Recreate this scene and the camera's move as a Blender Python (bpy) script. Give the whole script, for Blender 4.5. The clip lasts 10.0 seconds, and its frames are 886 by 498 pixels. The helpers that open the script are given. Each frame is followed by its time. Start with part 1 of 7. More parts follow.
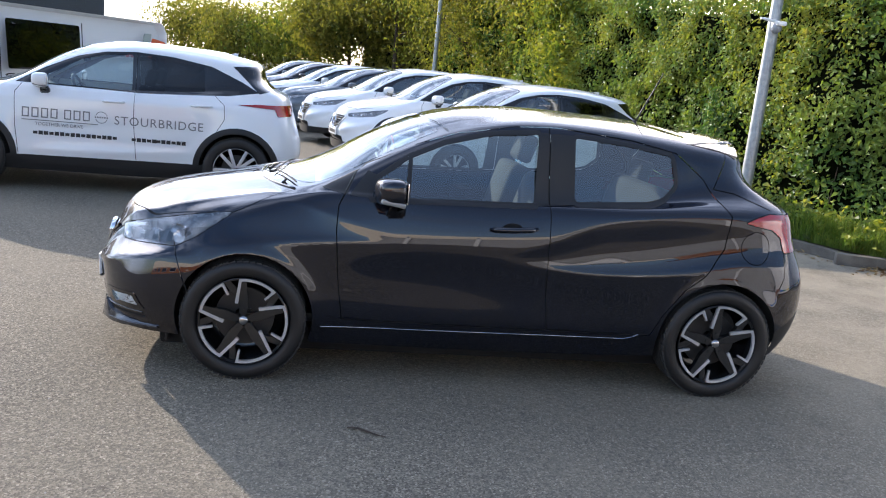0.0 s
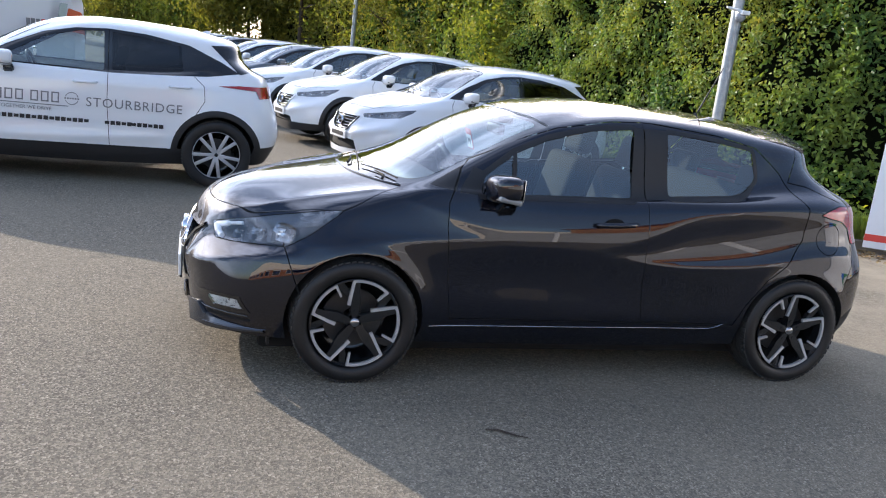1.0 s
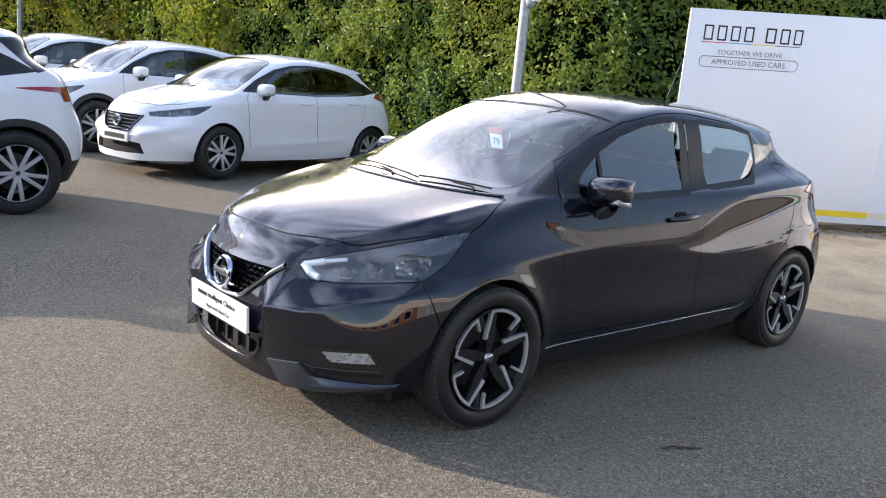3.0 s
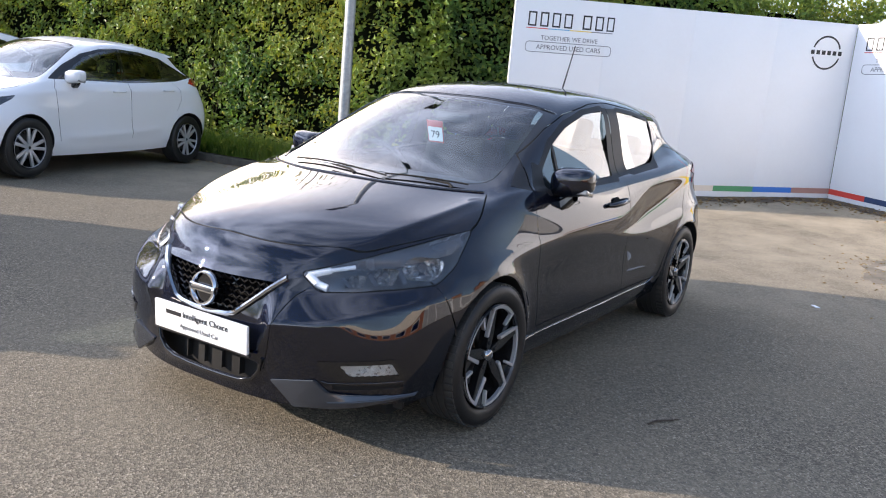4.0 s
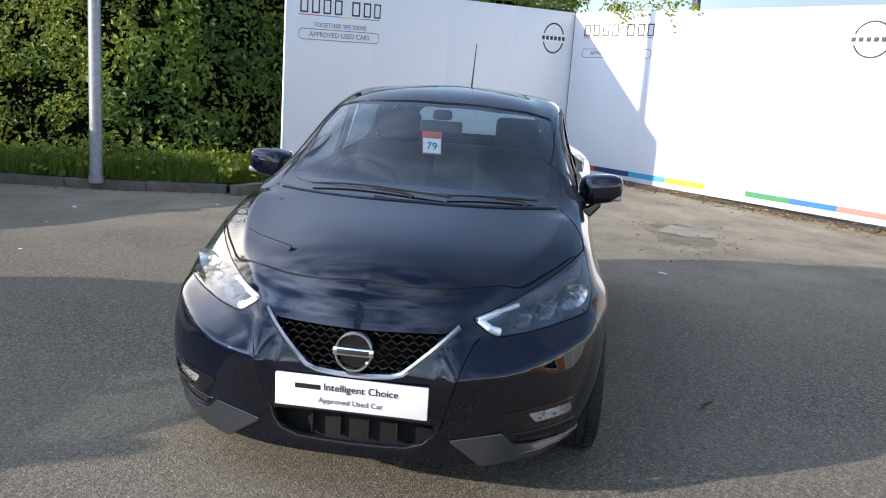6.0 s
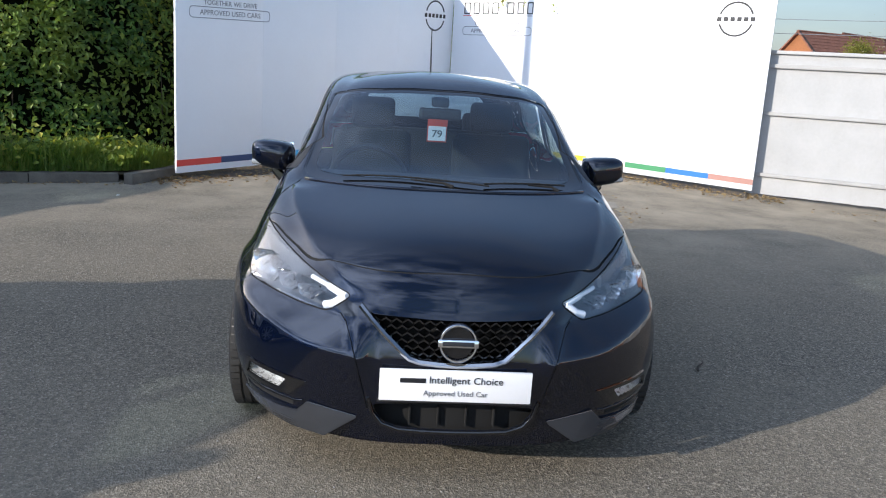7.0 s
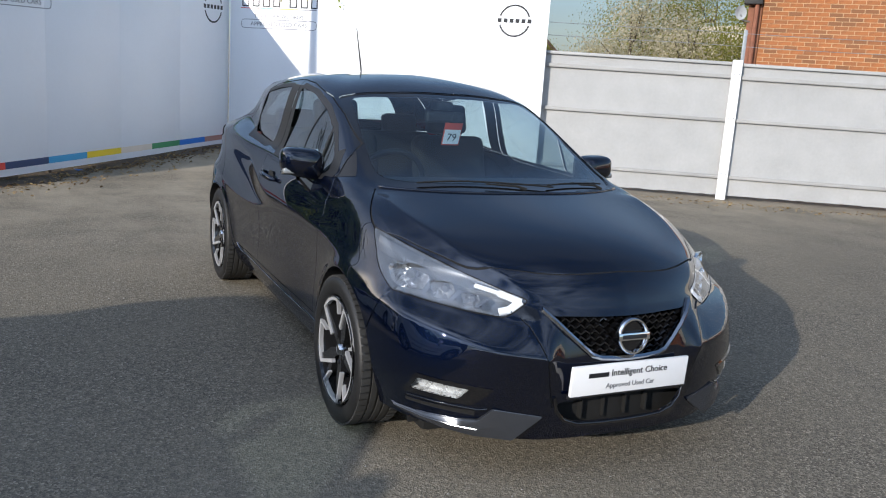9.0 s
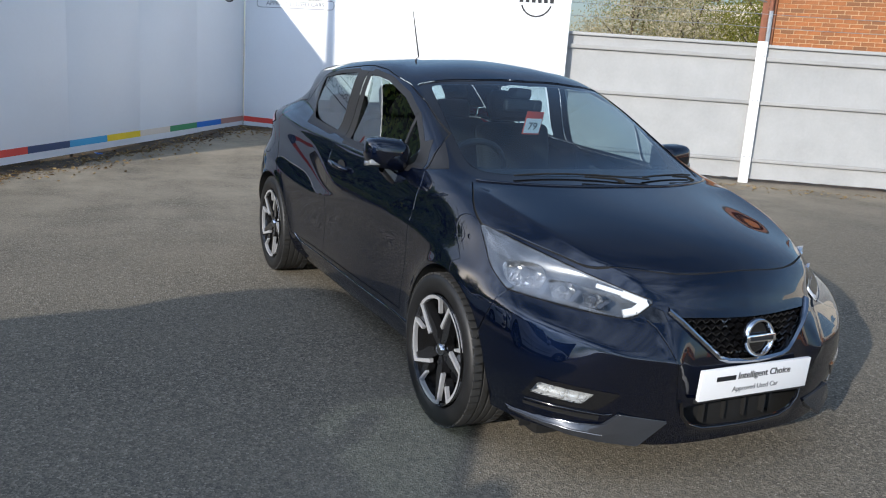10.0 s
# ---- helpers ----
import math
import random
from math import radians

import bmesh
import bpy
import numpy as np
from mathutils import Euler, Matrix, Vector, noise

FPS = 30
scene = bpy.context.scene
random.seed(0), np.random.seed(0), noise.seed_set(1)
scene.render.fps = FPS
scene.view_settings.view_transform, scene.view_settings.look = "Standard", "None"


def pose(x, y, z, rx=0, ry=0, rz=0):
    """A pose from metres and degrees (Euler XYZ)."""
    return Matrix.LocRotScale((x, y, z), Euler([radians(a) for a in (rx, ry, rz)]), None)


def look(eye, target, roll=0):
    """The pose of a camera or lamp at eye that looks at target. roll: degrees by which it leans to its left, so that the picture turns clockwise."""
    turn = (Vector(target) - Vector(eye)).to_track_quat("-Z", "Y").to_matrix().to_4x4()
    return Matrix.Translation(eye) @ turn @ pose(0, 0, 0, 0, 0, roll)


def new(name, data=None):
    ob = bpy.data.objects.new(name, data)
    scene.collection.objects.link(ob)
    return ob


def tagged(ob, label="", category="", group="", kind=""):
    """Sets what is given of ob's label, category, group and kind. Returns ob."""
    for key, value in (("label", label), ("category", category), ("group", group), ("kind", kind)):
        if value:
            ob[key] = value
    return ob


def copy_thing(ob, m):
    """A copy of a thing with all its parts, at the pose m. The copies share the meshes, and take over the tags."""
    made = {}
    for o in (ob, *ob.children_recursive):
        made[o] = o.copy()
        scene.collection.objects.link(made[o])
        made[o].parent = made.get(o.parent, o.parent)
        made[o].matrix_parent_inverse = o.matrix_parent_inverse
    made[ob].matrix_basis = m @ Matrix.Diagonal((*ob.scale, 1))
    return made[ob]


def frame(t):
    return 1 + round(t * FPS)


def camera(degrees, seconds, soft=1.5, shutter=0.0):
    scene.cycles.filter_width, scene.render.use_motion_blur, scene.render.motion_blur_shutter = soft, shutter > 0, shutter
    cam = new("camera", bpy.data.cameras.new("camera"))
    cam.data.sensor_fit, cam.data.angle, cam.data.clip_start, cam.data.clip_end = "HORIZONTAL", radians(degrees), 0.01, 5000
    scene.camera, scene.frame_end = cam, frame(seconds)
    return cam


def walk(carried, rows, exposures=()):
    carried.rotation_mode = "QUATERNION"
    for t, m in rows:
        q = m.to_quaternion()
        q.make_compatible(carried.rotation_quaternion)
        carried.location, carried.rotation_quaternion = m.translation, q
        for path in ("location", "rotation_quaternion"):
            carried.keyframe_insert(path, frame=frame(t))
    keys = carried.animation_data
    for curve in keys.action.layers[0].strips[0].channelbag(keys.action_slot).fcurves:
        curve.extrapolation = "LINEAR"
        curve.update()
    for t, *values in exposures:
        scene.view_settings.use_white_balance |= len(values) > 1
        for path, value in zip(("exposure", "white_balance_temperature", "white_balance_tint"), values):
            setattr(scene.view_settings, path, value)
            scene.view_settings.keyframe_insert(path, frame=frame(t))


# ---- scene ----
cam = camera(56.0, 10.0, 1.1)
PATH = [
    (0, (-0.967, -4.924, 1.609), (-0.648, -2.993, 1.197), 5.7),
    (0.5, (-1.51, -4.809, 1.606), (-1.066, -2.908, 1.168), 6.5),
    (1, (-2.059, -4.621, 1.591), (-1.469, -2.761, 1.149), 6.7),
    (1.5, (-2.518, -4.32, 1.567), (-1.824, -2.494, 1.135), 5.8),
    (2, (-2.967, -3.96, 1.562), (-2.058, -2.228, 1.145), 6.8),
    (2.2, (-3.156, -3.824, 1.555), (-2.138, -2.154, 1.134), 6.5),
    (3.3, (-3.865, -2.978, 1.408), (-2.446, -1.624, 1.016), 5.1),
    (3.5, (-4.014, -2.831, 1.406), (-2.503, -1.584, 1.007), 5.0),
    (4, (-4.237, -2.44, 1.419), (-2.577, -1.396, 1.027), 5.1),
    (4.5, (-4.37, -1.991, 1.44), (-2.601, -1.125, 1.092), 4.9),
    (5, (-4.513, -1.513, 1.436), (-2.657, -0.852, 1.09), 5.0),
    (5.5, (-4.58, -1.058, 1.423), (-2.675, -0.57, 1.059), 4.6),
    (6, (-4.669, -0.611, 1.442), (-2.722, -0.359, 1.059), 3.9),
    (6.2, (-4.74, -0.416, 1.441), (-2.784, -0.263, 1.05), 3.5),
    (7.3, (-4.768, 0.526, 1.467), (-2.828, 0.261, 1.062), 3.3),
    (7.5, (-4.764, 0.705, 1.441), (-2.834, 0.349, 1.055), 3.0),
    (8, (-4.721, 1.154, 1.463), (-2.822, 0.639, 1.103), 3.1),
    (8.5, (-4.55, 1.545, 1.445), (-2.685, 0.903, 1.113), 3.0),
    (9, (-4.396, 1.939, 1.421), (-2.636, 1.074, 1.028), 3.9),
    (9.5, (-4.225, 2.216, 1.438), (-2.492, 1.321, 0.997), 4.0),
    (10, (-4.069, 2.295, 1.432), (-2.332, 1.408, 0.992), 4.0),
]
walk(cam, [(t, look(eye, target, roll)) for t, eye, target, roll in PATH], [(0.0, 1.34, 6600, 15.5), (2.2, 1.22, 6770, 16.5), (3.5, 1.32, 6930, 17), (4.5, 1.08, 6850, 16.5), (6.0, 0.85, 6500, 13), (7.5, 0.58, 6290, 12), (8.5, 0.38, 6340, 11.5), (10.0, 0.38, 6240, 10)])

# ---------------------------------------------------------------- sky and sun
SUN_AZ, SUN_EL = 120.0, 17.2
sun_way = Vector((math.cos(radians(SUN_AZ)) * math.cos(radians(SUN_EL)), math.sin(radians(SUN_AZ)) * math.cos(radians(SUN_EL)), math.sin(radians(SUN_EL))))
world = bpy.data.worlds.new("world")
scene.world = world
world.use_nodes = True
wn, wl = world.node_tree.nodes, world.node_tree.links
sky = wn.new("ShaderNodeTexSky")
sky.sky_type, sky.sun_disc = "NISHITA", False
sky.sun_elevation, sky.sun_rotation = radians(SUN_EL), radians(SUN_AZ - 90)
sky.air_density, sky.dust_density, sky.ozone_density = 1.0, 1.4, 2.4
# broken bright cloud over the clear sky, brightest round the sun
tc, mp = wn.new("ShaderNodeTexCoord"), wn.new("ShaderNodeMapping")
mp.inputs["Scale"].default_value = (1.5, 1.5, 3.6)
cloud = wn.new("ShaderNodeTexNoise")
cloud.inputs["Scale"].default_value, cloud.inputs["Detail"].default_value = 1.8, 6.0
ramp = wn.new("ShaderNodeValToRGB")
ramp.color_ramp.elements[0].position, ramp.color_ramp.elements[1].position = 0.38, 0.66
mixc = wn.new("ShaderNodeMix")
mixc.data_type = "RGBA"
toward, near_sun, white = wn.new("ShaderNodeVectorMath"), wn.new("ShaderNodeMapRange"), wn.new("ShaderNodeVectorMath")
toward.operation, white.operation = "DOT_PRODUCT", "SCALE"
toward.inputs[1].default_value = sun_way
near_sun.inputs["From Min"].default_value, near_sun.inputs["From Max"].default_value = 0.05, 0.95
near_sun.inputs["To Min"].default_value, near_sun.inputs["To Max"].default_value = 1.8, 28.0
white.inputs[0].default_value = (0.78, 0.93, 1.22)
wl.new(tc.outputs["Generated"], toward.inputs[0])
wl.new(toward.outputs["Value"], near_sun.inputs["Value"])
wl.new(near_sun.outputs["Result"], white.inputs["Scale"])
wl.new(white.outputs["Vector"], mixc.inputs["B"])
wl.new(tc.outputs["Generated"], mp.inputs["Vector"])
wl.new(mp.outputs["Vector"], cloud.inputs["Vector"])
wl.new(cloud.outputs["Fac"], ramp.inputs["Fac"])
mulc = wn.new("ShaderNodeMath")
mulc.operation = "MULTIPLY"
mulc.inputs[1].default_value = 0.42
wl.new(ramp.outputs["Color"], mulc.inputs[0])
wl.new(mulc.outputs[0], mixc.inputs["Factor"])
wl.new(sky.outputs["Color"], mixc.inputs["A"])
wl.new(mixc.outputs["Result"], wn["Background"].inputs["Color"])
wn["Background"].inputs["Strength"].default_value = 0.15
sun = new("sun", bpy.data.lights.new("sun", "SUN"))
sun.data.energy, sun.data.angle, sun.data.color = 3.6, radians(0.53), (1.0, 0.92, 0.80)
sun.matrix_world = look(sun_way * 60, (0, 0, 0))

# ---------------------------------------------------------------- small tools
def mesh_from(name, bm, material, smooth=None):
    me = bpy.data.meshes.new(name)
    bm.to_mesh(me)
    bm.free()
    if material is not None:
        for m in (material if isinstance(material, (list, tuple)) else [material]):
            me.materials.append(m)
    if smooth is not None:
        me.shade_smooth() if smooth >= 180 else soft_edges(me, smooth)
    return me


def soft_edges(me, degrees):
    me.shade_smooth()
    me.set_sharp_from_angle(angle=radians(degrees))


def part(name, bm, material, parent, label="", smooth=35):
    ob = new(name, mesh_from(name, bm, material, smooth))
    if parent is not None:
        ob.parent = parent
    return tagged(ob, label)


def thing(name, m, label, category, group="", kind=""):
    ob = new(name)
    ob.matrix_world = m
    ob.empty_display_size = 0.2
    return tagged(ob, label, category, group, kind)


def bm_box(size, at=(0, 0, 0), bevel=0.0, turn=None, bm=None, segments=2):
    own = bmesh.new()
    bmesh.ops.create_cube(own, size=1)
    bmesh.ops.scale(own, vec=size, verts=own.verts)
    if bevel:
        bmesh.ops.bevel(own, geom=own.edges[:], offset=bevel, segments=segments, affect="EDGES", profile=0.6)
    m = Matrix.Translation(at) @ (turn if turn is not None else Matrix())
    bmesh.ops.transform(own, matrix=m, verts=own.verts)
    if bm is None:
        return own
    return merge(bm, own)


def merge(bm, other):
    me = bpy.data.meshes.new("t")
    other.to_mesh(me)
    other.free()
    bm.from_mesh(me)
    bpy.data.meshes.remove(me)
    return bm


def bm_tube(points, radius, sides=8, bm=None, closed=False):
    """A round bar along points; radius may be a list."""
    own = bmesh.new()
    pts = [Vector(p) for p in points]
    n = len(pts)
    rad = radius if isinstance(radius, (list, tuple)) else [radius] * n
    rows = []
    for i, p in enumerate(pts):
        a = pts[(i - 1) % n] if closed or i > 0 else p
        b = pts[(i + 1) % n] if closed or i < n - 1 else p
        t = (b - a).normalized()
        ref = Vector((0, 0, 1)) if abs(t.z) < 0.9 else Vector((1, 0, 0))
        s = t.cross(ref).normalized()
        u = s.cross(t)
        rows.append([own.verts.new(p + (s * math.cos(k * 2 * math.pi / sides) + u * math.sin(k * 2 * math.pi / sides)) * rad[i]) for k in range(sides)])
    for i in range(n if closed else n - 1):
        r0, r1 = rows[i], rows[(i + 1) % n]
        for k in range(sides):
            own.faces.new((r0[k], r0[(k + 1) % sides], r1[(k + 1) % sides], r1[k]))
    if not closed:
        own.faces.new(rows[0][::-1])
        own.faces.new(rows[-1])
    bmesh.ops.recalc_face_normals(own, faces=own.faces[:])
    return own if bm is None else merge(bm, own)


def bm_lathe(profile, sides=48, bm=None, axis="y"):
    """Turns (radius, along) pairs about the y axis (or z)."""
    own = bmesh.new()
    rows = []
    for r, a in profile:
        row = []
        for k in range(sides):
            c, s = math.cos(2 * math.pi * k / sides) * r, math.sin(2 * math.pi * k / sides) * r
            row.append(own.verts.new((c, a, s) if axis == "y" else (c, s, a)))
        rows.append(row)
    for r0, r1 in zip(rows, rows[1:]):
        for k in range(sides):
            own.faces.new((r0[k], r0[(k + 1) % sides], r1[(k + 1) % sides], r1[k]))
    bmesh.ops.remove_doubles(own, verts=own.verts[:], dist=1e-5)
    bmesh.ops.recalc_face_normals(own, faces=own.faces[:])
    return own if bm is None else merge(bm, own)


def bm_prism(poly, y0, y1, bm=None, bevel=0.0):
    """An upright outline of (x, z) pairs drawn out from y0 to y1."""
    own = bmesh.new()
    a = [own.verts.new((x, y0, z)) for x, z in poly]
    b = [own.verts.new((x, y1, z)) for x, z in poly]
    own.faces.new(a)
    own.faces.new(b[::-1])
    n = len(poly)
    for i in range(n):
        own.faces.new((a[i], b[i], b[(i + 1) % n], a[(i + 1) % n]))
    bmesh.ops.recalc_face_normals(own, faces=own.faces[:])
    if bevel:
        bmesh.ops.bevel(own, geom=own.edges[:], offset=bevel, segments=2, affect="EDGES")
    return own if bm is None else merge(bm, own)


def lettering(name, text, size, m, material, parent=None, align="LEFT", depth=0.0008, spacing=1.0, label=""):
    cu = bpy.data.curves.new(name, "FONT")
    cu.body, cu.size, cu.align_x, cu.extrude, cu.space_character = text, size, align, depth, spacing
    cu.resolution_u = 3
    tmp = bpy.data.objects.new("tmp_text", cu)
    scene.collection.objects.link(tmp)
    bpy.context.view_layer.update()
    me = bpy.data.meshes.new_from_object(tmp.evaluated_get(bpy.context.evaluated_depsgraph_get()))
    bpy.data.objects.remove(tmp)
    bpy.data.curves.remove(cu)
    me.transform(m)
    me.materials.clear()
    me.materials.append(material)
    ob = new(name, me)
    if parent is not None:
        ob.parent = parent
    return tagged(ob, label)


def words(name, text, size, m, material, parent, gap=.32, label=""):
    """A centred line of lettering, each word a part of its own."""
    obs = [lettering(name, w, size, Matrix(), material, parent, label=label) for w in text.split()]
    wide = [max(v.co.x for v in o.data.vertices) for o in obs]
    x = -(sum(wide) + gap * size * (len(obs) - 1)) / 2
    for o, w in zip(obs, wide):
        o.data.transform(m @ Matrix.Translation((x, 0, 0)))
        x += w + gap * size
    return obs


def smooth01(a, b, x):
    t = np.clip((x - a) / (b - a), 0, 1)
    return t * t * (3 - 2 * t)


def cubic(knots, values, at):
    """Natural cubic spline through values (n, ...) at knots, evaluated at the given places."""
    t, v = np.asarray(knots, float), np.asarray(values, float)
    n, h = len(t), np.diff(knots)
    A, r = np.zeros((n, n)), np.zeros_like(v)
    A[0, 0] = A[-1, -1] = 1
    for i in range(1, n - 1):
        A[i, i - 1], A[i, i], A[i, i + 1] = h[i - 1], 2 * (h[i - 1] + h[i]), h[i]
        r[i] = 6 * ((v[i + 1] - v[i]) / h[i] - (v[i] - v[i - 1]) / h[i - 1])
    m = np.linalg.solve(A, r.reshape(n, -1)).reshape(v.shape)
    k = np.clip(np.searchsorted(t, at, side="right") - 1, 0, n - 2)
    shape = (-1,) + (1,) * (v.ndim - 1)
    hk, a, b = h[k].reshape(shape), (t[k + 1] - at).reshape(shape), (at - t[k]).reshape(shape)
    return (m[k] * a**3 + m[k + 1] * b**3) / (6 * hk) + (v[k] / hk - m[k] * hk / 6) * a + (v[k + 1] / hk - m[k + 1] * hk / 6) * b


def inside(poly, p):
    x, y = p
    odd = False
    for (x0, y0), (x1, y1) in zip(poly, poly[1:] + poly[:1]):
        if (y0 > y) != (y1 > y) and x < (x1 - x0) * (y - y0) / (y1 - y0) + x0:
            odd = not odd
    return odd


def grown(poly, d):
    """The outline moved outwards by d."""
    area = sum(a[0] * b[1] - b[0] * a[1] for a, b in zip(poly, poly[1:] + poly[:1]))
    s, n, res = (1 if area > 0 else -1), len(poly), []
    for i in range(n):
        p, q, r = Vector(poly[i - 1]), Vector(poly[i]), Vector(poly[(i + 1) % n])
        e, f = (q - p).normalized(), (r - q).normalized()
        n1, n2 = Vector((e.y, -e.x)) * s, Vector((f.y, -f.x)) * s
        k = (n1 + n2)
        k = k / max(0.35, (1 + n1.dot(n2)))
        res.append(tuple(q + k * d))
    return res


def rounded(poly, r, steps=3):
    """The outline with its corners rounded off."""
    res, n = [], len(poly)
    for i in range(n):
        p, q, s = Vector(poly[i - 1]), Vector(poly[i]), Vector(poly[(i + 1) % n])
        a, b = (p - q), (s - q)
        k = min(r, a.length * 0.45, b.length * 0.45)
        p0, p1 = q + a.normalized() * k, q + b.normalized() * k
        for j in range(steps + 1):
            t = j / steps
            res.append(tuple(p0 * (1 - t) ** 2 + q * 2 * t * (1 - t) + p1 * t * t))
    return res


# ---------------------------------------------------------------- materials
def material(name, color, rough=0.5, metal=0.0, **more):
    m = bpy.data.materials.new(name)
    m.use_nodes = True
    b = m.node_tree.nodes["Principled BSDF"]
    b.inputs["Base Color"].default_value = (*color, 1)
    b.inputs["Roughness"].default_value, b.inputs["Metallic"].default_value = rough, metal
    for k, v in more.items():
        b.inputs[k.replace("_", " ")].default_value = v
    return m


def node(m, kind, **settings):
    n = m.node_tree.nodes.new(kind)
    for k, v in settings.items():
        n.inputs[k.replace("_", " ")].default_value = v
    return n


def link(m, a, b):
    m.node_tree.links.new(a, b)


def coords(m, kind="Object", scale=(1, 1, 1)):
    t, p = node(m, "ShaderNodeTexCoord"), node(m, "ShaderNodeMapping")
    p.inputs["Scale"].default_value = scale
    link(m, t.outputs[kind], p.inputs["Vector"])
    return p.outputs["Vector"]


def noise_tex(m, vec, scale, detail=4.0, rough=0.55):
    n = node(m, "ShaderNodeTexNoise", Scale=scale, Detail=detail, Roughness=rough)
    link(m, vec, n.inputs["Vector"])
    return n.outputs["Fac"]


def ramp_of(m, fac, stops):
    r = node(m, "ShaderNodeValToRGB")
    e = r.color_ramp.elements
    while len(e) < len(stops):
        e.new(0.5)
    for k, (p, c) in zip(e, stops):
        k.position, k.color = p, ((*c, 1) if isinstance(c, tuple) else (c, c, c, 1))
    link(m, fac, r.inputs["Fac"])
    return r.outputs["Color"]


def mixed(m, fac, a, b, blend="MIX"):
    n = node(m, "ShaderNodeMix")
    n.data_type, n.blend_type = "RGBA", blend
    for sock, v in ((n.inputs["Factor"], fac), (n.inputs["A"], a), (n.inputs["B"], b)):
        if isinstance(v, (int, float)):
            sock.default_value = v
        elif isinstance(v, tuple):
            sock.default_value = (*v, 1)
        else:
            link(m, v, sock)
    return n.outputs["Result"]


def bump(m, height, strength=0.3, distance=0.01):
    n = node(m, "ShaderNodeBump", Strength=strength, Distance=distance)
    link(m, height, n.inputs["Height"])
    link(m, n.outputs["Normal"], m.node_tree.nodes["Principled BSDF"].inputs["Normal"])
    return n


def base(m):
    return m.node_tree.nodes["Principled BSDF"].inputs["Base Color"]


def worn(name, color, rough=0.5, metal=0.0, amount=0.25, scale=3.0, fine=60.0, relief=0.08, **more):
    """A painted or moulded surface with soft large stains, fine grain and a little relief."""
    m = material(name, color, rough, metal, **more)
    v = coords(m)
    big, small = noise_tex(m, v, scale, 5), noise_tex(m, v, fine, 3)
    dark = tuple(c * (1 - amount) for c in color)
    light = tuple(min(1, c * (1 + amount * 0.5)) for c in color)
    c = mixed(m, ramp_of(m, big, [(0.3, 0.0), (0.7, 1.0)]), dark, light)
    c = mixed(m, 0.25, c, ramp_of(m, small, [(0.3, dark), (0.7, light)]))
    link(m, c, base(m))
    rr = node(m, "ShaderNodeMapRange")
    link(m, big, rr.inputs["Value"])
    rr.inputs["To Min"].default_value, rr.inputs["To Max"].default_value = max(0.02, rough - 0.08), min(1, rough + 0.1)
    link(m, rr.outputs["Result"], m.node_tree.nodes["Principled BSDF"].inputs["Roughness"])
    if relief:
        bump(m, small, relief, 0.004)
    return m


def paint(name, color, flake=0.0, rough=0.35, ior=1.52):
    """Car paint: pigment under a clear coat with faint waviness and film of dust."""
    m = material(name, color, rough, flake, Coat_Weight=1.0, Coat_Roughness=0.006, Coat_IOR=ior, Specular_IOR_Level=0.0)
    v = coords(m)
    dust = noise_tex(m, v, 2.2, 6)
    link(m, mixed(m, ramp_of(m, dust, [(0.35, 0.0), (0.8, 0.010)]), color, (0.10, 0.095, 0.085)), base(m))
    return m


def glass(name, tint, gloss=0.0, panes=1.25):
    """A thin pane: tinted clear through, mirror by Fresnel."""
    m = bpy.data.materials.new(name)
    m.use_nodes = True
    nt = m.node_tree
    nt.nodes.remove(nt.nodes["Principled BSDF"])
    t, g = nt.nodes.new("ShaderNodeBsdfTransparent"), nt.nodes.new("ShaderNodeBsdfGlossy")
    t.inputs["Color"].default_value = (*tint, 1)
    g.inputs["Roughness"].default_value = 0.0
    f, mx = nt.nodes.new("ShaderNodeLayerWeight"), nt.nodes.new("ShaderNodeMixShader")
    f.inputs["Blend"].default_value = 0.5
    pw, ad = nt.nodes.new("ShaderNodeMath"), nt.nodes.new("ShaderNodeMath")
    pw.operation, pw.inputs[1].default_value = "POWER", 3.4
    ad.operation, ad.use_clamp = "MULTIPLY_ADD", True
    ad.inputs[1].default_value, ad.inputs[2].default_value = 0.95, 0.046 * panes + gloss
    nt.links.new(f.outputs["Facing"], pw.inputs[0])
    nt.links.new(pw.outputs[0], ad.inputs[0])
    nt.links.new(ad.outputs[0], mx.inputs[0])
    nt.links.new(t.outputs[0], mx.inputs[1])
    nt.links.new(g.outputs[0], mx.inputs[2])
    nt.links.new(mx.outputs[0], nt.nodes["Material Output"].inputs["Surface"])
    return m


PAINT_BLACK = paint("black_paint", (0.0009, 0.0026, 0.0102), 0.5, 0.46, 1.64)
PAINT_WHITE = paint("white_paint", (0.78, 0.79, 0.80))
PAINT_GREY = paint("grey_paint", (0.10, 0.12, 0.14))
GLOSS_BLACK = material("gloss_black_trim", (0.006, 0.006, 0.007), 0.08, Coat_Weight=0.6)
GAP = material("dark_gap", (0.004, 0.004, 0.004), 0.9)
PLASTIC = worn("black_plastic", (0.011, 0.011, 0.012), 0.55, amount=0.3, fine=400)
SATIN = worn("dark_satin_trim", (0.080, 0.085, 0.096), 0.14, 0.65, amount=0.15, fine=200, relief=0.02)
CHROME_DARK = material("dark_chrome", (0.42, 0.43, 0.45), 0.10, 1.0)
CHROME = material("chrome", (0.82, 0.83, 0.85), 0.08, 1.0)
ALLOY = worn("machined_alloy", (0.52, 0.52, 0.53), 0.34, 0.45, amount=0.1, fine=300, relief=0.03)
ALLOY_DARK = material("black_alloy", (0.012, 0.012, 0.013), 0.18, Coat_Weight=0.5)
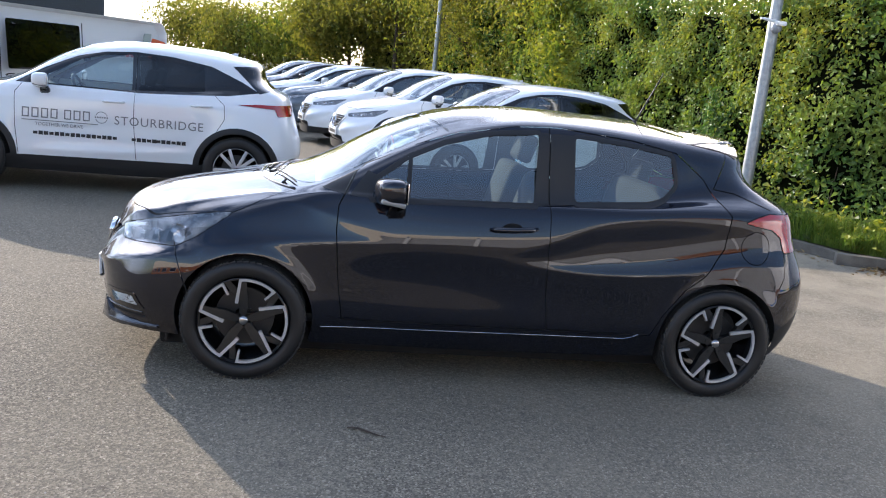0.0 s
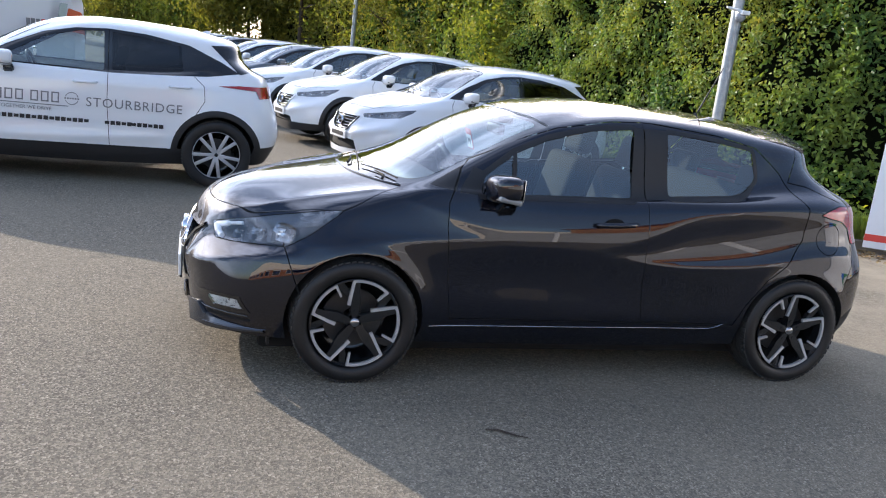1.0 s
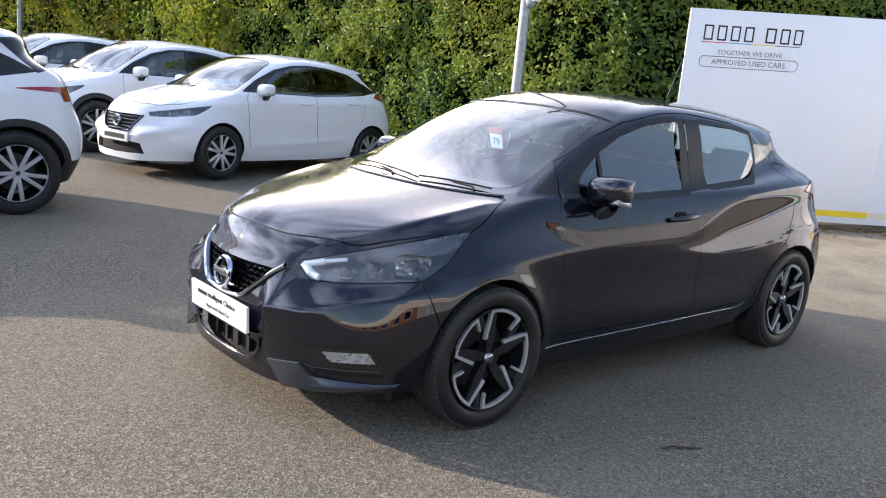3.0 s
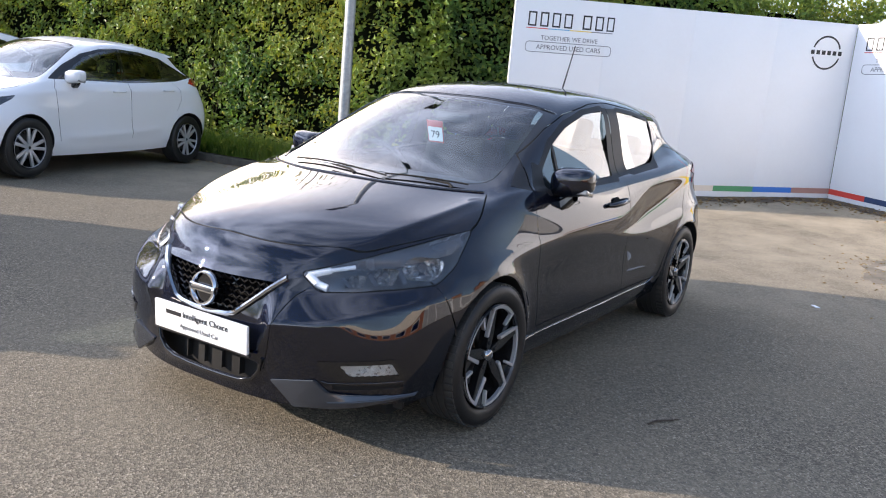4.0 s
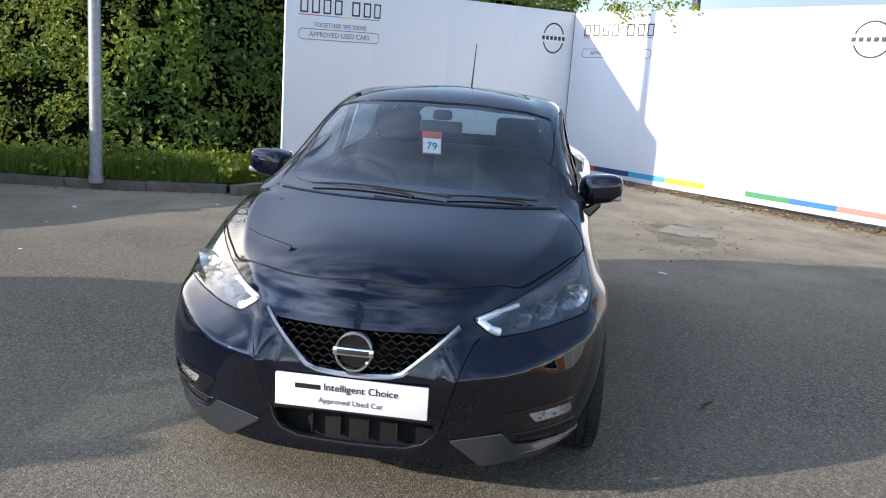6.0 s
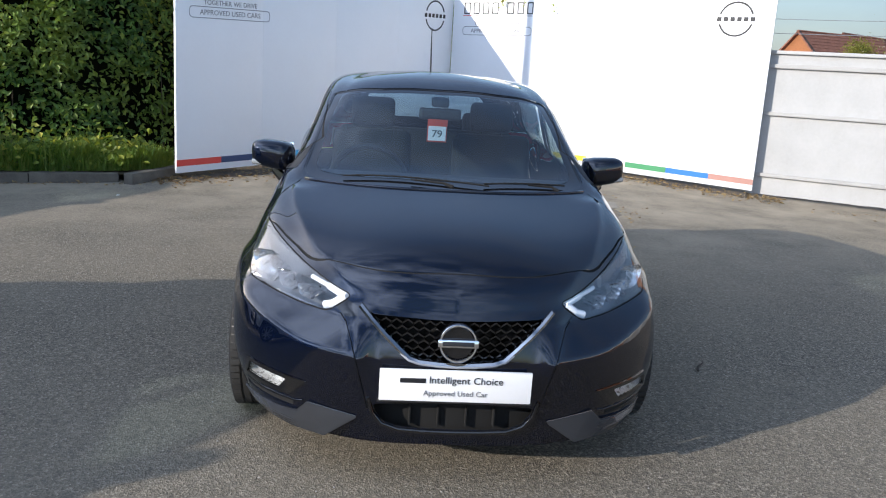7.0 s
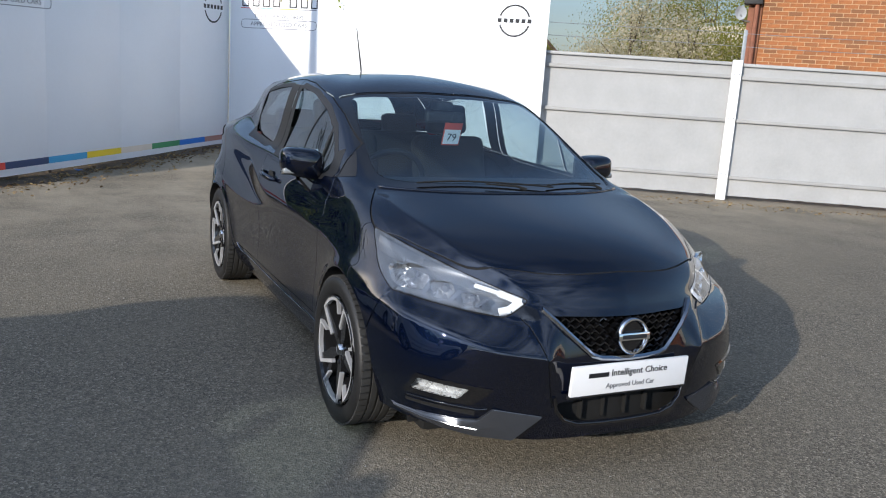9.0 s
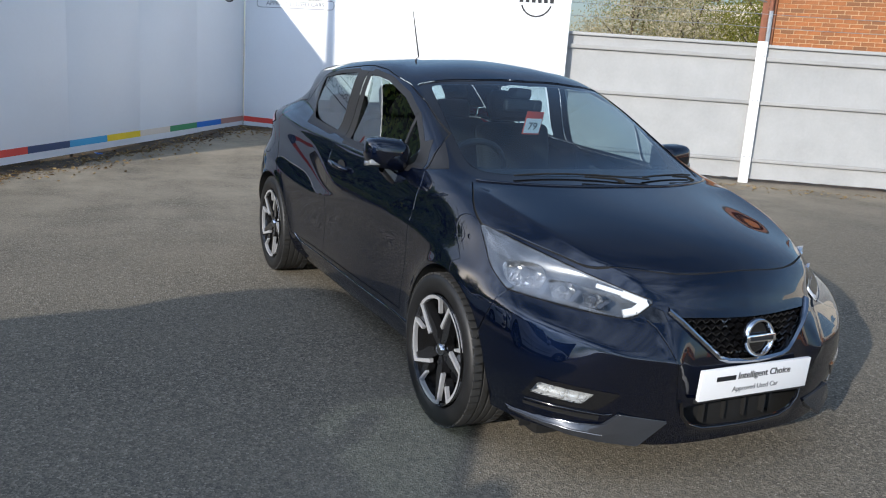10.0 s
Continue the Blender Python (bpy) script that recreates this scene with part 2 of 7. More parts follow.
RUBBER = worn("tyre_rubber", (0.008, 0.008, 0.0085), 0.5, amount=0.35, scale=9, fine=150)
TREAD = worn("dusty_tread", (0.030, 0.029, 0.027), 0.75, amount=0.4, scale=12, fine=120)
GLASS = glass("window_glass", (0.66, 0.76, 0.76), 0.0, 3.8)
GLASS_SCREEN = glass("windscreen_glass", (0.68, 0.84, 0.92), 0.0, 2.4)
GLASS_DARK = glass("privacy_glass", (0.10, 0.11, 0.13))
LENS = glass("lamp_lens", (0.90, 0.93, 0.95), 0.0, 2.6)
LAMP_WHITE = material("lamp_white", (0.90, 0.92, 0.94), 0.25)
LAMP_SILVER = worn("lamp_silver", (0.80, 0.81, 0.83), 0.20, 0.9, amount=0.35, scale=30, fine=90, relief=0.0)
FOG_SILVER = worn("fog_lamp_silver", (0.78, 0.79, 0.80), 0.28, 0.7, amount=0.3, scale=40, fine=90, relief=0.2)
DISC = worn("brake_steel", (0.045, 0.044, 0.043), 0.5, 0.4, amount=0.3)
LAMP_SHELL = worn("lamp_bucket", (0.17, 0.178, 0.19), 0.24, 0.65, amount=0.4, scale=9)
LAMP_TRIM = worn("lamp_trim", (0.07, 0.076, 0.09), 0.25, 0.3, amount=0.15, scale=9)
PINK_LENS = material("pale_red_lens", (0.55, 0.22, 0.20), 0.12, Coat_Weight=1.0)
REFLECTOR = material("lamp_reflector", (0.82, 0.83, 0.85), 0.10, 1.0)
RED_LENS = material("red_lens", (0.36, 0.012, 0.014), 0.10, Coat_Weight=1.0)
CLEAR_LENS = material("clear_lens", (0.20, 0.21, 0.21), 0.12, Coat_Weight=1.0)
FABRIC = worn("seat_fabric", (0.012, 0.012, 0.013), 0.85, amount=0.3, fine=500, relief=0.2)
DASH = worn("dashboard_plastic", (0.014, 0.0145, 0.016), 0.6, amount=0.2, fine=600)
PRINT_BLACK = material("printed_black", (0.012, 0.013, 0.016), 0.45)
PRINT_GREY = material("printed_grey", (0.16, 0.165, 0.175), 0.45)
PRINT_WHITE = worn("printed_white", (0.80, 0.80, 0.80), 0.35, amount=0.04, relief=0.0)

# ---------------------------------------------------------------- car bodies
from mathutils.bvhtree import BVHTree

# Contour lines of a small hatchback, bottom to top, one half: from the middle of the nose round the
# corner, along the flank and round to the middle of the tail (x, y, z); the nose points to -x.
RING_SILL = [(-2.035, 0, .165), (-2.01, .32, .165), (-1.925, .56, .185), (-1.66, .765, .20), (-1.2625, .80, .20), (-.85, .78, .19), (-.3, .775, .185), (.26, .775, .185), (.8, .785, .20), (1.2625, .80, .22), (1.66, .73, .23), (1.80, .42, .25), (1.82, 0, .25)]
RING_LOW = [(-2.05, 0, .29), (-2.03, .32, .295), (-1.945, .57, .305), (-1.68, .80, .32), (-1.2625, .85, .32), (-.85, .82, .30), (-.3, .818, .30), (.26, .818, .30), (.8, .825, .31), (1.2625, .85, .33), (1.68, .79, .34), (1.86, .46, .36), (1.88, 0, .36)]
RING_BUMPER = [(-2.06, 0, .44), (-2.035, .30, .45), (-1.945, .56, .46), (-1.68, .81, .47), (-1.2625, .865, .48), (-.85, .828, .46), (-.3, .822, .46), (.26, .826, .46), (.8, .842, .47), (1.2625, .87, .49), (1.70, .81, .50), (1.90, .47, .50), (1.92, 0, .50)]
RING_LAMP = [(-2.035, 0, .60), (-2.005, .25, .605), (-1.925, .45, .612), (-1.605, .772, .655), (-1.2625, .85, .665), (-.85, .826, .63), (-.3, .822, .62), (.26, .832, .63), (.8, .852, .65), (1.2625, .872, .68), (1.69, .795, .70), (1.87, .48, .68), (1.89, 0, .68)]
RING_SHOULDER = [(-1.955, 0, .765), (-1.915, .27, .757), (-1.81, .46, .752), (-1.56, .67, .79), (-1.27, .785, .83), (-.85, .808, .80), (-.3, .822, .79), (.26, .828, .82), (.8, .845, .855), (1.25, .852, .87), (1.62, .77, .87), (1.80, .47, .86), (1.83, 0, .86)]
RING_BONNET = [(-1.72, 0, .872), (-1.69, .26, .862), (-1.61, .455, .848), (-1.43, .615, .868), (-1.18, .71, .91), (-.88, .752, .935), (-.3, .775, .935), (.26, .78, .955), (.8, .785, .985), (1.22, .768, 1.005), (1.60, .705, 1.00), (1.75, .45, 1.01), (1.785, 0, 1.01)]
RING_BELT = [(-1.14, 0, .985), (-1.13, .27, .981), (-1.09, .46, .972), (-1.035, .59, .968), (-.96, .672, .975), (-.79, .715, .985), (-.3, .725, .978), (.26, .727, .998), (.8, .725, 1.035), (1.18, .70, 1.08), (1.52, .66, 1.09), (1.645, .44, 1.08), (1.685, 0, 1.08)]
RING_WINDOW = [(-.72, 0, 1.190), (-.71, .27, 1.184), (-.68, .45, 1.168), (-.645, .555, 1.155), (-.59, .622, 1.15), (-.44, .655, 1.155), (-.14, .666, 1.16), (.30, .668, 1.17), (.80, .66, 1.19), (1.12, .63, 1.205), (1.38, .57, 1.20), (1.50, .38, 1.19), (1.53, 0, 1.19)]
RING_RAIL = [(-.29, 0, 1.385), (-.28, .24, 1.380), (-.26, .41, 1.362), (-.225, .50, 1.345), (-.165, .55, 1.342), (-.05, .578, 1.352), (.12, .588, 1.365), (.36, .592, 1.37), (.78, .582, 1.355), (1.08, .555, 1.335), (1.33, .50, 1.322), (1.43, .33, 1.335), (1.45, 0, 1.345)]
RING_ROOF = [(-.05, 0, 1.432), (-.04, .19, 1.428), (-.02, .33, 1.415), (.01, .405, 1.405), (.06, .445, 1.402), (.13, .468, 1.407), (.24, .48, 1.413), (.42, .48, 1.415), (.72, .47, 1.405), (.98, .44, 1.387), (1.17, .38, 1.372), (1.25, .25, 1.382), (1.27, 0, 1.388)]
RINGS = [RING_SILL, RING_LOW, RING_BUMPER, RING_LAMP, RING_SHOULDER, RING_BONNET, RING_BELT, RING_WINDOW, RING_RAIL, RING_ROOF]


def loft(rings, across=8, up=8):
    """The smooth half skin through the contour lines: an array of rows bottom to top, columns nose to tail."""
    p = np.array(rings, float)
    n = p.shape[1]
    k = np.linspace(0.14, 1.06, n)
    ridge = np.stack([k, np.zeros(n), 1.452 - 0.045 * np.abs(k - 0.38) ** 1.6], 1)
    flip = np.array([1, -1, 1])
    p = np.concatenate([p, ridge[None], p[-1:] * flip], 0)
    wide = np.concatenate([p[:, 2:0:-1] * flip, p, p[:, -2:-4:-1] * flip], 1)
    step = np.linalg.norm(np.diff(wide[:-2], axis=1), axis=2).mean(0)
    t = np.concatenate([[0], np.cumsum(np.maximum(step, 0.06))])
    cols = np.concatenate([np.linspace(t[i], t[i + 1], across, endpoint=False) for i in range(2, n + 1)] + [[t[n + 1]]])
    p = np.stack([cubic(t, row, cols) for row in wide])
    step = np.linalg.norm(np.diff(p, axis=0), axis=2).mean(1)
    t = np.concatenate([[0], np.cumsum(np.maximum(step, 0.05))])
    m = len(rings)
    rows = np.concatenate([np.linspace(t[i], t[i + 1], up, endpoint=False) for i in range(m)] + [[t[m]]])
    g = cubic(t, p, rows)
    for _ in range(3):  # fairing
        h = g.copy()
        h[1:-1, 1:-1] += 0.22 * (g[:-2, 1:-1] + g[2:, 1:-1] + g[1:-1, :-2] + g[1:-1, 2:] - 4 * g[1:-1, 1:-1])
        g = h
    g[:, 0, 1] = g[:, -1, 1] = 0
    g[-1, :, 1] = 0
    return g


AXES = {"side": (Vector((1, 0, 0)), Vector((0, 0, 1)), Vector((0, 1, 0))), "front": (Vector((0, 1, 0)), Vector((0, 0, 1)), Vector((1, 0, 0))),
        "top": (Vector((1, 0, 0)), Vector((0, 1, 0)), Vector((0, 0, 1))), "corner": (Vector((.6, .8, 0)), Vector((0, 0, 1)), Vector((.8, -.6, 0)))}


class Shell:
    """The half skin of a car, which can be cut along outlines into regions and then given out as parts of both sides."""

    def __init__(self, grid):
        self.bm = bmesh.new()
        rows, cols = grid.shape[:2]
        vs = [[self.bm.verts.new(grid[i, j]) for j in range(cols)] for i in range(rows)]
        for i in range(rows - 1):
            for j in range(cols - 1):
                self.bm.faces.new((vs[i][j], vs[i + 1][j], vs[i + 1][j + 1], vs[i][j + 1]))
        bmesh.ops.remove_doubles(self.bm, verts=self.bm.verts[:], dist=1e-5)
        self.bm.normal_update()
        if sum(f.normal.y for f in self.bm.faces) < 0:
            bmesh.ops.reverse_faces(self.bm, faces=self.bm.faces[:])
        self.names, self.tag = ["body"], self.bm.faces.layers.int.new("region")
        self.tree = BVHTree.FromBMesh(self.bm)

    def region(self, name, poly, view, where, over=True):
        """Cuts along the outline and gives the faces inside it to the region; over: also those that have one already."""
        A, B, D = AXES[view]
        lo = (min(p[0] for p in poly) - .12, min(p[1] for p in poly) - .12)
        hi = (max(p[0] for p in poly) + .12, max(p[1] for p in poly) + .12)

        def near():
            for f in self.bm.faces:
                c = f.calc_center_median()
                if lo[0] < c.dot(A) < hi[0] and lo[1] < c.dot(B) < hi[1] and where(c, f.normal):
                    yield f, c
        pool = [f for f, c in near()]
        for p, q in zip(poly, poly[1:] + poly[:1]):
            e = A * (q[0] - p[0]) + B * (q[1] - p[1])
            if e.length < 1e-6:
                continue
            a0, a1, b0, b1 = min(p[0], q[0]) - 1e-4, max(p[0], q[0]) + 1e-4, min(p[1], q[1]) - 1e-4, max(p[1], q[1]) + 1e-4
            hit = []
            for f in pool:
                us, vs = [v.co.dot(A) for v in f.verts], [v.co.dot(B) for v in f.verts]
                if max(us) > a0 and min(us) < a1 and max(vs) > b0 and min(vs) < b1:
                    hit.append(f)
            if not hit:
                continue
            geom = list({x for f in hit for x in (*f.edges, *f.verts)}) + hit
            known = set(hit)
            res = bmesh.ops.bisect_plane(self.bm, geom=geom, dist=1e-6, plane_co=A * p[0] + B * p[1], plane_no=e.cross(D).normalized())
            pool = [f for f in pool if f.is_valid] + [g for g in res["geom"] if isinstance(g, bmesh.types.BMFace) and g not in known]
            pool = list(dict.fromkeys(pool))
        if name not in self.names:
            self.names.append(name)
        k = self.names.index(name)
        for f, c in near():
            if inside(poly, (c.dot(A), c.dot(B))) and (over or f[self.tag] == 0):
                f[self.tag] = k

    def seam(self, line, width, view, where, name="gap"):
        """A narrow strip along a line: the joint between two panels."""
        for p, q in zip(line, line[1:]):
            d = (Vector(q) - Vector(p)).normalized()
            s = Vector((-d.y, d.x)) * width / 2
            p2, q2 = Vector(p) - d * width * .4, Vector(q) + d * width * .4
            self.region(name, [tuple(p2 + s), tuple(q2 + s), tuple(q2 - s), tuple(p2 - s)], view, where)

    def finish(self):
        self.bm.normal_update()
        self.bm.verts.index_update()

    def give(self, name, material, parent, side="both", offset=0.0, label="", region=None, rim=0.0):
        """One region as a part: of the left (-y), the right (+y) or both sides; rim: depth of a turned-in edge."""
        k = self.names.index(region or name)
        faces = [f for f in self.bm.faces if f[self.tag] == k]
        if not faces:
            return None
        verts, norms, polys = [], [], []
        for s in ((1, -1) if side == "both" else ((1,) if side == "right" else (-1,))):
            ids = {}
            for f in faces:
                loop = []
                for v in f.verts:
                    if v not in ids:
                        ids[v] = len(verts)
                        c, n = v.co + v.normal * offset, v.normal
                        if side == "both" and abs(c.y) < 2e-4:
                            n = Vector((n.x, 0, n.z)).normalized()
                        verts.append((c.x, c.y * s, c.z))
                        norms.append((n.x, n.y * s, n.z))
                    loop.append(ids[v])
                polys.append(loop if s == 1 else loop[::-1])
            if rim:
                for f in faces:
                    for l in f.loops:
                        if sum(g[self.tag] == k for g in l.edge.link_faces) == 1 and not (abs(l.vert.co.y) < 2e-4 and abs(l.link_loop_next.vert.co.y) < 2e-4):
                            a, b = l.vert, l.link_loop_next.vert
                            base_i = len(verts)
                            for v, d in ((a, 0), (b, 0), (b, rim), (a, rim)):
                                c = v.co + v.normal * (offset - d)
                                verts.append((c.x, c.y * s, c.z))
                                norms.append((v.normal.x, v.normal.y * s, v.normal.z))
                            q = [base_i + 3, base_i + 2, base_i + 1, base_i]
                            polys.append(q if s == 1 else q[::-1])
        me = bpy.data.meshes.new(name)
        me.from_pydata(verts, [], polys)
        me.materials.append(material)
        me.shade_smooth()
        me.normals_split_custom_set_from_vertices(norms)
        ob = new(name, me)
        ob.parent = parent
        return tagged(ob, label)

    def flank(self, x, z):
        """How far out the skin lies at (x, z)."""
        hit = self.tree.ray_cast(Vector((x, 2, z)), Vector((0, -1, 0)))
        return hit[0].y if hit[0] else 0.8

    def nose(self, y, z):
        hit = self.tree.ray_cast(Vector((-3.5, abs(y) + 1e-4, z)), Vector((1, 0, 0)))
        return hit[0].x if hit[0] else -2.0

    def top(self, x, y):
        hit = self.tree.ray_cast(Vector((x, abs(y) + 1e-4, 3)), Vector((0, 0, -1)))
        return hit[0].z if hit[0] else 1.0


def sided(c, n):
    return c.y > 0.25 and n.y > 0.22


def circle(x, z, r, n=40):
    return [(x + r * math.cos(2 * math.pi * k / n), z + r * math.sin(2 * math.pi * k / n)) for k in range(n)]


def shaped(grid, sx, sy, sz, hub, arch, crease=()):
    """The skin scaled to a car's size, with flared arches and creases: each crease is (line of (x, z), height, width)."""
    g = grid * np.array([sx, sy, sz])
    x, y, z = g[..., 0], g[..., 1], g[..., 2]
    flank = smooth01(.55 * sy, .68 * sy, y) * smooth01(.24 * sz, .34 * sz, z)
    add = np.zeros_like(y)
    for hx in (-hub[0], hub[0]):
        r = np.hypot(x - hx, z - hub[1])
        add += .016 * np.exp(-((r - arch) / .055) ** 2) * flank
    for line, high, wide in crease:
        xs, zs = np.array([p[0] for p in line]), np.array([p[1] for p in line])
        c = cubic(xs, zs, np.clip(x, xs[0], xs[-1]).ravel()).reshape(x.shape)
        d = z - c
        fade = smooth01(xs[0], xs[0] + .25, x) * (1 - smooth01(xs[-1] - .3, xs[-1], x))
        add += fade * flank * high * (np.exp(-np.abs(d) / wide) - .35 * np.exp(-((d + 2.6 * wide) / (1.8 * wide)) ** 2))
    g[..., 1] = y + add * (y > 0.01)
    # raised edge along each side of the bonnet
    u = x / sx
    d = y / sy - (.46 + .145 * (u + 1.75))
    on = smooth01(-1.86, -1.62, u) * (1 - smooth01(-1.16, -1.04, u)) * (z > .72 * sz)
    g[..., 2] += on * (.013 * np.exp(-np.abs(d) / .035) - .010 * np.exp(-((d + .10) / .07) ** 2))
    # ledge under the headlights, running from the arch to the middle panel of the nose
    p = (.6 * x / sx + .8 * y / sy)
    c = .455 + (.600 - .455) * smooth01(-1.02, -.25, p)
    d = z / sz - c
    on = smooth01(-1.02, -.90, p) * (1 - smooth01(-.42, -.24, p)) * (x < -1.1)
    push = on * (.042 * np.exp(-(np.maximum(d, 0) / .055) ** 1.3) * np.exp(-(np.minimum(d, 0) / .06) ** 2) - .010 * np.exp(-((d - .13) / .05) ** 2))
    g[..., 0] -= .8 * push
    g[..., 1] += .6 * push
    return g


def road_wheel(name, at, R, rim, width, style, parent, out=-1, spin=0.0, steer=0.0):
    """A tyre with tread and a cast rim. out: which way the face looks along y."""
    hub = new(name)
    hub.parent = parent
    hub.matrix_local = pose(*at, 0, 0, (180 if out > 0 else 0) + steer)
    h = width / 2
    near_side = [(rim + .004, -h + .016), (rim + .012, -h + .006), (rim + .03, -h + .001), (R - .036, -h - .002), (R - .017, -h + .003), (R - .007, -h + .012), (R - .003, -h + .024), (R - .003, -h + .046)]
    prof = near_side + [(r, -y) for r, y in near_side[::-1]]
    part("tyre", bm_lathe(prof, 64), RUBBER, hub, "", 50)
    tread = bmesh.new()
    for yy in (-h + .029, h - .029):
        for k in range(60):
            t = Matrix.Rotation(-2 * math.pi * k / 60, 4, "Y") @ Matrix.Translation((R - .0030, yy, 0)) @ Matrix.Rotation(math.copysign(.10, yy), 4, "Y")
            bm_box((.008, .036, R * .078), turn=t, bm=tread)
    for y0, y1 in ((-.047, -.020), (-.012, .012), (.020, .047)):
        bm_lathe([(R - .004, y0), (R, y0 + .002), (R, y1 - .002), (R - .004, y1)], 64, tread)
    part("tread", tread, TREAD, hub, "dusty grey tyre tread", None)
    barrel = [(rim, -h + .012), (rim - .012, -h + .012), (rim - .02, -h + .05), (rim - .03, h - .02), (rim - .05, h - .01), (.0, h - .02)]
    part("rim", bm_lathe(barrel, 56), ALLOY_DARK, hub, "", 40)
    face = -h + .008
    part("brake_disc", bm_lathe([(.05, .0), (rim * .66, .0), (rim * .66, .02), (.05, .02)], 40), DISC, hub, "dark grey steel brake disc", 40)
    for k in range(5):
        spokes, bright = bmesh.new(), bmesh.new()
        a0 = spin + 72 * k
        if style == "blade":
            def pt(r, a, y):
                a = radians(90 - a - a0)
                return (r * rim * math.cos(a), y, r * rim * math.sin(a))

            def slab(bm, loop, y0, y1):
                own = bmesh.new()
                f = [own.verts.new(pt(r, a, y0 + (1 - r) * .022)) for r, a in loop]
                b = [own.verts.new(pt(r, a, y1 + (1 - r) * .022)) for r, a in loop]
                own.faces.new(f)
                own.faces.new(b[::-1])
                for i in range(len(loop)):
                    j = (i + 1) % len(loop)
                    own.faces.new((f[i], b[i], b[j], f[j]))
                bmesh.ops.recalc_face_normals(own, faces=own.faces[:])
                merge(bm, own)
            slab(spokes, [(.12, -30), (.2, -26), (.42, -16), (.7, -10), (.985, -8), (.985, 2), (.7, 4), (.45, 12), (.2, 20), (.12, 20)], face, face + .035)
            slab(spokes, [(.2, -12), (.2, 40), (.48, 62), (.75, 46), (.97, 44), (.97, 52), (.75, 58), (.42, 76), (.2, 60)], face + .012, face + .045)
            line = [(.43, -23), (.945, -6)] + [(.95, -6 + 48 * i / 8) for i in range(1, 8)] + [(.945, 42), (.68, 41)]
            flat = [Vector((r * math.sin(radians(a)), r * math.cos(radians(a)))) for r, a in line]
            edges = []
            for i, q in enumerate(flat):
                e = (q - flat[max(0, i - 1)]).normalized() if i else (flat[1] - q).normalized()
                f2 = (flat[min(len(flat) - 1, i + 1)] - q).normalized() if i < len(flat) - 1 else e
                nn = Vector((-e.y, e.x)) + Vector((-f2.y, f2.x))
                nn = nn / max(.5, nn.length_squared / 2)
                wd = .036 if i < 1 else (.029 if i < len(flat) - 1 else .022)
                edges.append((q + nn * wd, q - nn * wd))
            polar = lambda q: (q.length, math.degrees(math.atan2(q.x, q.y)))
            for (a, b), (c, dd) in zip(edges, edges[1:]):
                slab(bright, [polar(a), polar(c), polar(dd), polar(b)], face - .006, face + .010)
        else:
            for sgn in ((0,) if style == "five" else (-1, 1)):
                t = Matrix.Rotation(radians(a0 + sgn * 13), 4, "Y") @ Matrix.Translation((0, face + .015, rim * .53))
                bm_box((.050 if style == "five" else .034, .026, rim * .9), turn=t, bm=bright, bevel=.006)
        if style == "blade":
            part("spoke", spokes, ALLOY_DARK, hub, "gloss black wheel spoke", 30)
        else:
            spokes.free()
        part("spoke_face", bright, ALLOY, hub, "bright machined face of the alloy spoke", 30)
    if style != "blade":
        part("hub_plate", bm_lathe([(.0, face + .03), (rim * .3, face + .03), (rim * .3, face + .05)], 24), ALLOY_DARK, hub, "", 40)
    part("lip", bm_lathe([(rim * 1.0, face - .006), (rim * .99, face - .008), (rim * .972, face + .004)], 56), ALLOY_DARK if style == "blade" else ALLOY, hub, "", 60)
    part("centre_cap", bm_lathe([(.0, face + .006), (.017, face + .006), (.023, face + .011), (.027, face + .03)], 24), CHROME_DARK if style == "blade" else ALLOY_DARK, hub, "round chrome wheel centre cap", 50)
    for k in range(5 if style == "blade" else 0):
        a = radians(72 * k + spin + 20)
        part("wheel_bolt", bm_lathe([(.0, face + .012), (.009, face + .012), (.010, face + .03)], 6), ALLOY_DARK, hub).location = (.055 * math.cos(a), 0, .055 * math.sin(a))
    return hub


def cushion(size, at, turn=None, bm=None):
    return bm_box(size, at, min(size) * .42, turn, bm, 4)


def seat(parent, x, y, z, fabric, name="seat"):
    lean = Matrix.Rotation(radians(16), 4, "Y")
    s = part(name, cushion((.50, .48, .17), (x, y, z)), fabric, parent, "", 180)
    part("backrest", cushion((.15, .47, .62), (x + .27, y, z + .33), lean), fabric, s, "", 180)
    part("headrest", cushion((.10, .26, .18), (x + .39, y, z + .73), lean), fabric, s, "", 180)
    for k in (-.06, .06):
        part("headrest_post", bm_tube([(x + .35, y + k, z + .58), (x + .37, y + k, z + .66)], .007, 6), CHROME, s)
    return s


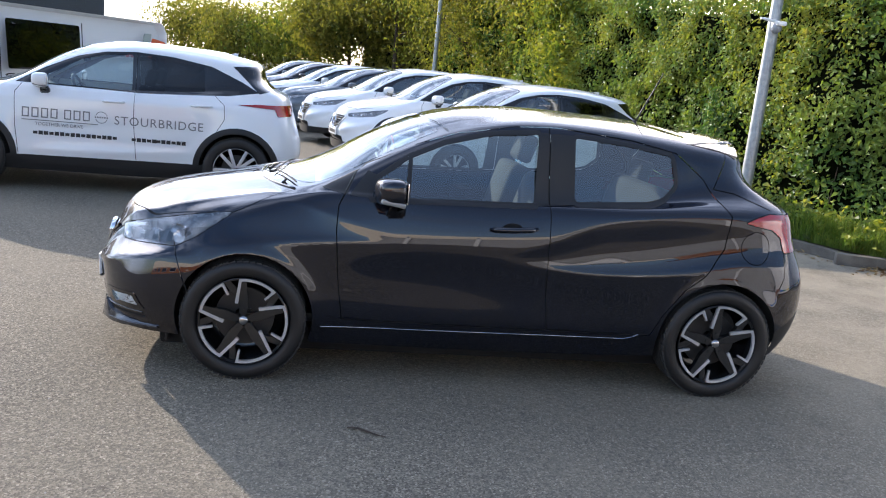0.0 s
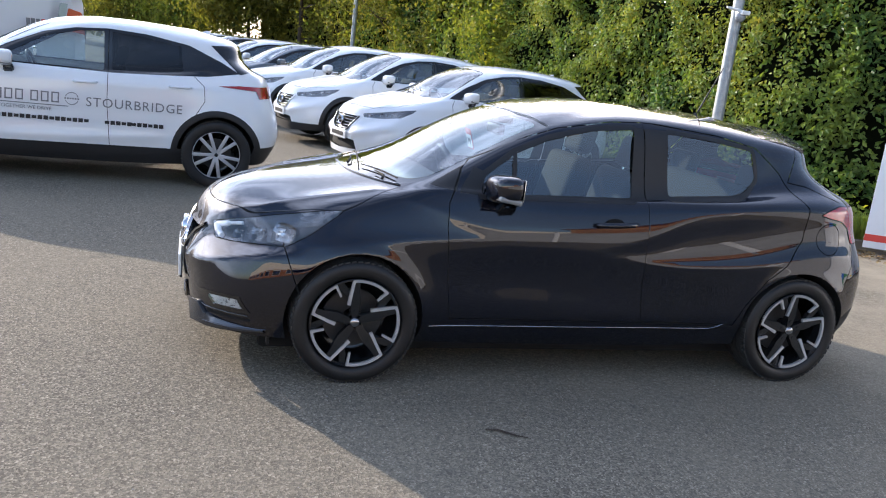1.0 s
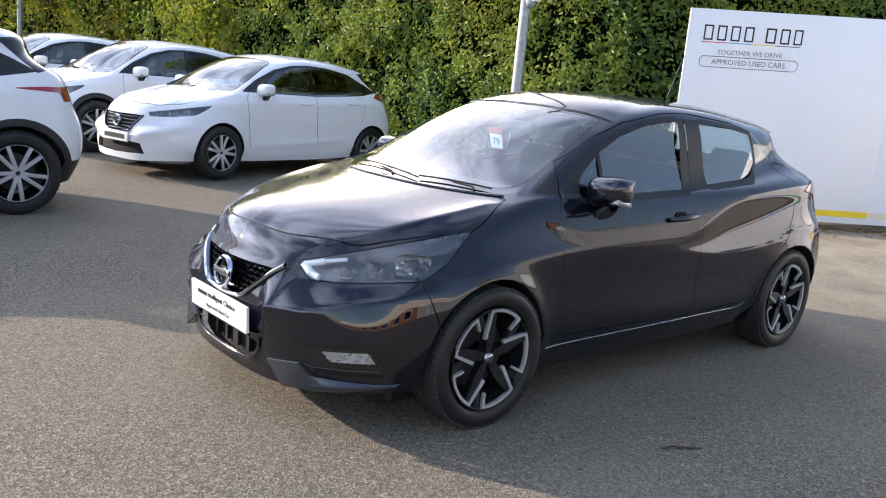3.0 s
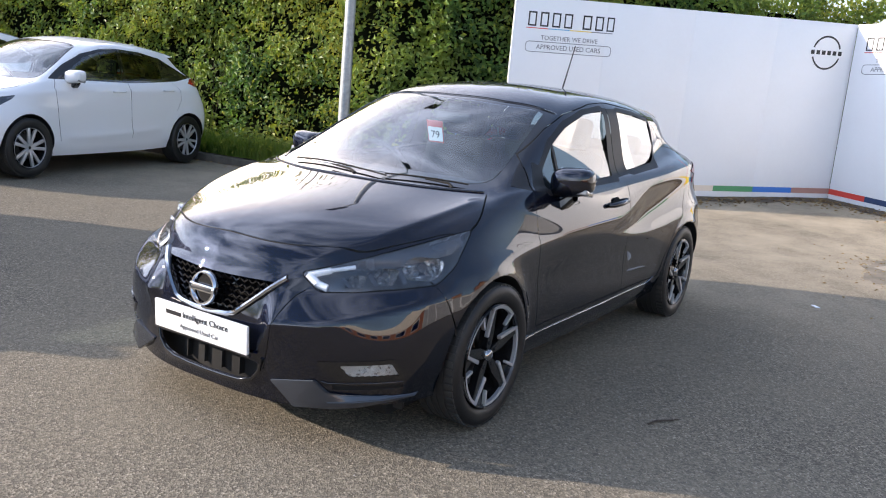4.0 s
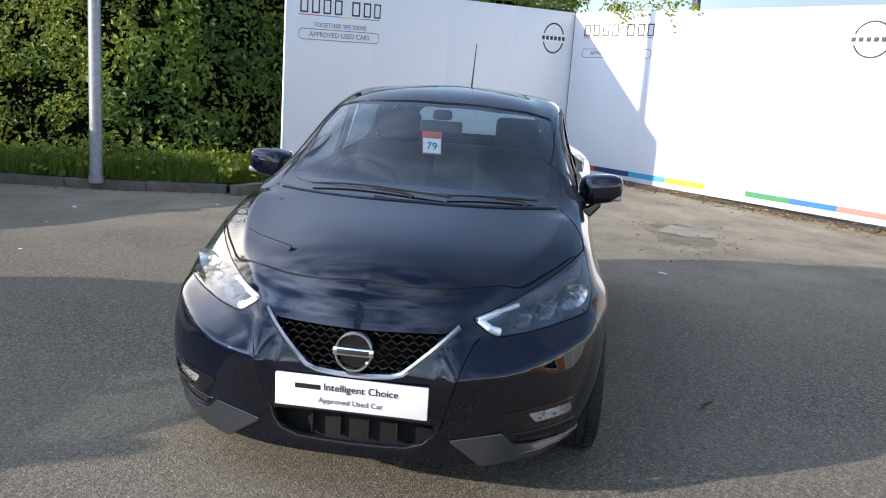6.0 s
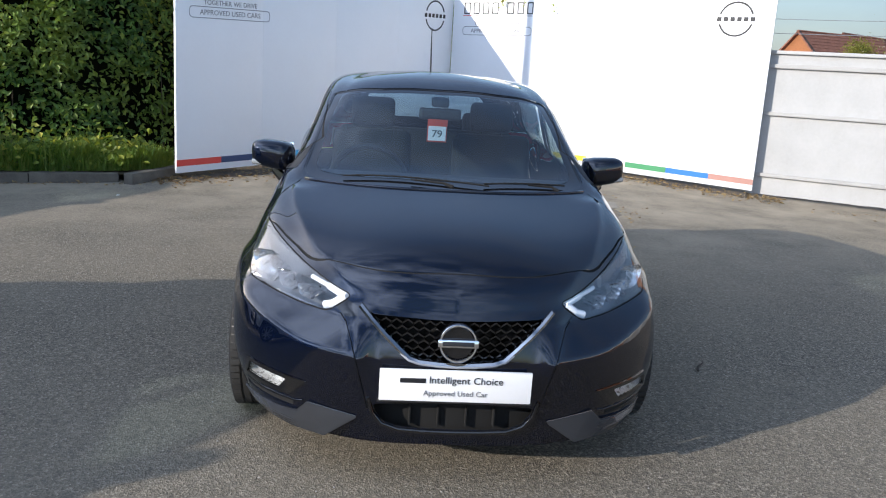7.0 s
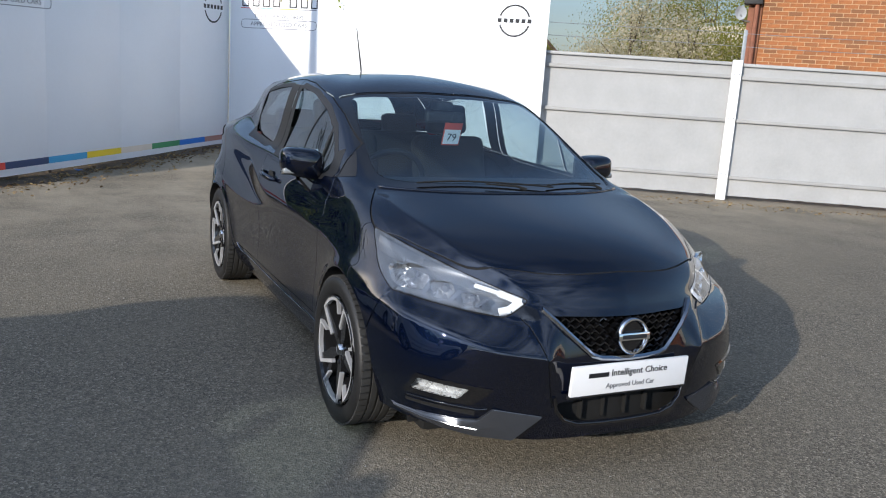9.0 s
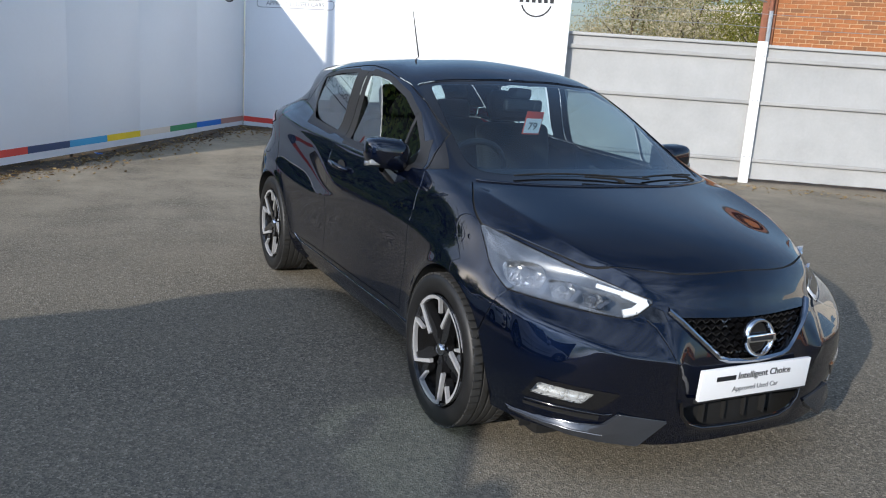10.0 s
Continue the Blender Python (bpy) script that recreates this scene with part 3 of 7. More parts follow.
def car_inside(car, sx, sz, fabric=FABRIC):
    """Floor, dashboard, steering wheel (right-hand drive) and seats."""
    part("cabin_floor", bm_box((2.6 * sx, 1.42, .05), (.25, 0, .30 * sz), .01), DASH, car)
    d = bm_box((.34, 1.34, .26), (-.80 * sx, 0, .83 * sz), .09, Matrix.Rotation(radians(14), 4, "Y"), segments=4)
    part("dashboard", d, DASH, car, "", 60)
    part("dash_shelf", bm_box((.40, 1.26, .03), (-.96 * sx, 0, .90 * sz), .01, Matrix.Rotation(radians(-3), 4, "Y")), DASH, car)
    wheel = [(0, .185 * math.cos(a), .185 * math.sin(a)) for a in np.linspace(0, 2 * math.pi, 29)[:-1]]
    b = bm_tube(wheel, .016, 8, closed=True)
    bm_box((.03, .15, .10), (.0, 0, -.01), .02, bm=b)
    bm_box((.02, .34, .03), (.0, 0, .0), .008, bm=b)
    w = part("steering_wheel", b, DASH, car, "", 60)
    w.matrix_local = pose(-.50 * sx, .36, .90 * sz, 0, -24, 0)
    for y in (-.36, .36):
        seat(car, -.02 * sx, y, .46 * sz, fabric)
    bench = part("rear_bench", cushion((.48, 1.22, .18), (.80 * sx, 0, .52 * sz)), fabric, car, "", 180)
    part("rear_backrest", cushion((.16, 1.22, .52), (1.08 * sx, 0, .80 * sz), Matrix.Rotation(radians(18), 4, "Y")), fabric, bench, "", 180)
    for y in (-.38, .38):
        part("rear_headrest", cushion((.09, .25, .15), (1.18 * sx, y, 1.10 * sz), Matrix.Rotation(radians(12), 4, "Y")), fabric, bench, "", 180)
    part("interior_mirror", cushion((.04, .22, .06), (-.36 * sx, 0, 1.235 * sz)), DASH, car, "", 180)
    part("mirror_mount", bm_box((.10, .09, .05), (-.32 * sx, 0, 1.295 * sz), .015), DASH, car)


def door_mirror(car, shell, x, z, sgn, shellpaint, size=1.0):
    """A door mirror: stalk, housing, lower cap with repeater and the mirror glass."""
    y0 = shell.flank(x + .05, z - .05) * sgn
    arm = bmesh.new()
    b0 = [arm.verts.new((x + p + .02, y0 - sgn * .01, z + q - .03)) for p, q in [(-.06, -.10), (.05, -.09), (.05, -.02), (-.05, -.02)]]
    b1 = [arm.verts.new((x + p + .03, y0 + sgn * .06, z + q)) for p, q in [(-.05, -.05), (.03, -.05), (.03, .0), (-.05, .0)]]
    for i in range(4):
        j = (i + 1) % 4
        arm.faces.new((b0[i], b1[i], b1[j], b0[j]) if sgn > 0 else (b0[j], b1[j], b1[i], b0[i]))
    bmesh.ops.bevel(arm, geom=[e for e in arm.edges if len(e.link_faces) == 2], offset=.012, segments=3, affect="EDGES")
    stalk = part("mirror_stalk", arm, GLOSS_BLACK, car, "", 60)
    shell_bm = bmesh.new()
    bmesh.ops.create_uvsphere(shell_bm, u_segments=28, v_segments=18, radius=1)
    for v in shell_bm.verts:
        c = v.co
        e = 0.62  # squarer than an egg
        c = Vector([math.copysign(abs(t) ** e, t) for t in c])
        c.x = c.x * (.095 if c.x < 0 else .050) * size
        taper = 1 - .16 * (c.y + 1) / 2
        c.z = c.z * .070 * taper * size + .012 * c.y - (.012 if c.z < 0 else 0)
        c.y = c.y * .104 * size
        v.co = Vector((c.x, c.y * sgn, c.z))
    if sgn < 0:
        bmesh.ops.reverse_faces(shell_bm, faces=shell_bm.faces[:])
    housing = part("mirror_housing", shell_bm, shellpaint, car, "", 180)
    housing.matrix_local = pose(x, y0 + sgn * .050, z + .046, 0, 0, -8 * sgn)
    rep = bm_box((.125, .155, .026), (-.020, .015 * sgn, -.050), .008, Matrix.Rotation(radians(10), 4, "Y"))
    part("indicator", rep, CLEAR_LENS, housing, "clear side indicator strip under the mirror", 60)
    part("mirror_glass", bm_box((.004, .17, .105), (.049, 0, 0), .0015), REFLECTOR, housing, "silvered mirror glass")


def wiper(car, shell, pts, name="wiper"):
    """An arm and a blade lying on the screen."""
    on = [Vector((x, y, shell.top(x, y) + h)) for x, y, h in pts]
    w = part(name, bm_tube(on[:3], [.009, .006, .004], 6), GAP, car, "black wiper arm with its blade", 60)
    blade = [on[3].lerp(on[4], k / 8) for k in range(9)]
    blade = [Vector((p.x, p.y, shell.top(p.x, p.y) + .008)) for p in blade]
    part("blade", bm_tube(blade, .0042, 6), GAP, w, "", 60)

# ---------------------------------------------------------------- the black hatchback
GRID = loft(RINGS)
# the hatchback's own shoulder: upright flanks up to a pronounced haunch over the rear wheel
HAUNCH = {7: .786, 8: .818, 9: .826, 10: .748}
HERO_BONNET = [(x, HAUNCH.get(k, y), z) for k, (x, y, z) in enumerate(RING_BONNET)]
HERO_RINGS = RINGS[:5] + [HERO_BONNET] + RINGS[6:]


def hero_skin(hub, arch):
    """The hatchback's half skin with its crisp edges: shoulder lines, scooped flanks, bonnet edges, lamp ledge and nose panel."""
    g = loft(HERO_RINGS, 15, 14)
    x, y, z = g[..., 0].copy(), g[..., 1].copy(), g[..., 2].copy()
    line = lambda at, pts: np.interp(at, [q[0] for q in pts], [q[1] for q in pts])
    bend = lambda at, pts: cubic([q[0] for q in pts], [q[1] for q in pts], np.clip(at, pts[0][0], pts[-1][0]).ravel()).reshape(at.shape)
    # flank: an upper and a lower edge, far apart over each wheel and closing to one line on the doors
    flank = smooth01(.58, .70, y) * smooth01(.22, .30, z) * smooth01(-1.60, -1.36, x) * (1 - smooth01(1.50, 1.66, x))
    up = bend(x, [(-1.60, .80), (-1.35, .872), (-1.18, .905), (-1.0, .900), (-.82, .850), (-.65, .806), (-.40, .768), (-.10, .745), (.15, .755), (.33, .825), (.50, .905), (.68, .948), (.95, .984), (1.22, 1.008), (1.66, 1.02)])
    low = bend(x, [(-1.60, .66), (-1.35, .690), (-1.15, .712), (-.82, .738), (-.60, .742), (-.40, .730), (-.10, .706), (.15, .680), (.33, .662), (.55, .655), (.80, .668), (1.05, .700), (1.25, .742), (1.45, .76), (1.66, .75)])
    u = np.clip((z - low) / np.maximum(up - low, .02), 0, 1)
    deep = .105 * np.maximum(up - low - .045, 0)
    add = -deep * (4 * u * (1 - u)) ** .9 * (.75 + .5 * (1 - u))
    add -= .060 * np.maximum(low - z, 0) * (1 - .75 * smooth01(.05, .34, low - z))
    for hx in (-hub[0], hub[0]):
        r = np.hypot(x - hx, z - hub[1])
        add += .012 * np.exp(-(np.maximum(r - arch, 0) / .035) ** 1.4) * (r > arch - .06)
    g[..., 1] += add * flank
    # sharp edge along each side of the bonnet that runs on down the nose to the grille
    edge = bend(x, [(-2.02, .25), (-1.97, .305), (-1.92, .372), (-1.82, .455), (-1.75, .508), (-1.65, .550), (-1.48, .604), (-1.28, .645), (-1.08, .668)])
    d = y - edge
    on = smooth01(-1.97, -1.85, x) * (1 - smooth01(-1.22, -1.07, x)) * smooth01(.66, .70, z)
    lift = .015 * np.where(d < 0, np.exp(-np.abs(d) / .085), np.exp(-np.abs(d) / .032))
    g[..., 2] += on * lift
    g[..., 0] -= on * lift * .55 * (1 - smooth01(-1.9, -1.7, x))
    # ledge under the headlight: it runs out from the lamp to a sharp edge, then tucks in
    p = .6 * x + .8 * y
    c = line(p, [(-.98, .478), (-.92, .492), (-.77, .512), (-.60, .556), (-.43, .592), (-.33, .617)])
    top = line(p, [(-.95, .60), (-.80, .612), (-.50, .635), (-.34, .662)])
    d = z - c
    rise_to = np.clip(1 - d / np.maximum(top - c, .03), 0, 1)
    on = smooth01(-1.0, -.95, p) * (1 - smooth01(-.42, -.22, p)) * (x < -1.25)
    push = on * .040 * np.where(d > 0, rise_to ** 1.15, np.exp(-(np.maximum(-d, 0) / .10) ** 1.1))
    g[..., 0] -= .8 * push
    g[..., 1] += .6 * push
    # the panel round grille and plate stands a little proud of the corners
    side = line(z, [(.20, .262), (.287, .297), (.40, .325), (.487, .347), (.543, .366), (.60, .388), (.64, .40)])
    g[..., 0] -= .010 * (1 - smooth01(side - .034, side + .012, y)) * smooth01(.19, .23, z) * (1 - smooth01(.60, .66, z)) * (x < -1.7)
    return g


def smooth_line(pts, n):
    """A line resampled evenly along a smooth curve through its points."""
    p = np.array(pts, float)
    t = np.concatenate([[0], np.cumsum(np.linalg.norm(np.diff(p, axis=0), axis=1))])
    return [tuple(float(c) for c in q) for q in cubic(t, p, np.linspace(0, t[-1], n))]


def even_pane(ob):
    """Lays a side window on one even, gently curved sheet, as pressed glass is."""
    c = np.array([v.co for v in ob.data.vertices])
    x, z = c[:, 0] - c[:, 0].mean(), c[:, 2] - c[:, 2].mean()
    A = np.stack([np.ones_like(x), x, z, z * z], 1)
    k = np.linalg.lstsq(A, c[:, 1], rcond=None)[0]
    side = 1 if k[0] > 0 else -1
    for v, y, zz in zip(ob.data.vertices, A @ k, z):
        v.co.y = y - side * .003
    ob.data.normals_split_custom_set_from_vertices([tuple(Vector((-side * k[1], side, -side * (k[2] + 2 * k[3] * zz))).normalized()) for zz in z])
    return ob


def black_hatchback():
    hub, R = (1.2625, .308), .308
    s = Shell(hero_skin(hub, .352))
    front_face = lambda c, n: c.x < -1.3 and n.x < -.12
    wide = lambda c, n: c.x < -1.0 and c.y > .15
    upward = lambda c, n: n.z > .25
    # openings
    for hx in (-hub[0], hub[0]):
        s.region("arch", circle(hx, hub[1] + .005, .341), "side", lambda c, n: c.y > .4)
    nose_line = smooth_line([(-1.949, -.02), (-1.941, .144), (-1.914, .264), (-1.88, .345), (-1.815, .452), (-1.755, .528), (-1.67, .585), (-1.55, .655), (-1.432, .715), (-1.382, .748)], 30)
    side_line = smooth_line([(-1.382, .748), (-1.288, .742), (-1.175, .700), (-1.065, .645)], 9)
    s.seam(nose_line, .0065, "top", upward)
    s.seam(side_line, .0065, "top", upward)
    s.region("grille", [(-.01, .468), (.12, .472), (.165, .490), (.262, .572), (.335, .642), (.288, .628), (.10, .624), (-.01, .624)], "front", front_face)
    s.region("lamp_bridge", [(.345, .612), (.350, .646), (.425, .668), (.430, .634), (.395, .606)], "front", front_face)
    s.region("lower_intake", rounded([(-.03, .228), (.18, .232), (.250, .25), (.292, .318), (-.03, .34)], .03), "front", front_face)
    s.region("air_slot", [(.752, .266), (.757, .284), (.565, .279), (.565, .256)], "front", lambda c, n: c.x < -1.4)
    lamp = rounded([(-.862, .672), (-.79, .612), (-.66, .620), (-.50, .637), (-.345, .655), (-.275, .715), (-.205, .838), (-.30, .818), (-.47, .775), (-.66, .725)], .02)
    s.region("lamp_rim", grown(lamp, .004), "corner", wide)
    s.region("headlight", lamp, "corner", wide)
    fog = rounded([(.752, .326), (.738, .378), (.590, .362), (.622, .317)], .007)
    s.region("fog_bezel", rounded([(.766, .312), (.746, .393), (.515, .367), (.580, .303)], .007), "front", lambda c, n: c.x < -1.4)
    s.region("fog_light", fog, "front", lambda c, n: c.x < -1.4)
    band = rounded([(-1.235, -.02), (-1.225, .18), (-1.185, .33), (-1.108, .50), (-1.02, .612), (-.94, .640), (-.78, .622), (-.55, .594), (-.268, .556), (-.30, .49), (-.355, .30), (-.372, -.02)], .02)
    screen = rounded([(-1.13, -.02), (-1.122, .18), (-1.098, .33), (-1.05, .47), (-.985, .566), (-.91, .592), (-.78, .580), (-.55, .553), (-.320, .514), (-.352, .45), (-.405, .30), (-.420, -.02)], .05)
    s.region("screen_seal", grown(band, .006), "top", upward)
    s.region("screen_band", band, "top", upward)
    s.region("windscreen", screen, "top", upward)
    s.region("rear_window", rounded([(-.02, 1.295), (.40, 1.285), (.49, 1.14), (.47, 1.105), (-.02, 1.105)], .04), "front", lambda c, n: c.x > 1.2)
    front_win = rounded([(-.665, .962), (-.635, 1.045), (-.479, 1.158), (-.291, 1.246), (-.051, 1.312), (.196, 1.338), (.184, .990)], .015)
    rear_win = rounded([(.397, 1.336), (.664, 1.320), (.945, 1.284), (.968, 1.134), (.900, 1.067), (.818, 1.042), (.404, 1.012)], .02)
    s.region("pillar_trim", [(.18, 1.352), (.41, 1.350), (.41, .998), (.18, .978)], "side", sided)
    s.region("sail_trim", [(-.916, .985), (-.742, 1.082), (-.790, .964)], "side", lambda c, n: c.y > .4 and c.x > -1.0)
    s.region("window_trim", [(-.778, .962), (-.64, .955), (-.62, 1.06), (-.69, 1.085)], "side", sided)
    s.region("window_trim", grown(front_win, .026), "side", sided)
    s.region("window_trim", grown(rear_win, .024), "side", sided)
    s.region("quarter_trim", [(1.035, 1.278), (1.14, 1.218), (1.055, 1.145)], "side", sided)
    s.region("front_window", front_win, "side", sided)
    s.region("window_divider", [(-.492, .94), (-.470, .94), (-.462, 1.19), (-.484, 1.19)], "side", sided)
    s.region("rear_side_window", rear_win, "side", sided)
    tail = rounded([(1.333, .982), (1.40, 1.010), (1.48, 1.030), (1.72, 1.022), (1.78, .93), (1.74, .83), (1.595, .826), (1.567, .91), (1.50, .952), (1.40, .968)], .012)
    s.region("tail_rim", grown(tail, .005), "side", lambda c, n: c.x > 1.1 and c.y > .42)
    s.region("tail_light", tail, "side", lambda c, n: c.x > 1.1 and c.y > .42)
    s.region("tail_clear", [(1.665, .985), (1.80, .97), (1.80, .86), (1.69, .855)], "side", lambda c, n: c.x > 1.1 and c.y > .42)
    s.region("fuel_gap", circle(1.41, .85, .088), "side", sided)
    s.region("fuel_flap", circle(1.41, .85, .084), "side", sided)
    # doors, bonnet, bumpers
    door = [(-.777, .33), (-.812, .56), (-.833, .795), (-.829, .91), (-.755, 1.065), (-.70, 1.118), (-.44, 1.236), (-.23, 1.310), (.07, 1.368), (.253, 1.380), (.262, 1.014), (.263, .787), (.275, .541), (.305, .33)]
    rear = [(.258, 1.380), (.33, 1.379), (.728, 1.348), (.98, 1.302), (1.143, 1.175), (1.248, 1.01), (1.23, .835), (1.132, .687), (1.03, .60), (.93, .45), (.88, .33), (.31, .33), (.280, .541), (.268, .787), (.267, 1.014)]
    s.region("front_door", door, "side", sided, over=False)
    s.region("rear_door", rear, "side", sided, over=False)
    bonnet = nose_line + side_line[1:] + [(-1.045, .63), (-1.12, .515), (-1.197, .34), (-1.238, .185), (-1.248, -.02)]
    s.region("bonnet", bonnet, "top", upward, over=False)
    s.region("front_bumper", [(-2.5, .0), (-1.52, .0), (-1.555, .45), (-1.605, .66), (-1.75, .772), (-2.5, .772)], "side", lambda c, n: c.x < -1.4, over=False)
    s.region("rear_bumper", [(1.55, .0), (2.3, .0), (2.3, .52), (1.78, .50), (1.60, .40)], "side", lambda c, n: c.x > 1.3, over=False)
    s.seam(door[:5], .006, "side", sided)
    s.seam(door[4:9], .0035, "side", sided)
    s.seam([(.256, 1.38), (.2645, 1.014), (.2655, .787), (.2775, .541), (.3075, .33), (-.777, .33)], .006, "side", sided)
    s.seam(rear[1:11], .006, "side", sided)
    s.seam([(.33, 1.379), (.253, 1.380), (.07, 1.368)], .004, "side", sided)
    s.seam([(.93, .45), (.88, .33), (.31, .33)], .006, "side", sided)
    s.seam([(-1.62, .662), (-1.585, .56), (-1.545, .45)], .006, "side", sided)
    s.seam([(1.30, 1.32), (1.20, 1.13), (1.32, 1.115), (1.50, 1.05)], .005, "side", sided)
    s.seam([(1.595, .826), (1.60, .70), (1.56, .60)], .005, "side", lambda c, n: c.y > .3)
    s.seam([(.408, .612), (.388, .592), (.368, .543), (.349, .487), (.327, .40), (.300, .295)], .005, "front", front_face)
    s.finish()
    car = thing("black_hatchback", Matrix(), "glossy black small hatchback with black and silver alloy wheels", "car")
    body = s.give("body", PAINT_BLACK, car, label="glossy black painted body")
    s.give("panel_gap", GAP, car, offset=-.006, region="gap")
    s.give("bonnet", PAINT_BLACK, car, rim=.012)
    back = smooth_line([(-1.055, .625), (-1.13, .505), (-1.207, .335), (-1.246, .185), (-1.255, 0)], 16)
    back += [(x, -y) for x, y in back[-2::-1]]
    part("bonnet_lip", bm_tube([(x, y, s.top(x, y) + .001) for x, y in back], .007, 8), PAINT_BLACK, car, "", 180)
    s.give("front_bumper", PAINT_BLACK, car, rim=.006)
    s.give("air_slot", GAP, car, "left", -.006)
    s.give("air_slot", GAP, car, "right", -.006)
    s.give("rear_bumper", PLASTIC, car, label="matt black lower rear bumper")
    s.give("windscreen", GLASS_SCREEN, car, offset=-.004, label="clear tinted windscreen")
    s.give("screen_seal", GLOSS_BLACK, car, offset=-.002, rim=.006)
    s.give("screen_band", GLOSS_BLACK, car, offset=-.006, label="black printed band round the windscreen")
    s.give("rear_window", GLASS, car, offset=-.004)
    for side in ("left", "right"):
        fd = s.give("front_door", PAINT_BLACK, car, side, rim=.012)
        rd = s.give("rear_door", PAINT_BLACK, car, side, rim=.012)
        for nm, mt, pr, off in (("front_window", GLASS, fd, -.005), ("rear_side_window", GLASS, rd, -.005)):
            even_pane(s.give(nm, mt, pr, side, off))
        s.give("window_trim", PLASTIC, fd, side, .001, "matt black window seal")
        s.give("pillar_trim", PLASTIC, rd, side, .001, "matt black door pillar trim")
        s.give("window_divider", PLASTIC, fd, side)
        s.give("lamp_bridge", GLOSS_BLACK, car, side, -.004, "gloss black strip between grille and headlight", rim=.006)
        s.give("quarter_trim", GLOSS_BLACK, rd, side)
        s.give("sail_trim", PLASTIC, car, side, .001, "satin black corner trim ahead of the door")
        s.give("fuel_gap", GAP, car, side, -.004)
        if side == "left":
            s.give("fuel_flap", PAINT_BLACK, car, side, 0, "round black fuel flap")
        else:
            s.give("flap_panel", PAINT_BLACK, car, side, 0, region="fuel_flap")
        # headlight: bucket, reflectors, light guide, lens
        sg = -1 if side == "left" else 1
        hl = s.give("headlight", LENS, car, side, 0, "clear swept-back headlight with a white light guide")
        hl.visible_shadow = False
        s.give("bucket", LAMP_SHELL, hl, side, -.085, region="headlight", rim=-.085)
        s.give("lamp_rim", GAP, hl, side, -.004)
        way = Vector((-.8, .6 * sg, 0)).normalized()

        def spot(p, z, depth):
            """A point on the lamp at p along it, sunk by depth."""
            o = Vector((.6 * p, .8 * p, z)) + Vector((-.8, .6, 0)) * 3
            hit = s.tree.ray_cast(o, Vector((.8, -.6, 0)))[0]
            c = hit + Vector((.8, -.6, 0)) * depth
            return Vector((c.x, c.y * sg, c.z))
        rng = np.random.default_rng(5)
        low_edge = lambda p: float(np.interp(p, (-.79, -.66, -.50, -.345, -.30), (.612, .620, .637, .655, .70))) + .010
        top_edge = lambda p: .672 + (p + .862) * .231 - .040
        facing = Vector((0, -1, 0)).rotation_difference(way).to_matrix().to_4x4()
        for p, z, wd, ht, deep, square in ((-.405, .703, .076, .048, .080, 3.4), (-.545, .672, .044, .033, .075, 9.0), (-.655, .650, .034, .025, .065, 9.0)):
            bowl, rows = bmesh.new(), []
            for i in range(7):
                ring4 = []
                for j in range(24):
                    a = 2 * math.pi * (j + .5 * (i % 2)) / 24
                    k = (abs(math.cos(a)) ** square + abs(math.sin(a)) ** square) ** (-1 / square) * (i + .4) / 6.4
                    x2, z2 = wd * k * math.cos(a) - .35 * ht * k * math.sin(a), ht * k * math.sin(a)
                    d = deep * (1 - ((i + .4) / 6.4) ** 2) + rng.uniform(-.010, .010) * (i < 6)
                    ring4.append(bowl.verts.new((x2, d - .010, z2)))
                rows.append(ring4)
            for r0, r1 in zip(rows, rows[1:]):
                for j in range(24):
                    bowl.faces.new((r0[j], r0[(j + 1) % 24], r1[(j + 1) % 24], r1[j]))
            bowl.faces.new(rows[0])
            bmesh.ops.recalc_face_normals(bowl, faces=bowl.faces[:])
            if sg < 0:
                bmesh.ops.scale(bowl, vec=(-1, 1, 1), verts=bowl.verts)
            o = part("reflector", bowl, LAMP_SILVER, hl, "faceted silvered lamp reflector", None)
            o.matrix_local = Matrix.Translation(spot(p, z, .024)) @ facing
            bulb = part("bulb_shield", bm_lathe([(0, -.006), (ht * .36, -.004), (ht * .42, .004), (ht * .30, .05)], 16), LAMP_TRIM, hl, "dark shield before the bulb", 60)
            bulb.matrix_local = Matrix.Translation(spot(p, z, .040)) @ facing
        for p0, p1 in ((-.488, -.470), (-.596, -.580), (-.694, -.680)):
            fin = bmesh.new()
            q = [spot(p0 + .012, low_edge(p0), .020), spot(p1 + .012, low_edge(p1), .026), spot(p1 - .018, top_edge(p1) - .02, .030), spot(p0 - .018, top_edge(p0) - .02, .024)]
            back = [v + way * -.03 for v in q]
            a4, b4 = [fin.verts.new(v) for v in q], [fin.verts.new(v) for v in back]
            fin.faces.new(a4)
            for i in range(4):
                fin.faces.new((a4[i], a4[(i + 1) % 4], b4[(i + 1) % 4], b4[i]))
            bmesh.ops.recalc_face_normals(fin, faces=fin.faces[:])
            part("divider", fin, LAMP_TRIM, hl, "", None)
        # grey trim above the reflectors
        strip = bmesh.new()
        rows = []
        for k in range(13):
            p = -.80 + .56 * k / 12
            zt = .672 + (p + .862) * (.150 / .65) + .004
            zb = zt - .012 - .046 * math.sin(math.pi * min(1, (k + 1) / 9) / 2)
            rows.append([strip.verts.new(spot(p, zt - .004, .008)), strip.verts.new(spot(p, (zt + zb) / 2, .016)), strip.verts.new(spot(p, zb, .036))])
        for r0, r1 in zip(rows, rows[1:]):
            for k in range(2):
                strip.faces.new((r0[k], r0[k + 1], r1[k + 1], r1[k]))
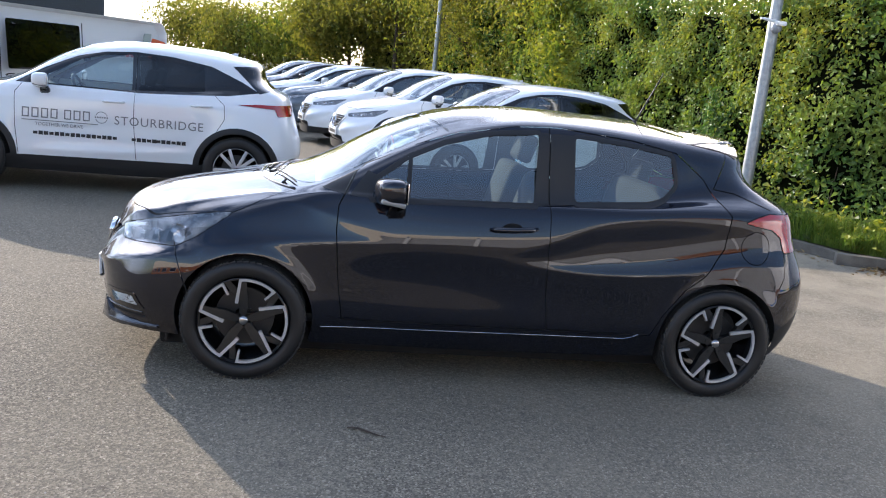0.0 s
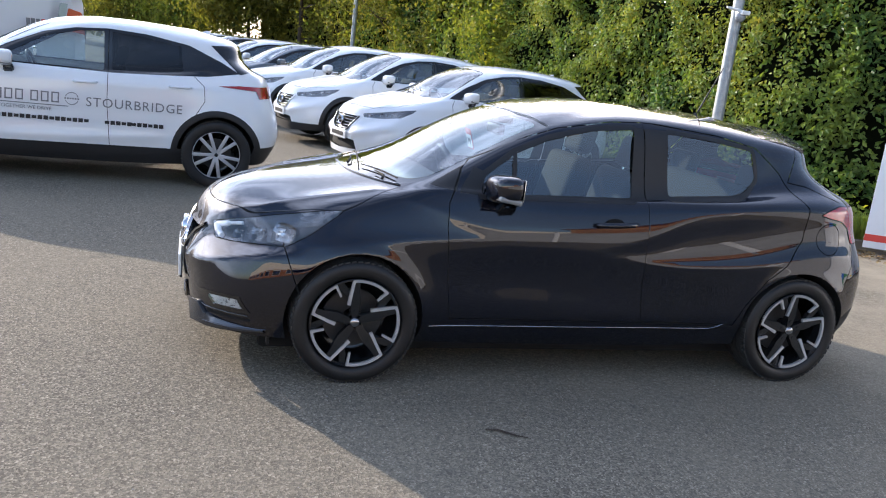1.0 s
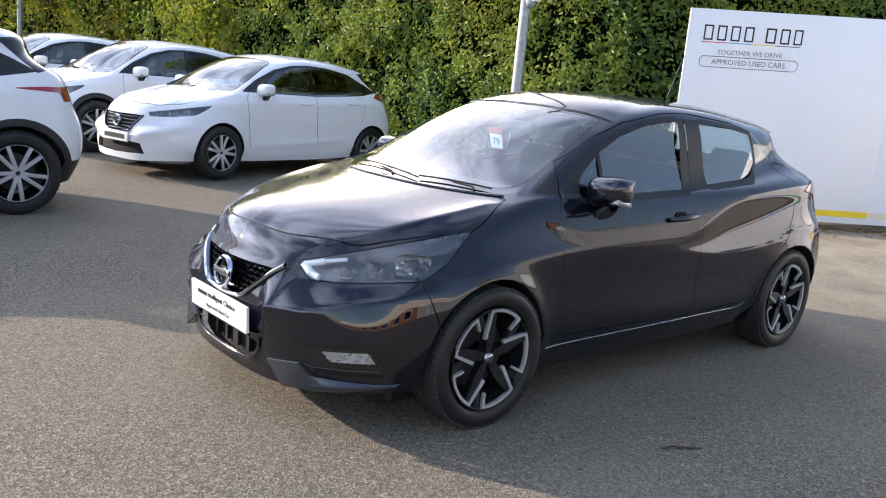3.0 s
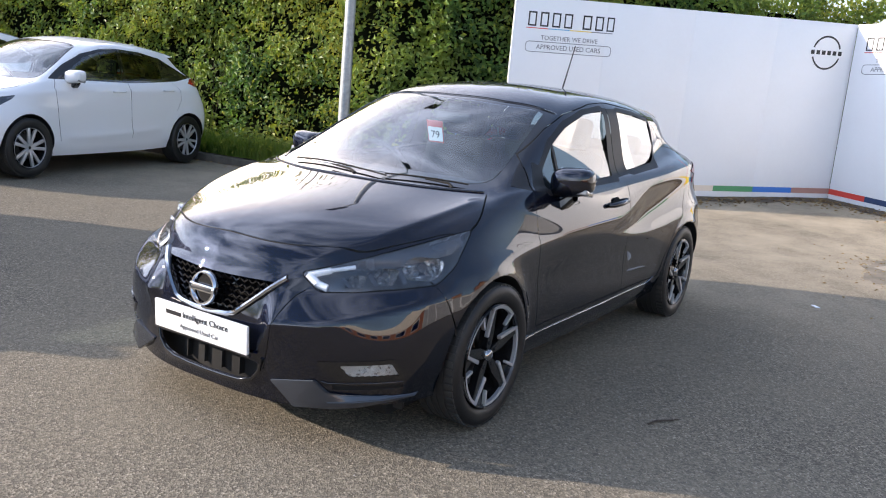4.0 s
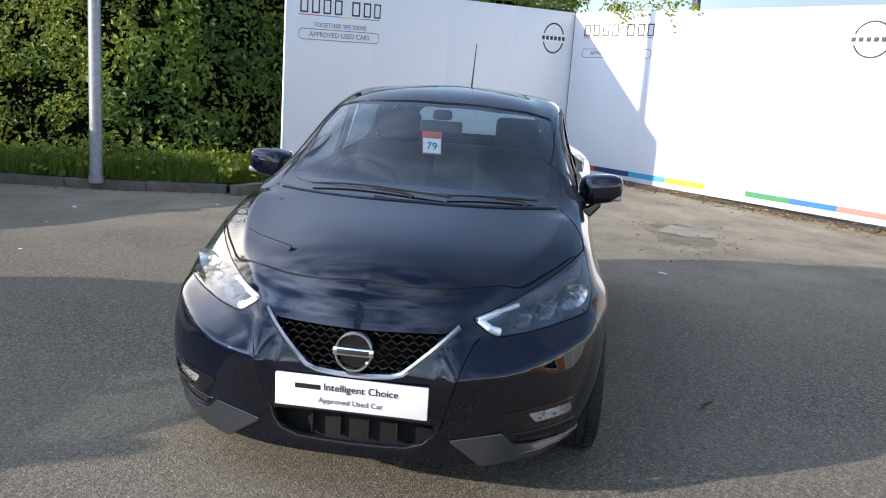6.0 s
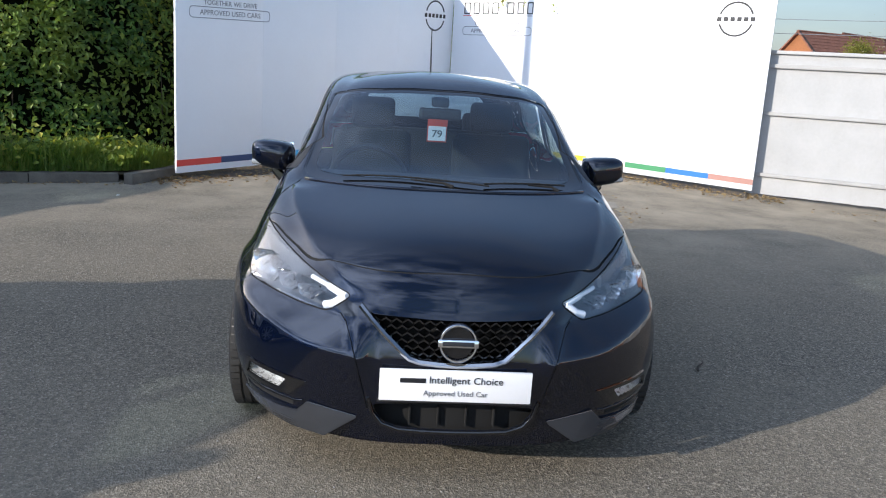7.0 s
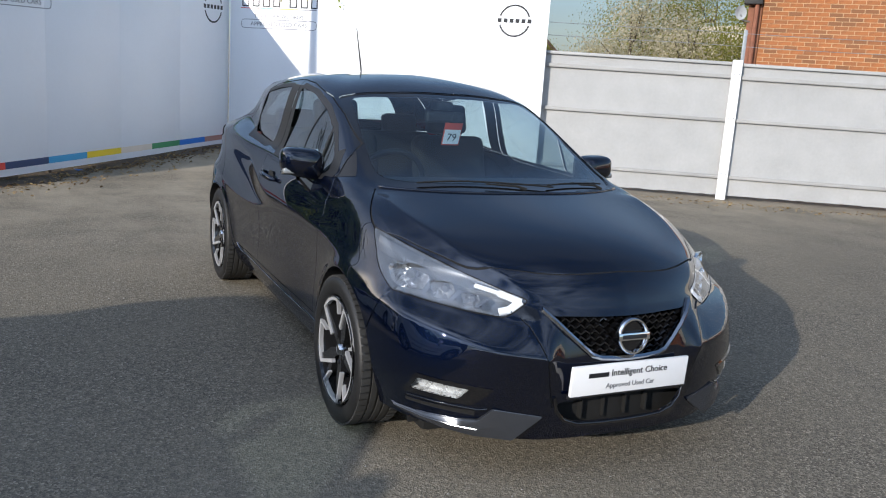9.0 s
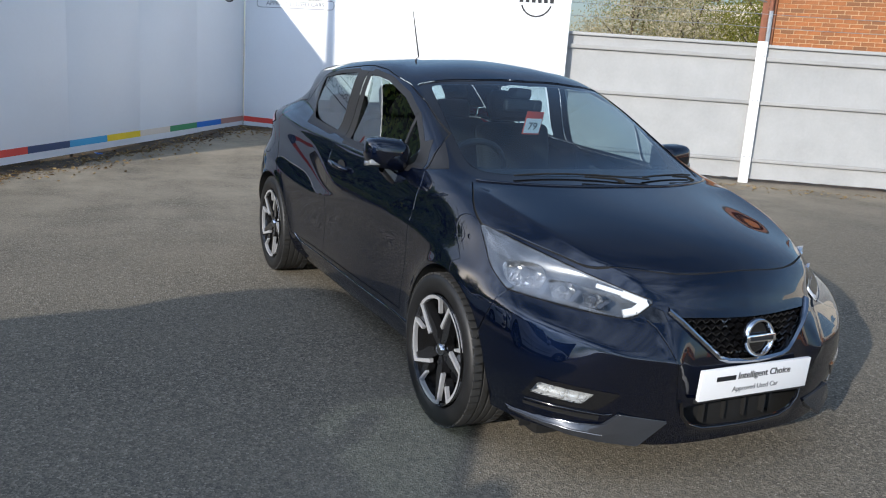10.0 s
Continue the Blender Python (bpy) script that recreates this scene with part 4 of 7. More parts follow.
        part("upper_trim", strip, LAMP_TRIM, hl, "blue grey upper trim inside the headlight", 60)
        guide = [(-.66, .706), (-.75, .690), (-.835, .668), (-.80, .640), (-.76, .628)]
        for (a, b), wd in zip(zip(guide, guide[1:]), (.014, .022, .028, .024)):
            pts = [spot(a[0] + (b[0] - a[0]) * k / 4, a[1] + (b[1] - a[1]) * k / 4 - .006, .014) for k in range(5)]
            part("light_guide", bm_tube(pts, wd * .62, 8), LAMP_WHITE, hl, "white daytime light guide", 60)
        # fog light
        fl = s.give("fog_light", LENS, car, side, -.004, "slim clear fog light in a black bezel")
        fl.visible_shadow = False
        s.give("reflector", FOG_SILVER, fl, side, -.032, region="fog_light", rim=-.028)
        s.give("bezel", GLOSS_BLACK, fl, side, .006, region="fog_bezel", rim=.016)
        # tail light
        tl = s.give("tail_light", RED_LENS, car, side, .004, "red boomerang tail light")
        s.give("tail_rim", GAP, tl, side, -.002)
        s.give("reversing_lens", PINK_LENS, tl, side, .005, "pale clear part of the tail light", region="tail_clear")
        # lip blade under the bumper
        def on_nose(y, z, out):
            while s.nose(y, z) == -2.0 and y > .3:
                y, z = y - .004, z + .004
            return (s.nose(y, z) - out, y * sg)
        top = [(.776, .240), (.70, .240), (.62, .243), (.553, .248), (.512, .294), (.338, .264)]
        mid = [(.774, .232), (.71, .226), (.64, .220), (.565, .216), (.47, .235), (.338, .260)]
        low = [(.770, .222), (.72, .210), (.65, .194), (.575, .185), (.448, .181), (.345, .250)]
        blade, rows = bmesh.new(), []
        for line3, out in zip((top, mid, low), ((.010, .012, .014, .016, .014, .008), (.026, .030, .034, .036, .028, .010), (.020, .024, .028, .032, .044, .010))):
            rows.append([blade.verts.new((*on_nose(y, z, o), z)) for (y, z), o in zip(line3, out)])
        rows.append([blade.verts.new((v.co.x + .05, v.co.y, v.co.z + .002)) for v in rows[-1]])
        rows.insert(0, [blade.verts.new((v.co.x + .04, v.co.y, v.co.z - .002)) for v in rows[0]])
        for r0, r1 in zip(rows, rows[1:]):
            for k in range(5):
                blade.faces.new((r0[k], r0[k + 1], r1[k + 1], r1[k]))
        bmesh.ops.recalc_face_normals(blade, faces=blade.faces[:])
        bmesh.ops.bevel(blade, geom=[e for e in blade.edges if len(e.link_faces) == 2 and e.calc_face_angle(0) > .35], offset=.003, segments=2, affect="EDGES")
        part("lip_blade", blade, SATIN, car, "dark satin bumper lip blade", 25)
        strip = [(*on_nose(y, z, .003), z) for y, z in ((.755, .296), (.69, .293), (.62, .290), (.555, .285), (.53, .292))]
        part("slot_strip", bm_tube(strip, .0035, 6), GLOSS_BLACK, car, "thin gloss strip over the bumper slot", 60)
        # door handle in its cup
        for hx, hz, pr in ((.07, .857, fd), (.985, .965, None)):
            if pr is None:
                continue
            yy = s.flank(hx, hz)
            cup = bmesh.new()
            bmesh.ops.create_uvsphere(cup, u_segments=20, v_segments=10, radius=1)
            bmesh.ops.transform(cup, matrix=Matrix.Translation((hx - .005, (yy + .0) * sg, hz)) @ Matrix.Diagonal((.058, .003, .034, 1)), verts=cup.verts)
            part("handle_cup", cup, GAP, pr, "", 180)
            bar = [(hx - .120, yy + .006, hz - .006), (hx - .09, yy + .026, hz - .002), (hx, yy + .036, hz + .004), (hx + .09, yy + .030, hz + .010), (hx + .122, yy + .006, hz + .012)]
            part("door_handle", bm_tube([(x, y * sg, z) for x, y, z in bar], [.010, .014, .015, .014, .010], 10), PAINT_BLACK, pr, "", 180)
        door_mirror(car, s, -.560, .965, sg, PAINT_BLACK)
        # bright sill line
        line = [(x, (s.flank(x, z) + .003) * sg, z) for x, z in [(-.88 + .06 * k, .288 + .0006 * k) for k in range(28)] + [(.79, .318), (.82, .335)]]
        part("sill_strip", bm_tube(line, .0026, 6), CHROME_DARK, car, "thin bright sill strip", 60)
        # wheel arch liners
        for hx in (-hub[0], hub[0]):
            arc = [a for a in np.linspace(radians(-18), radians(198), 28)]
            liner = bmesh.new()
            edge = []
            for a in arc:
                x, z = hx + 0.341 * math.cos(a), hub[1] + .005 + 0.341 * math.sin(a)
                yo = s.flank(hx + .346 * math.cos(a), hub[1] + .005 + .346 * math.sin(a)) - .004
                edge.append([liner.verts.new((x, yy * sg, z)) for yy in (yo, yo - .03, .50)])
            for e0, e1 in zip(edge, edge[1:]):
                for k in range(2):
                    liner.faces.new((e0[k], e0[k + 1], e1[k + 1], e1[k]))
            liner.faces.new([e[2] for e in edge])
            bmesh.ops.recalc_face_normals(liner, faces=liner.faces[:])
            part("wheel_arch_liner", liner, GAP, car, "", 60)
    # nose: grille with its mesh, bright V, badge, plate, lower intake
    nz = s.nose
    backing = bmesh.new()
    bm_box((.02, .70, .24), (-1.905, 0, .54), .002, bm=backing)
    grille = part("grille", backing, GAP, car, "black honeycomb grille with a bright V", None)
    mesh = bmesh.new()
    for r in range(7):
        z = .478 + .0215 * r
        w = .150 + (z - .478) * 1.10
        n = max(4, int(2 * w / .038))
        for k in range(-n // 2, n // 2 + 1):
            for d in (-1, 1):
                y = k * .038 + (r % 2) * .019
                if abs(y) > w:
                    continue
                x = nz(y, z) + .030
                t = Matrix.Translation((x, y + d * .0095, z)) @ Matrix.Rotation(radians(34 * d), 4, "X")
                bm_box((.020, .026, .0055), turn=t, bm=mesh)
    part("grille_mesh", mesh, GLOSS_BLACK, grille, "", None)
    vee = [(.345, .644), (.305, .607), (.262, .566), (.21, .520), (.170, .486), (.13, .473), (.06, .468), (0, .467)]
    vee += [(-y, z) for y, z in vee[-2::-1]]
    pts = [Vector((nz(y, z) - .002, y, z)) for y, z in vee]
    b = bmesh.new()
    rows = []
    for i, p in enumerate(pts):
        t = (pts[min(i + 1, len(pts) - 1)] - pts[max(i - 1, 0)]).normalized()
        inn = Vector((1, 0, 0)).cross(t).normalized()
        if inn.z < 0 and abs(p.y) < .1:
            inn = -inn
        inn = inn if inn.dot(Vector((0, -p.y, .5))) > 0 else -inn
        wd = .017
        rows.append([b.verts.new(p + inn * a + Vector((-c, 0, 0))) for a, c in ((-wd * .1, -.012), (0, .010), (wd * .5, .014), (wd, .006), (wd * 1.1, -.014))])
    for r0, r1 in zip(rows, rows[1:]):
        for k in range(4):
            b.faces.new((r0[k], r0[k + 1], r1[k + 1], r1[k]))
    bmesh.ops.recalc_face_normals(b, faces=b.faces[:])
    part("grille_vee", b, CHROME_DARK, grille, "bright chrome V of the grille", 40)
    ring = bm_lathe([(.060, -.010), (.064, -.016), (.070, -.016), (.074, -.010), (.074, .006), (.058, .006)], 44)
    badge = part("badge", ring, CHROME, grille, "round chrome badge ring with a plain bar", 50)
    badge.matrix_local = Matrix.Translation((nz(0, .555) - .012, 0, .555)) @ Matrix.Rotation(radians(-90), 4, "Z") @ Matrix.Rotation(radians(-8), 4, "X") @ Matrix.Diagonal((.92, 1, .92, 1))
    part("badge_bar", bm_box((.152, .014, .030), (0, -.012, 0), .004), CHROME, badge)
    part("badge_back", bm_lathe([(0, 0), (.06, 0), (.06, .004)], 32), GLOSS_BLACK, badge)
    part("bar_mark", bm_box((.118, .003, .016), (0, -.0195, 0), .001), PRINT_BLACK, badge)
    plate = part("show_plate", bm_box((.014, .524, .114), (0, 0, 0), .003), PRINT_WHITE, car, "white dealer show plate with black lettering")
    plate.matrix_local = pose(nz(0, .408) - .014, 0, .406, 0, -3, 0)
    face = lambda y, z: Matrix.Translation((-.0085, y, z)) @ Matrix(((0, 0, -1, 0), (-1, 0, 0, 0), (0, 1, 0, 0), (0, 0, 0, 1)))
    part("name_bar", bm_box((.002, .088, .017), (-.0078, .148, .0195)), PRINT_BLACK, plate)
    lettering("plate_lettering", "Intelligent Choice", .036, face(.094, .012), PRINT_BLACK, plate)
    lettering("plate_lettering", "Approved Used Car", .027, face(0, -.034), PRINT_GREY, plate, "CENTER")
    part("plate_holder", bm_box((.012, .536, .012), (.004, 0, -.060), .002), PLASTIC, plate)
    intake = part("lower_intake", bm_box((.02, .66, .17), (-1.93, 0, .27), .002), GAP, car, "black slotted lower air intake", None)
    for y in (-.15, -.05, .05, .15):
        part("intake_fin", bm_box((.05, .006, .07), (-1.990, y, .262), .002), GAP, intake)
    frame_pts = [(nz(y, z) - .002, y, z) for y, z in [(.302, .338), (.282, .285), (.25, .245), (.19, .225), (.1, .221), (0, .220)]]
    frame_pts += [(x, -y, z) for x, y, z in frame_pts[-2::-1]]
    part("intake_frame", bm_tube(frame_pts, .008, 8), GLOSS_BLACK, intake, "", 60)
    # under the body, wheels, inside, aerial, wipers
    part("underbody", bm_box((3.3, 1.30, .20), (-.05, 0, .20), .03), GAP, car)
    # unseen block added so that no sun leaks out under the nose
    tray = bmesh.new()
    ys = np.linspace(-.64, .64, 25)
    outline = [(nz(y, .27) + .20 + .08 * abs(y), y) for y in ys] + [(-1.55, .60), (-1.55, -.60)]
    low4, top4 = [tray.verts.new((x, y, .130)) for x, y in outline], [tray.verts.new((x, y, .57)) for x, y in outline]
    tray.faces.new(low4)
    tray.faces.new(top4[::-1])
    for i in range(len(outline)):
        j = (i + 1) % len(outline)
        tray.faces.new((low4[i], low4[j], top4[j], top4[i]))
    bmesh.ops.recalc_face_normals(tray, faces=tray.faces[:])
    # second unseen filler, added against sun coming through the lower intake
    core = bmesh.new()
    outline = [(nz(y, .30) + .060 + .06 * abs(y), y) for y in np.linspace(-.66, .66, 27)] + [(-1.66, .56), (-1.66, -.56)]
    low4, top4 = [core.verts.new((x, y, .178)) for x, y in outline], [core.verts.new((x, y, .44)) for x, y in outline]
    core.faces.new(low4)
    core.faces.new(top4[::-1])
    for i in range(len(outline)):
        j = (i + 1) % len(outline)
        core.faces.new((low4[i], low4[j], top4[j], top4[i]))
    bmesh.ops.recalc_face_normals(core, faces=core.faces[:])
    part("bumper_core", core, GAP, car, "", 60)
    part("radiator_block", tray, GAP, car, "unseen black block added behind the bumper to stop leaking sunlight", 60)
    for side in (-1, 1):
        part("wheel_deflector", bm_box((.014, .13, .09), (-1.655, side * .63, .178), .004), PLASTIC, car)
    for hx in (-hub[0], hub[0]):
        for sg in (-1, 1):
            road_wheel("road_wheel", (hx, sg * .765, hub[1]), R, .224, .205, "blade", car, out=sg, spin=0 if sg < 0 else 30, steer=0)
    car_inside(car, 1, 1)
    part("aerial", bm_tube([(.95, 0, s.top(.95, 0) - .005), (.965, 0, s.top(.95, 0) + .02), (1.09, 0, s.top(.95, 0) + .30)], [.018, .006, .003], 8), PLASTIC, car, "thin black roof aerial", 60)
    wiper(car, s, [(-1.215, -.02, .004), (-1.195, .02, .012), (-1.165, .16, .012), (-1.185, -.18, .008), (-1.085, .46, .008)])
    wiper(car, s, [(-1.12, -.50, .004), (-1.105, -.47, .012), (-1.13, -.36, .012), (-1.050, -.54, .008), (-1.165, -.16, .008)])
    # spoiler along the rear edge of the roof
    sp, rows = bmesh.new(), []
    for k in range(15):
        y = -.52 + 1.04 * k / 14
        x0, x1 = 1.16 - .35 * y * y, 1.485 - .40 * y * y
        z0, z1 = s.top(x0, y) + .002, s.top(1.16, y) - .020 - .05 * y * y
        rows.append([sp.verts.new(p) for p in ((x0, y, z0), ((x0 + x1) / 2, y, (z0 + z1) / 2 + .008), (x1, y, z1), (x1 - .012, y, z1 - .022), (x0 + .06, y, z0 - .06))])
    for r0, r1 in zip(rows, rows[1:]):
        for k in range(5):
            sp.faces.new((r0[k], r0[(k + 1) % 5], r1[(k + 1) % 5], r1[k]))
    sp.faces.new(rows[0])
    sp.faces.new(rows[-1][::-1])
    bmesh.ops.recalc_face_normals(sp, faces=sp.faces[:])
    part("roof_spoiler", sp, PAINT_BLACK, car, "gloss black roof spoiler", 40)
    # tow hook below the bumper corner
    part("jacking_tab", bm_box((.05, .02, .06), (-1.72, .52, .17), .006), SATIN, car)
    # price hanger on the mirror
    hg = thing("number_hanger", pose(-.50, .02, 1.145, 0, -18, 0), "red and white card with a number hanging from the car mirror", "tag")
    part("card", bm_box((.003, .100, .122), (0, 0, .014), .001), material("red_card", (.55, .07, .04), .5), hg, "orange red card")
    part("white_field", bm_box((.0015, .090, .078), (-.0026, 0, .0)), PRINT_WHITE, hg)
    lettering("digits", "79", .056, Matrix.Translation((-.0036, 0, -.020)) @ Matrix(((0, 0, -1, 0), (-1, 0, 0, 0), (0, 1, 0, 0), (0, 0, 0, 1))), PRINT_BLACK, hg, "CENTER")
    part("loop", bm_tube([(0, -.02, .09), (.02, 0, .13), (0, .02, .09)], .002, 5), PLASTIC, hg)
    return car, s


black_car, black_shell = black_hatchback()

# ---------------------------------------------------------------- materials of the place
def asphalt_material():
    m = material("worn_asphalt", (.06, .06, .062), .9, Specular_IOR_Level=.04)
    v = coords(m, "Object")
    stones = node(m, "ShaderNodeTexVoronoi", Scale=125.0, Randomness=1.0)
    link(m, v, stones.inputs["Vector"])
    tone = ramp_of(m, stones.outputs["Color"], [(.12, (.078, .069, .055)), (.5, (.178, .156, .122)), (.80, (.315, .277, .214)), (1.0, (.52, .458, .36))])
    fine, broad, patch = noise_tex(m, v, 260, 3), noise_tex(m, v, .55, 6), noise_tex(m, v, 3.2, 5)
    c = mixed(m, ramp_of(m, fine, [(.35, 0.05), (.7, .35)]), tone, (.19, .165, .126))
    c = mixed(m, ramp_of(m, broad, [(.35, 0.0), (.68, .60)]), c, (.255, .220, .164))
    c = mixed(m, ramp_of(m, patch, [(.62, 0.0), (.80, .45)]), c, (.07, .066, .06))
    c = mixed(m, ramp_of(m, noise_tex(m, v, 34, 4, .7), [(.46, 0.0), (.66, .5)]), c, (.085, .077, .064))
    # pale silt towards the far corner of the yard
    sep = node(m, "ShaderNodeSeparateXYZ")
    link(m, v, sep.inputs[0])
    silt = node(m, "ShaderNodeMapRange")
    silt.inputs["From Min"].default_value, silt.inputs["From Max"].default_value = 0.5, 5.0
    link(m, sep.outputs["X"], silt.inputs["Value"])
    worn_in = mixed(m, ramp_of(m, noise_tex(m, v, 1.3, 7, .65), [(.30, 0.0), (.65, 1.0)]), (0, 0, 0), silt.outputs["Result"])
    c = mixed(m, worn_in, c, (.38, .324, .242))
    link(m, c, base(m))
    h = mixed(m, .55, stones.outputs["Distance"], fine)
    bump(m, h, .65, .011)
    return m


def leaf_material(name, stops, shine=.35, glow=.35):
    """Leaves: colour by leaf, glossy above, light coming through."""
    m = material(name, stops[0][1], shine)
    b = m.node_tree.nodes["Principled BSDF"]
    g = node(m, "ShaderNodeNewGeometry")
    v = coords(m, "Object")
    c = ramp_of(m, g.outputs["Random Per Island"], stops)
    c = mixed(m, ramp_of(m, noise_tex(m, v, .9, 4), [(.40, 0.0), (.68, .75)]), c, stops[-1][1])
    link(m, c, b.inputs["Base Color"])
    t, mx = node(m, "ShaderNodeBsdfTranslucent"), node(m, "ShaderNodeMixShader")
    link(m, mixed(m, 1.0, c, (1.0, .95, .45), "MULTIPLY"), t.inputs["Color"])
    mx.inputs[0].default_value = glow
    link(m, b.outputs[0], mx.inputs[1])
    link(m, t.outputs[0], mx.inputs[2])
    link(m, mx.outputs[0], m.node_tree.nodes["Material Output"].inputs["Surface"])
    return m


ASPHALT = asphalt_material()
KERB = worn("kerb_concrete", (.135, .118, .095), .9, amount=.45, scale=5, fine=90, relief=.3)
SOIL = worn("leafy_soil", (.10, .075, .05), .95, amount=.5, scale=6, fine=70, relief=.5)
BOARD = worn("white_board", (.80, .81, .83), .32, amount=.035, scale=1.1, fine=30, relief=.01)
FENCE = worn("pale_grey_fence", (.395, .395, .390), .6, amount=.14, scale=2.2, fine=26, relief=.08)
FENCE_RAIL = worn("grey_fence_rail", (.345, .340, .330), .6, amount=.15, scale=3, fine=40)
POST_WHITE = worn("white_fence_post", (.82, .82, .81), .5, amount=.08, scale=4, fine=60)
GALVANISED = worn("galvanised_steel", (.36, .38, .39), .45, .55, amount=.3, scale=14, fine=70)
BARK = worn("bark", (.075, .055, .04), .95, amount=.5, scale=8, fine=60, relief=.6)
# near black: the deep shade between the leaves is put into this colour
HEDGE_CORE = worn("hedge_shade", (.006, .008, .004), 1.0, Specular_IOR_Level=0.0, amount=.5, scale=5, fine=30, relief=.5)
LAUREL = leaf_material("laurel_leaves", [(0.0, (0.040, 0.082, 0.018)), (0.35, (0.066, 0.156, 0.034)), (0.75, (0.143, 0.264, 0.050)), (1.0, (0.304, 0.376, 0.066))], .50, .38)
PRIVET = leaf_material("yellow_green_leaves", [(0.0, (0.067, 0.104, 0.020)), (0.4, (0.132, 0.226, 0.037)), (0.8, (0.262, 0.323, 0.044)), (1.0, (0.439, 0.427, 0.067))], .55, .48)
FAR_LEAF = leaf_material("tree_leaves", [(0.0, (.07, .095, .02)), (.5, (.15, .175, .03)), (1.0, (.30, .28, .06))], .6, .5)
BLOSSOM = leaf_material("pale_spring_leaves", [(0.0, (.16, .15, .07)), (.5, (.30, .27, .16)), (1.0, (.55, .50, .40))], .7, .3)
GRASS = leaf_material("grass", [(0.0, (.07, .14, .018)), (.5, (.13, .24, .03)), (1.0, (.24, .30, .06))], .6, .45)
BRICK = worn("orange_brick", (.35, .124, .040), .85, amount=.35, scale=9, fine=80, relief=.3)
BRICK_RED = worn("brown_brick", (.26, .10, .06), .85, amount=.35, scale=9, fine=80, relief=.3)
MORTAR = worn("mortar", (.47, .31, .18), .95, amount=.2, scale=9, fine=90)
ROOF_TILE = worn("roof_tile", (.20, .085, .055), .85, amount=.4, scale=4, fine=40)
CLAD = worn("beige_cladding", (.74, .67, .56), .6, amount=.12, scale=1.5, fine=30)
DARK_CLAD = worn("dark_grey_cladding", (.055, .062, .07), .55, amount=.2, scale=.8, fine=20)
for mt in (BRICK, BRICK_RED):  # each brick fired a little differently
    nt, b = mt.node_tree, base(mt)
    old = b.links[0].from_socket
    info = node(mt, "ShaderNodeObjectInfo")
    link(mt, mixed(mt, ramp_of(mt, info.outputs["Random"], [(0, .0), (.55, .25), (1, .85)]), old, (.16, .076, .036)), b)


# ---------------------------------------------------------------- ground, kerb, verge
CORNER = Vector((8.74, -.66))      # where the two display boards meet
BOARD_1, BOARD_2 = 137.0, 237.3    # the ways in which they run from it


def rise(x, y):
    """The yard lies level round the black car and climbs a little to the far corner."""
    d = math.hypot(x - CORNER.x - .5, y - CORNER.y)
    return .25 * math.exp(-(d / 3.6) ** 2)


def ground():
    bm = bmesh.new()
    xs = [-900, -300, -100, -40, -20] + [-12 + .6 * k for k in range(45)] + [20, 40, 100, 300, 900]
    ys = [-900, -300, -100, -40, -20] + [-14 + .6 * k for k in range(52)] + [24, 40, 100, 300, 900]
    vs = [[bm.verts.new((x, y, rise(x, y))) for y in ys] for x in xs]
    for i in range(len(xs) - 1):
        for j in range(len(ys) - 1):
            bm.faces.new((vs[i][j], vs[i + 1][j], vs[i + 1][j + 1], vs[i][j + 1]))
    return tagged(part("ground", bm, ASPHALT, None, "worn grey asphalt yard with silt and small stones", 180), "", "ground", "", "structure")


ground()
KERB_LINE = [(5.45, 2.72), (5.05, 2.88), (4.78, 3.16), (4.50, 3.95), (4.25, 4.9), (4.10, 5.9), (4.02, 7.2), (3.85, 9.5), (3.6, 13), (3.2, 18), (2.6, 26), (1.9, 36)]


def along(points, step):
    """Points every step metres on a line, with the way it runs."""
    pts = [Vector(p) for p in points]
    res, left = [], 0.0
    for a, b in zip(pts, pts[1:]):
        L = (b - a).length
        d = left
        while d < L:
            res.append((a + (b - a) * d / L, (b - a).normalized()))
            d += step
        left = d - L
    return res


kerb = thing("kerb", Matrix(), "weathered concrete kerb along the grass verge", "kerb", kind="structure")
for i, (p, d) in enumerate(along(KERB_LINE, .915)):
    if i > 34:
        break
    z = rise(p.x, p.y)
    q = p + d * .457
    ob = part("kerb_stone", bm_box((.906, .125, .25), (0, 0, 0), .016), KERB, kerb)
    ob.matrix_world = pose(q.x + .06 * d.y, q.y - .06 * d.x, z - .022 + random.uniform(-.006, .006), 0, random.uniform(-.6, .6), math.degrees(math.atan2(d.y, d.x)))


def verge():
    """The soil strip behind the kerb, up to the hedge and round behind the boards."""
    bm = bmesh.new()
    rows = []
    for p, d in along(KERB_LINE, .4):
        n = Vector((d.y, -d.x))
        row = []
        for k, w in enumerate((.10, .5, 1.0, 1.6, 2.4, 3.5)):
            q = p + n * w
            row.append(bm.verts.new((q.x, q.y, rise(q.x, q.y) + .085 + .045 * k + .03 * noise.noise(Vector((q.x * 2, q.y * 2, 0))))))
        rows.append(row)
    for a, b in zip(rows, rows[1:]):
        for k in range(5):
            bm.faces.new((a[k], a[k + 1], b[k + 1], b[k]))
    bmesh.ops.recalc_face_normals(bm, faces=bm.faces[:])
    return tagged(part("verge", bm, SOIL, None, "narrow soil verge behind the kerb", 180), "", "verge", "", "structure")


verge()


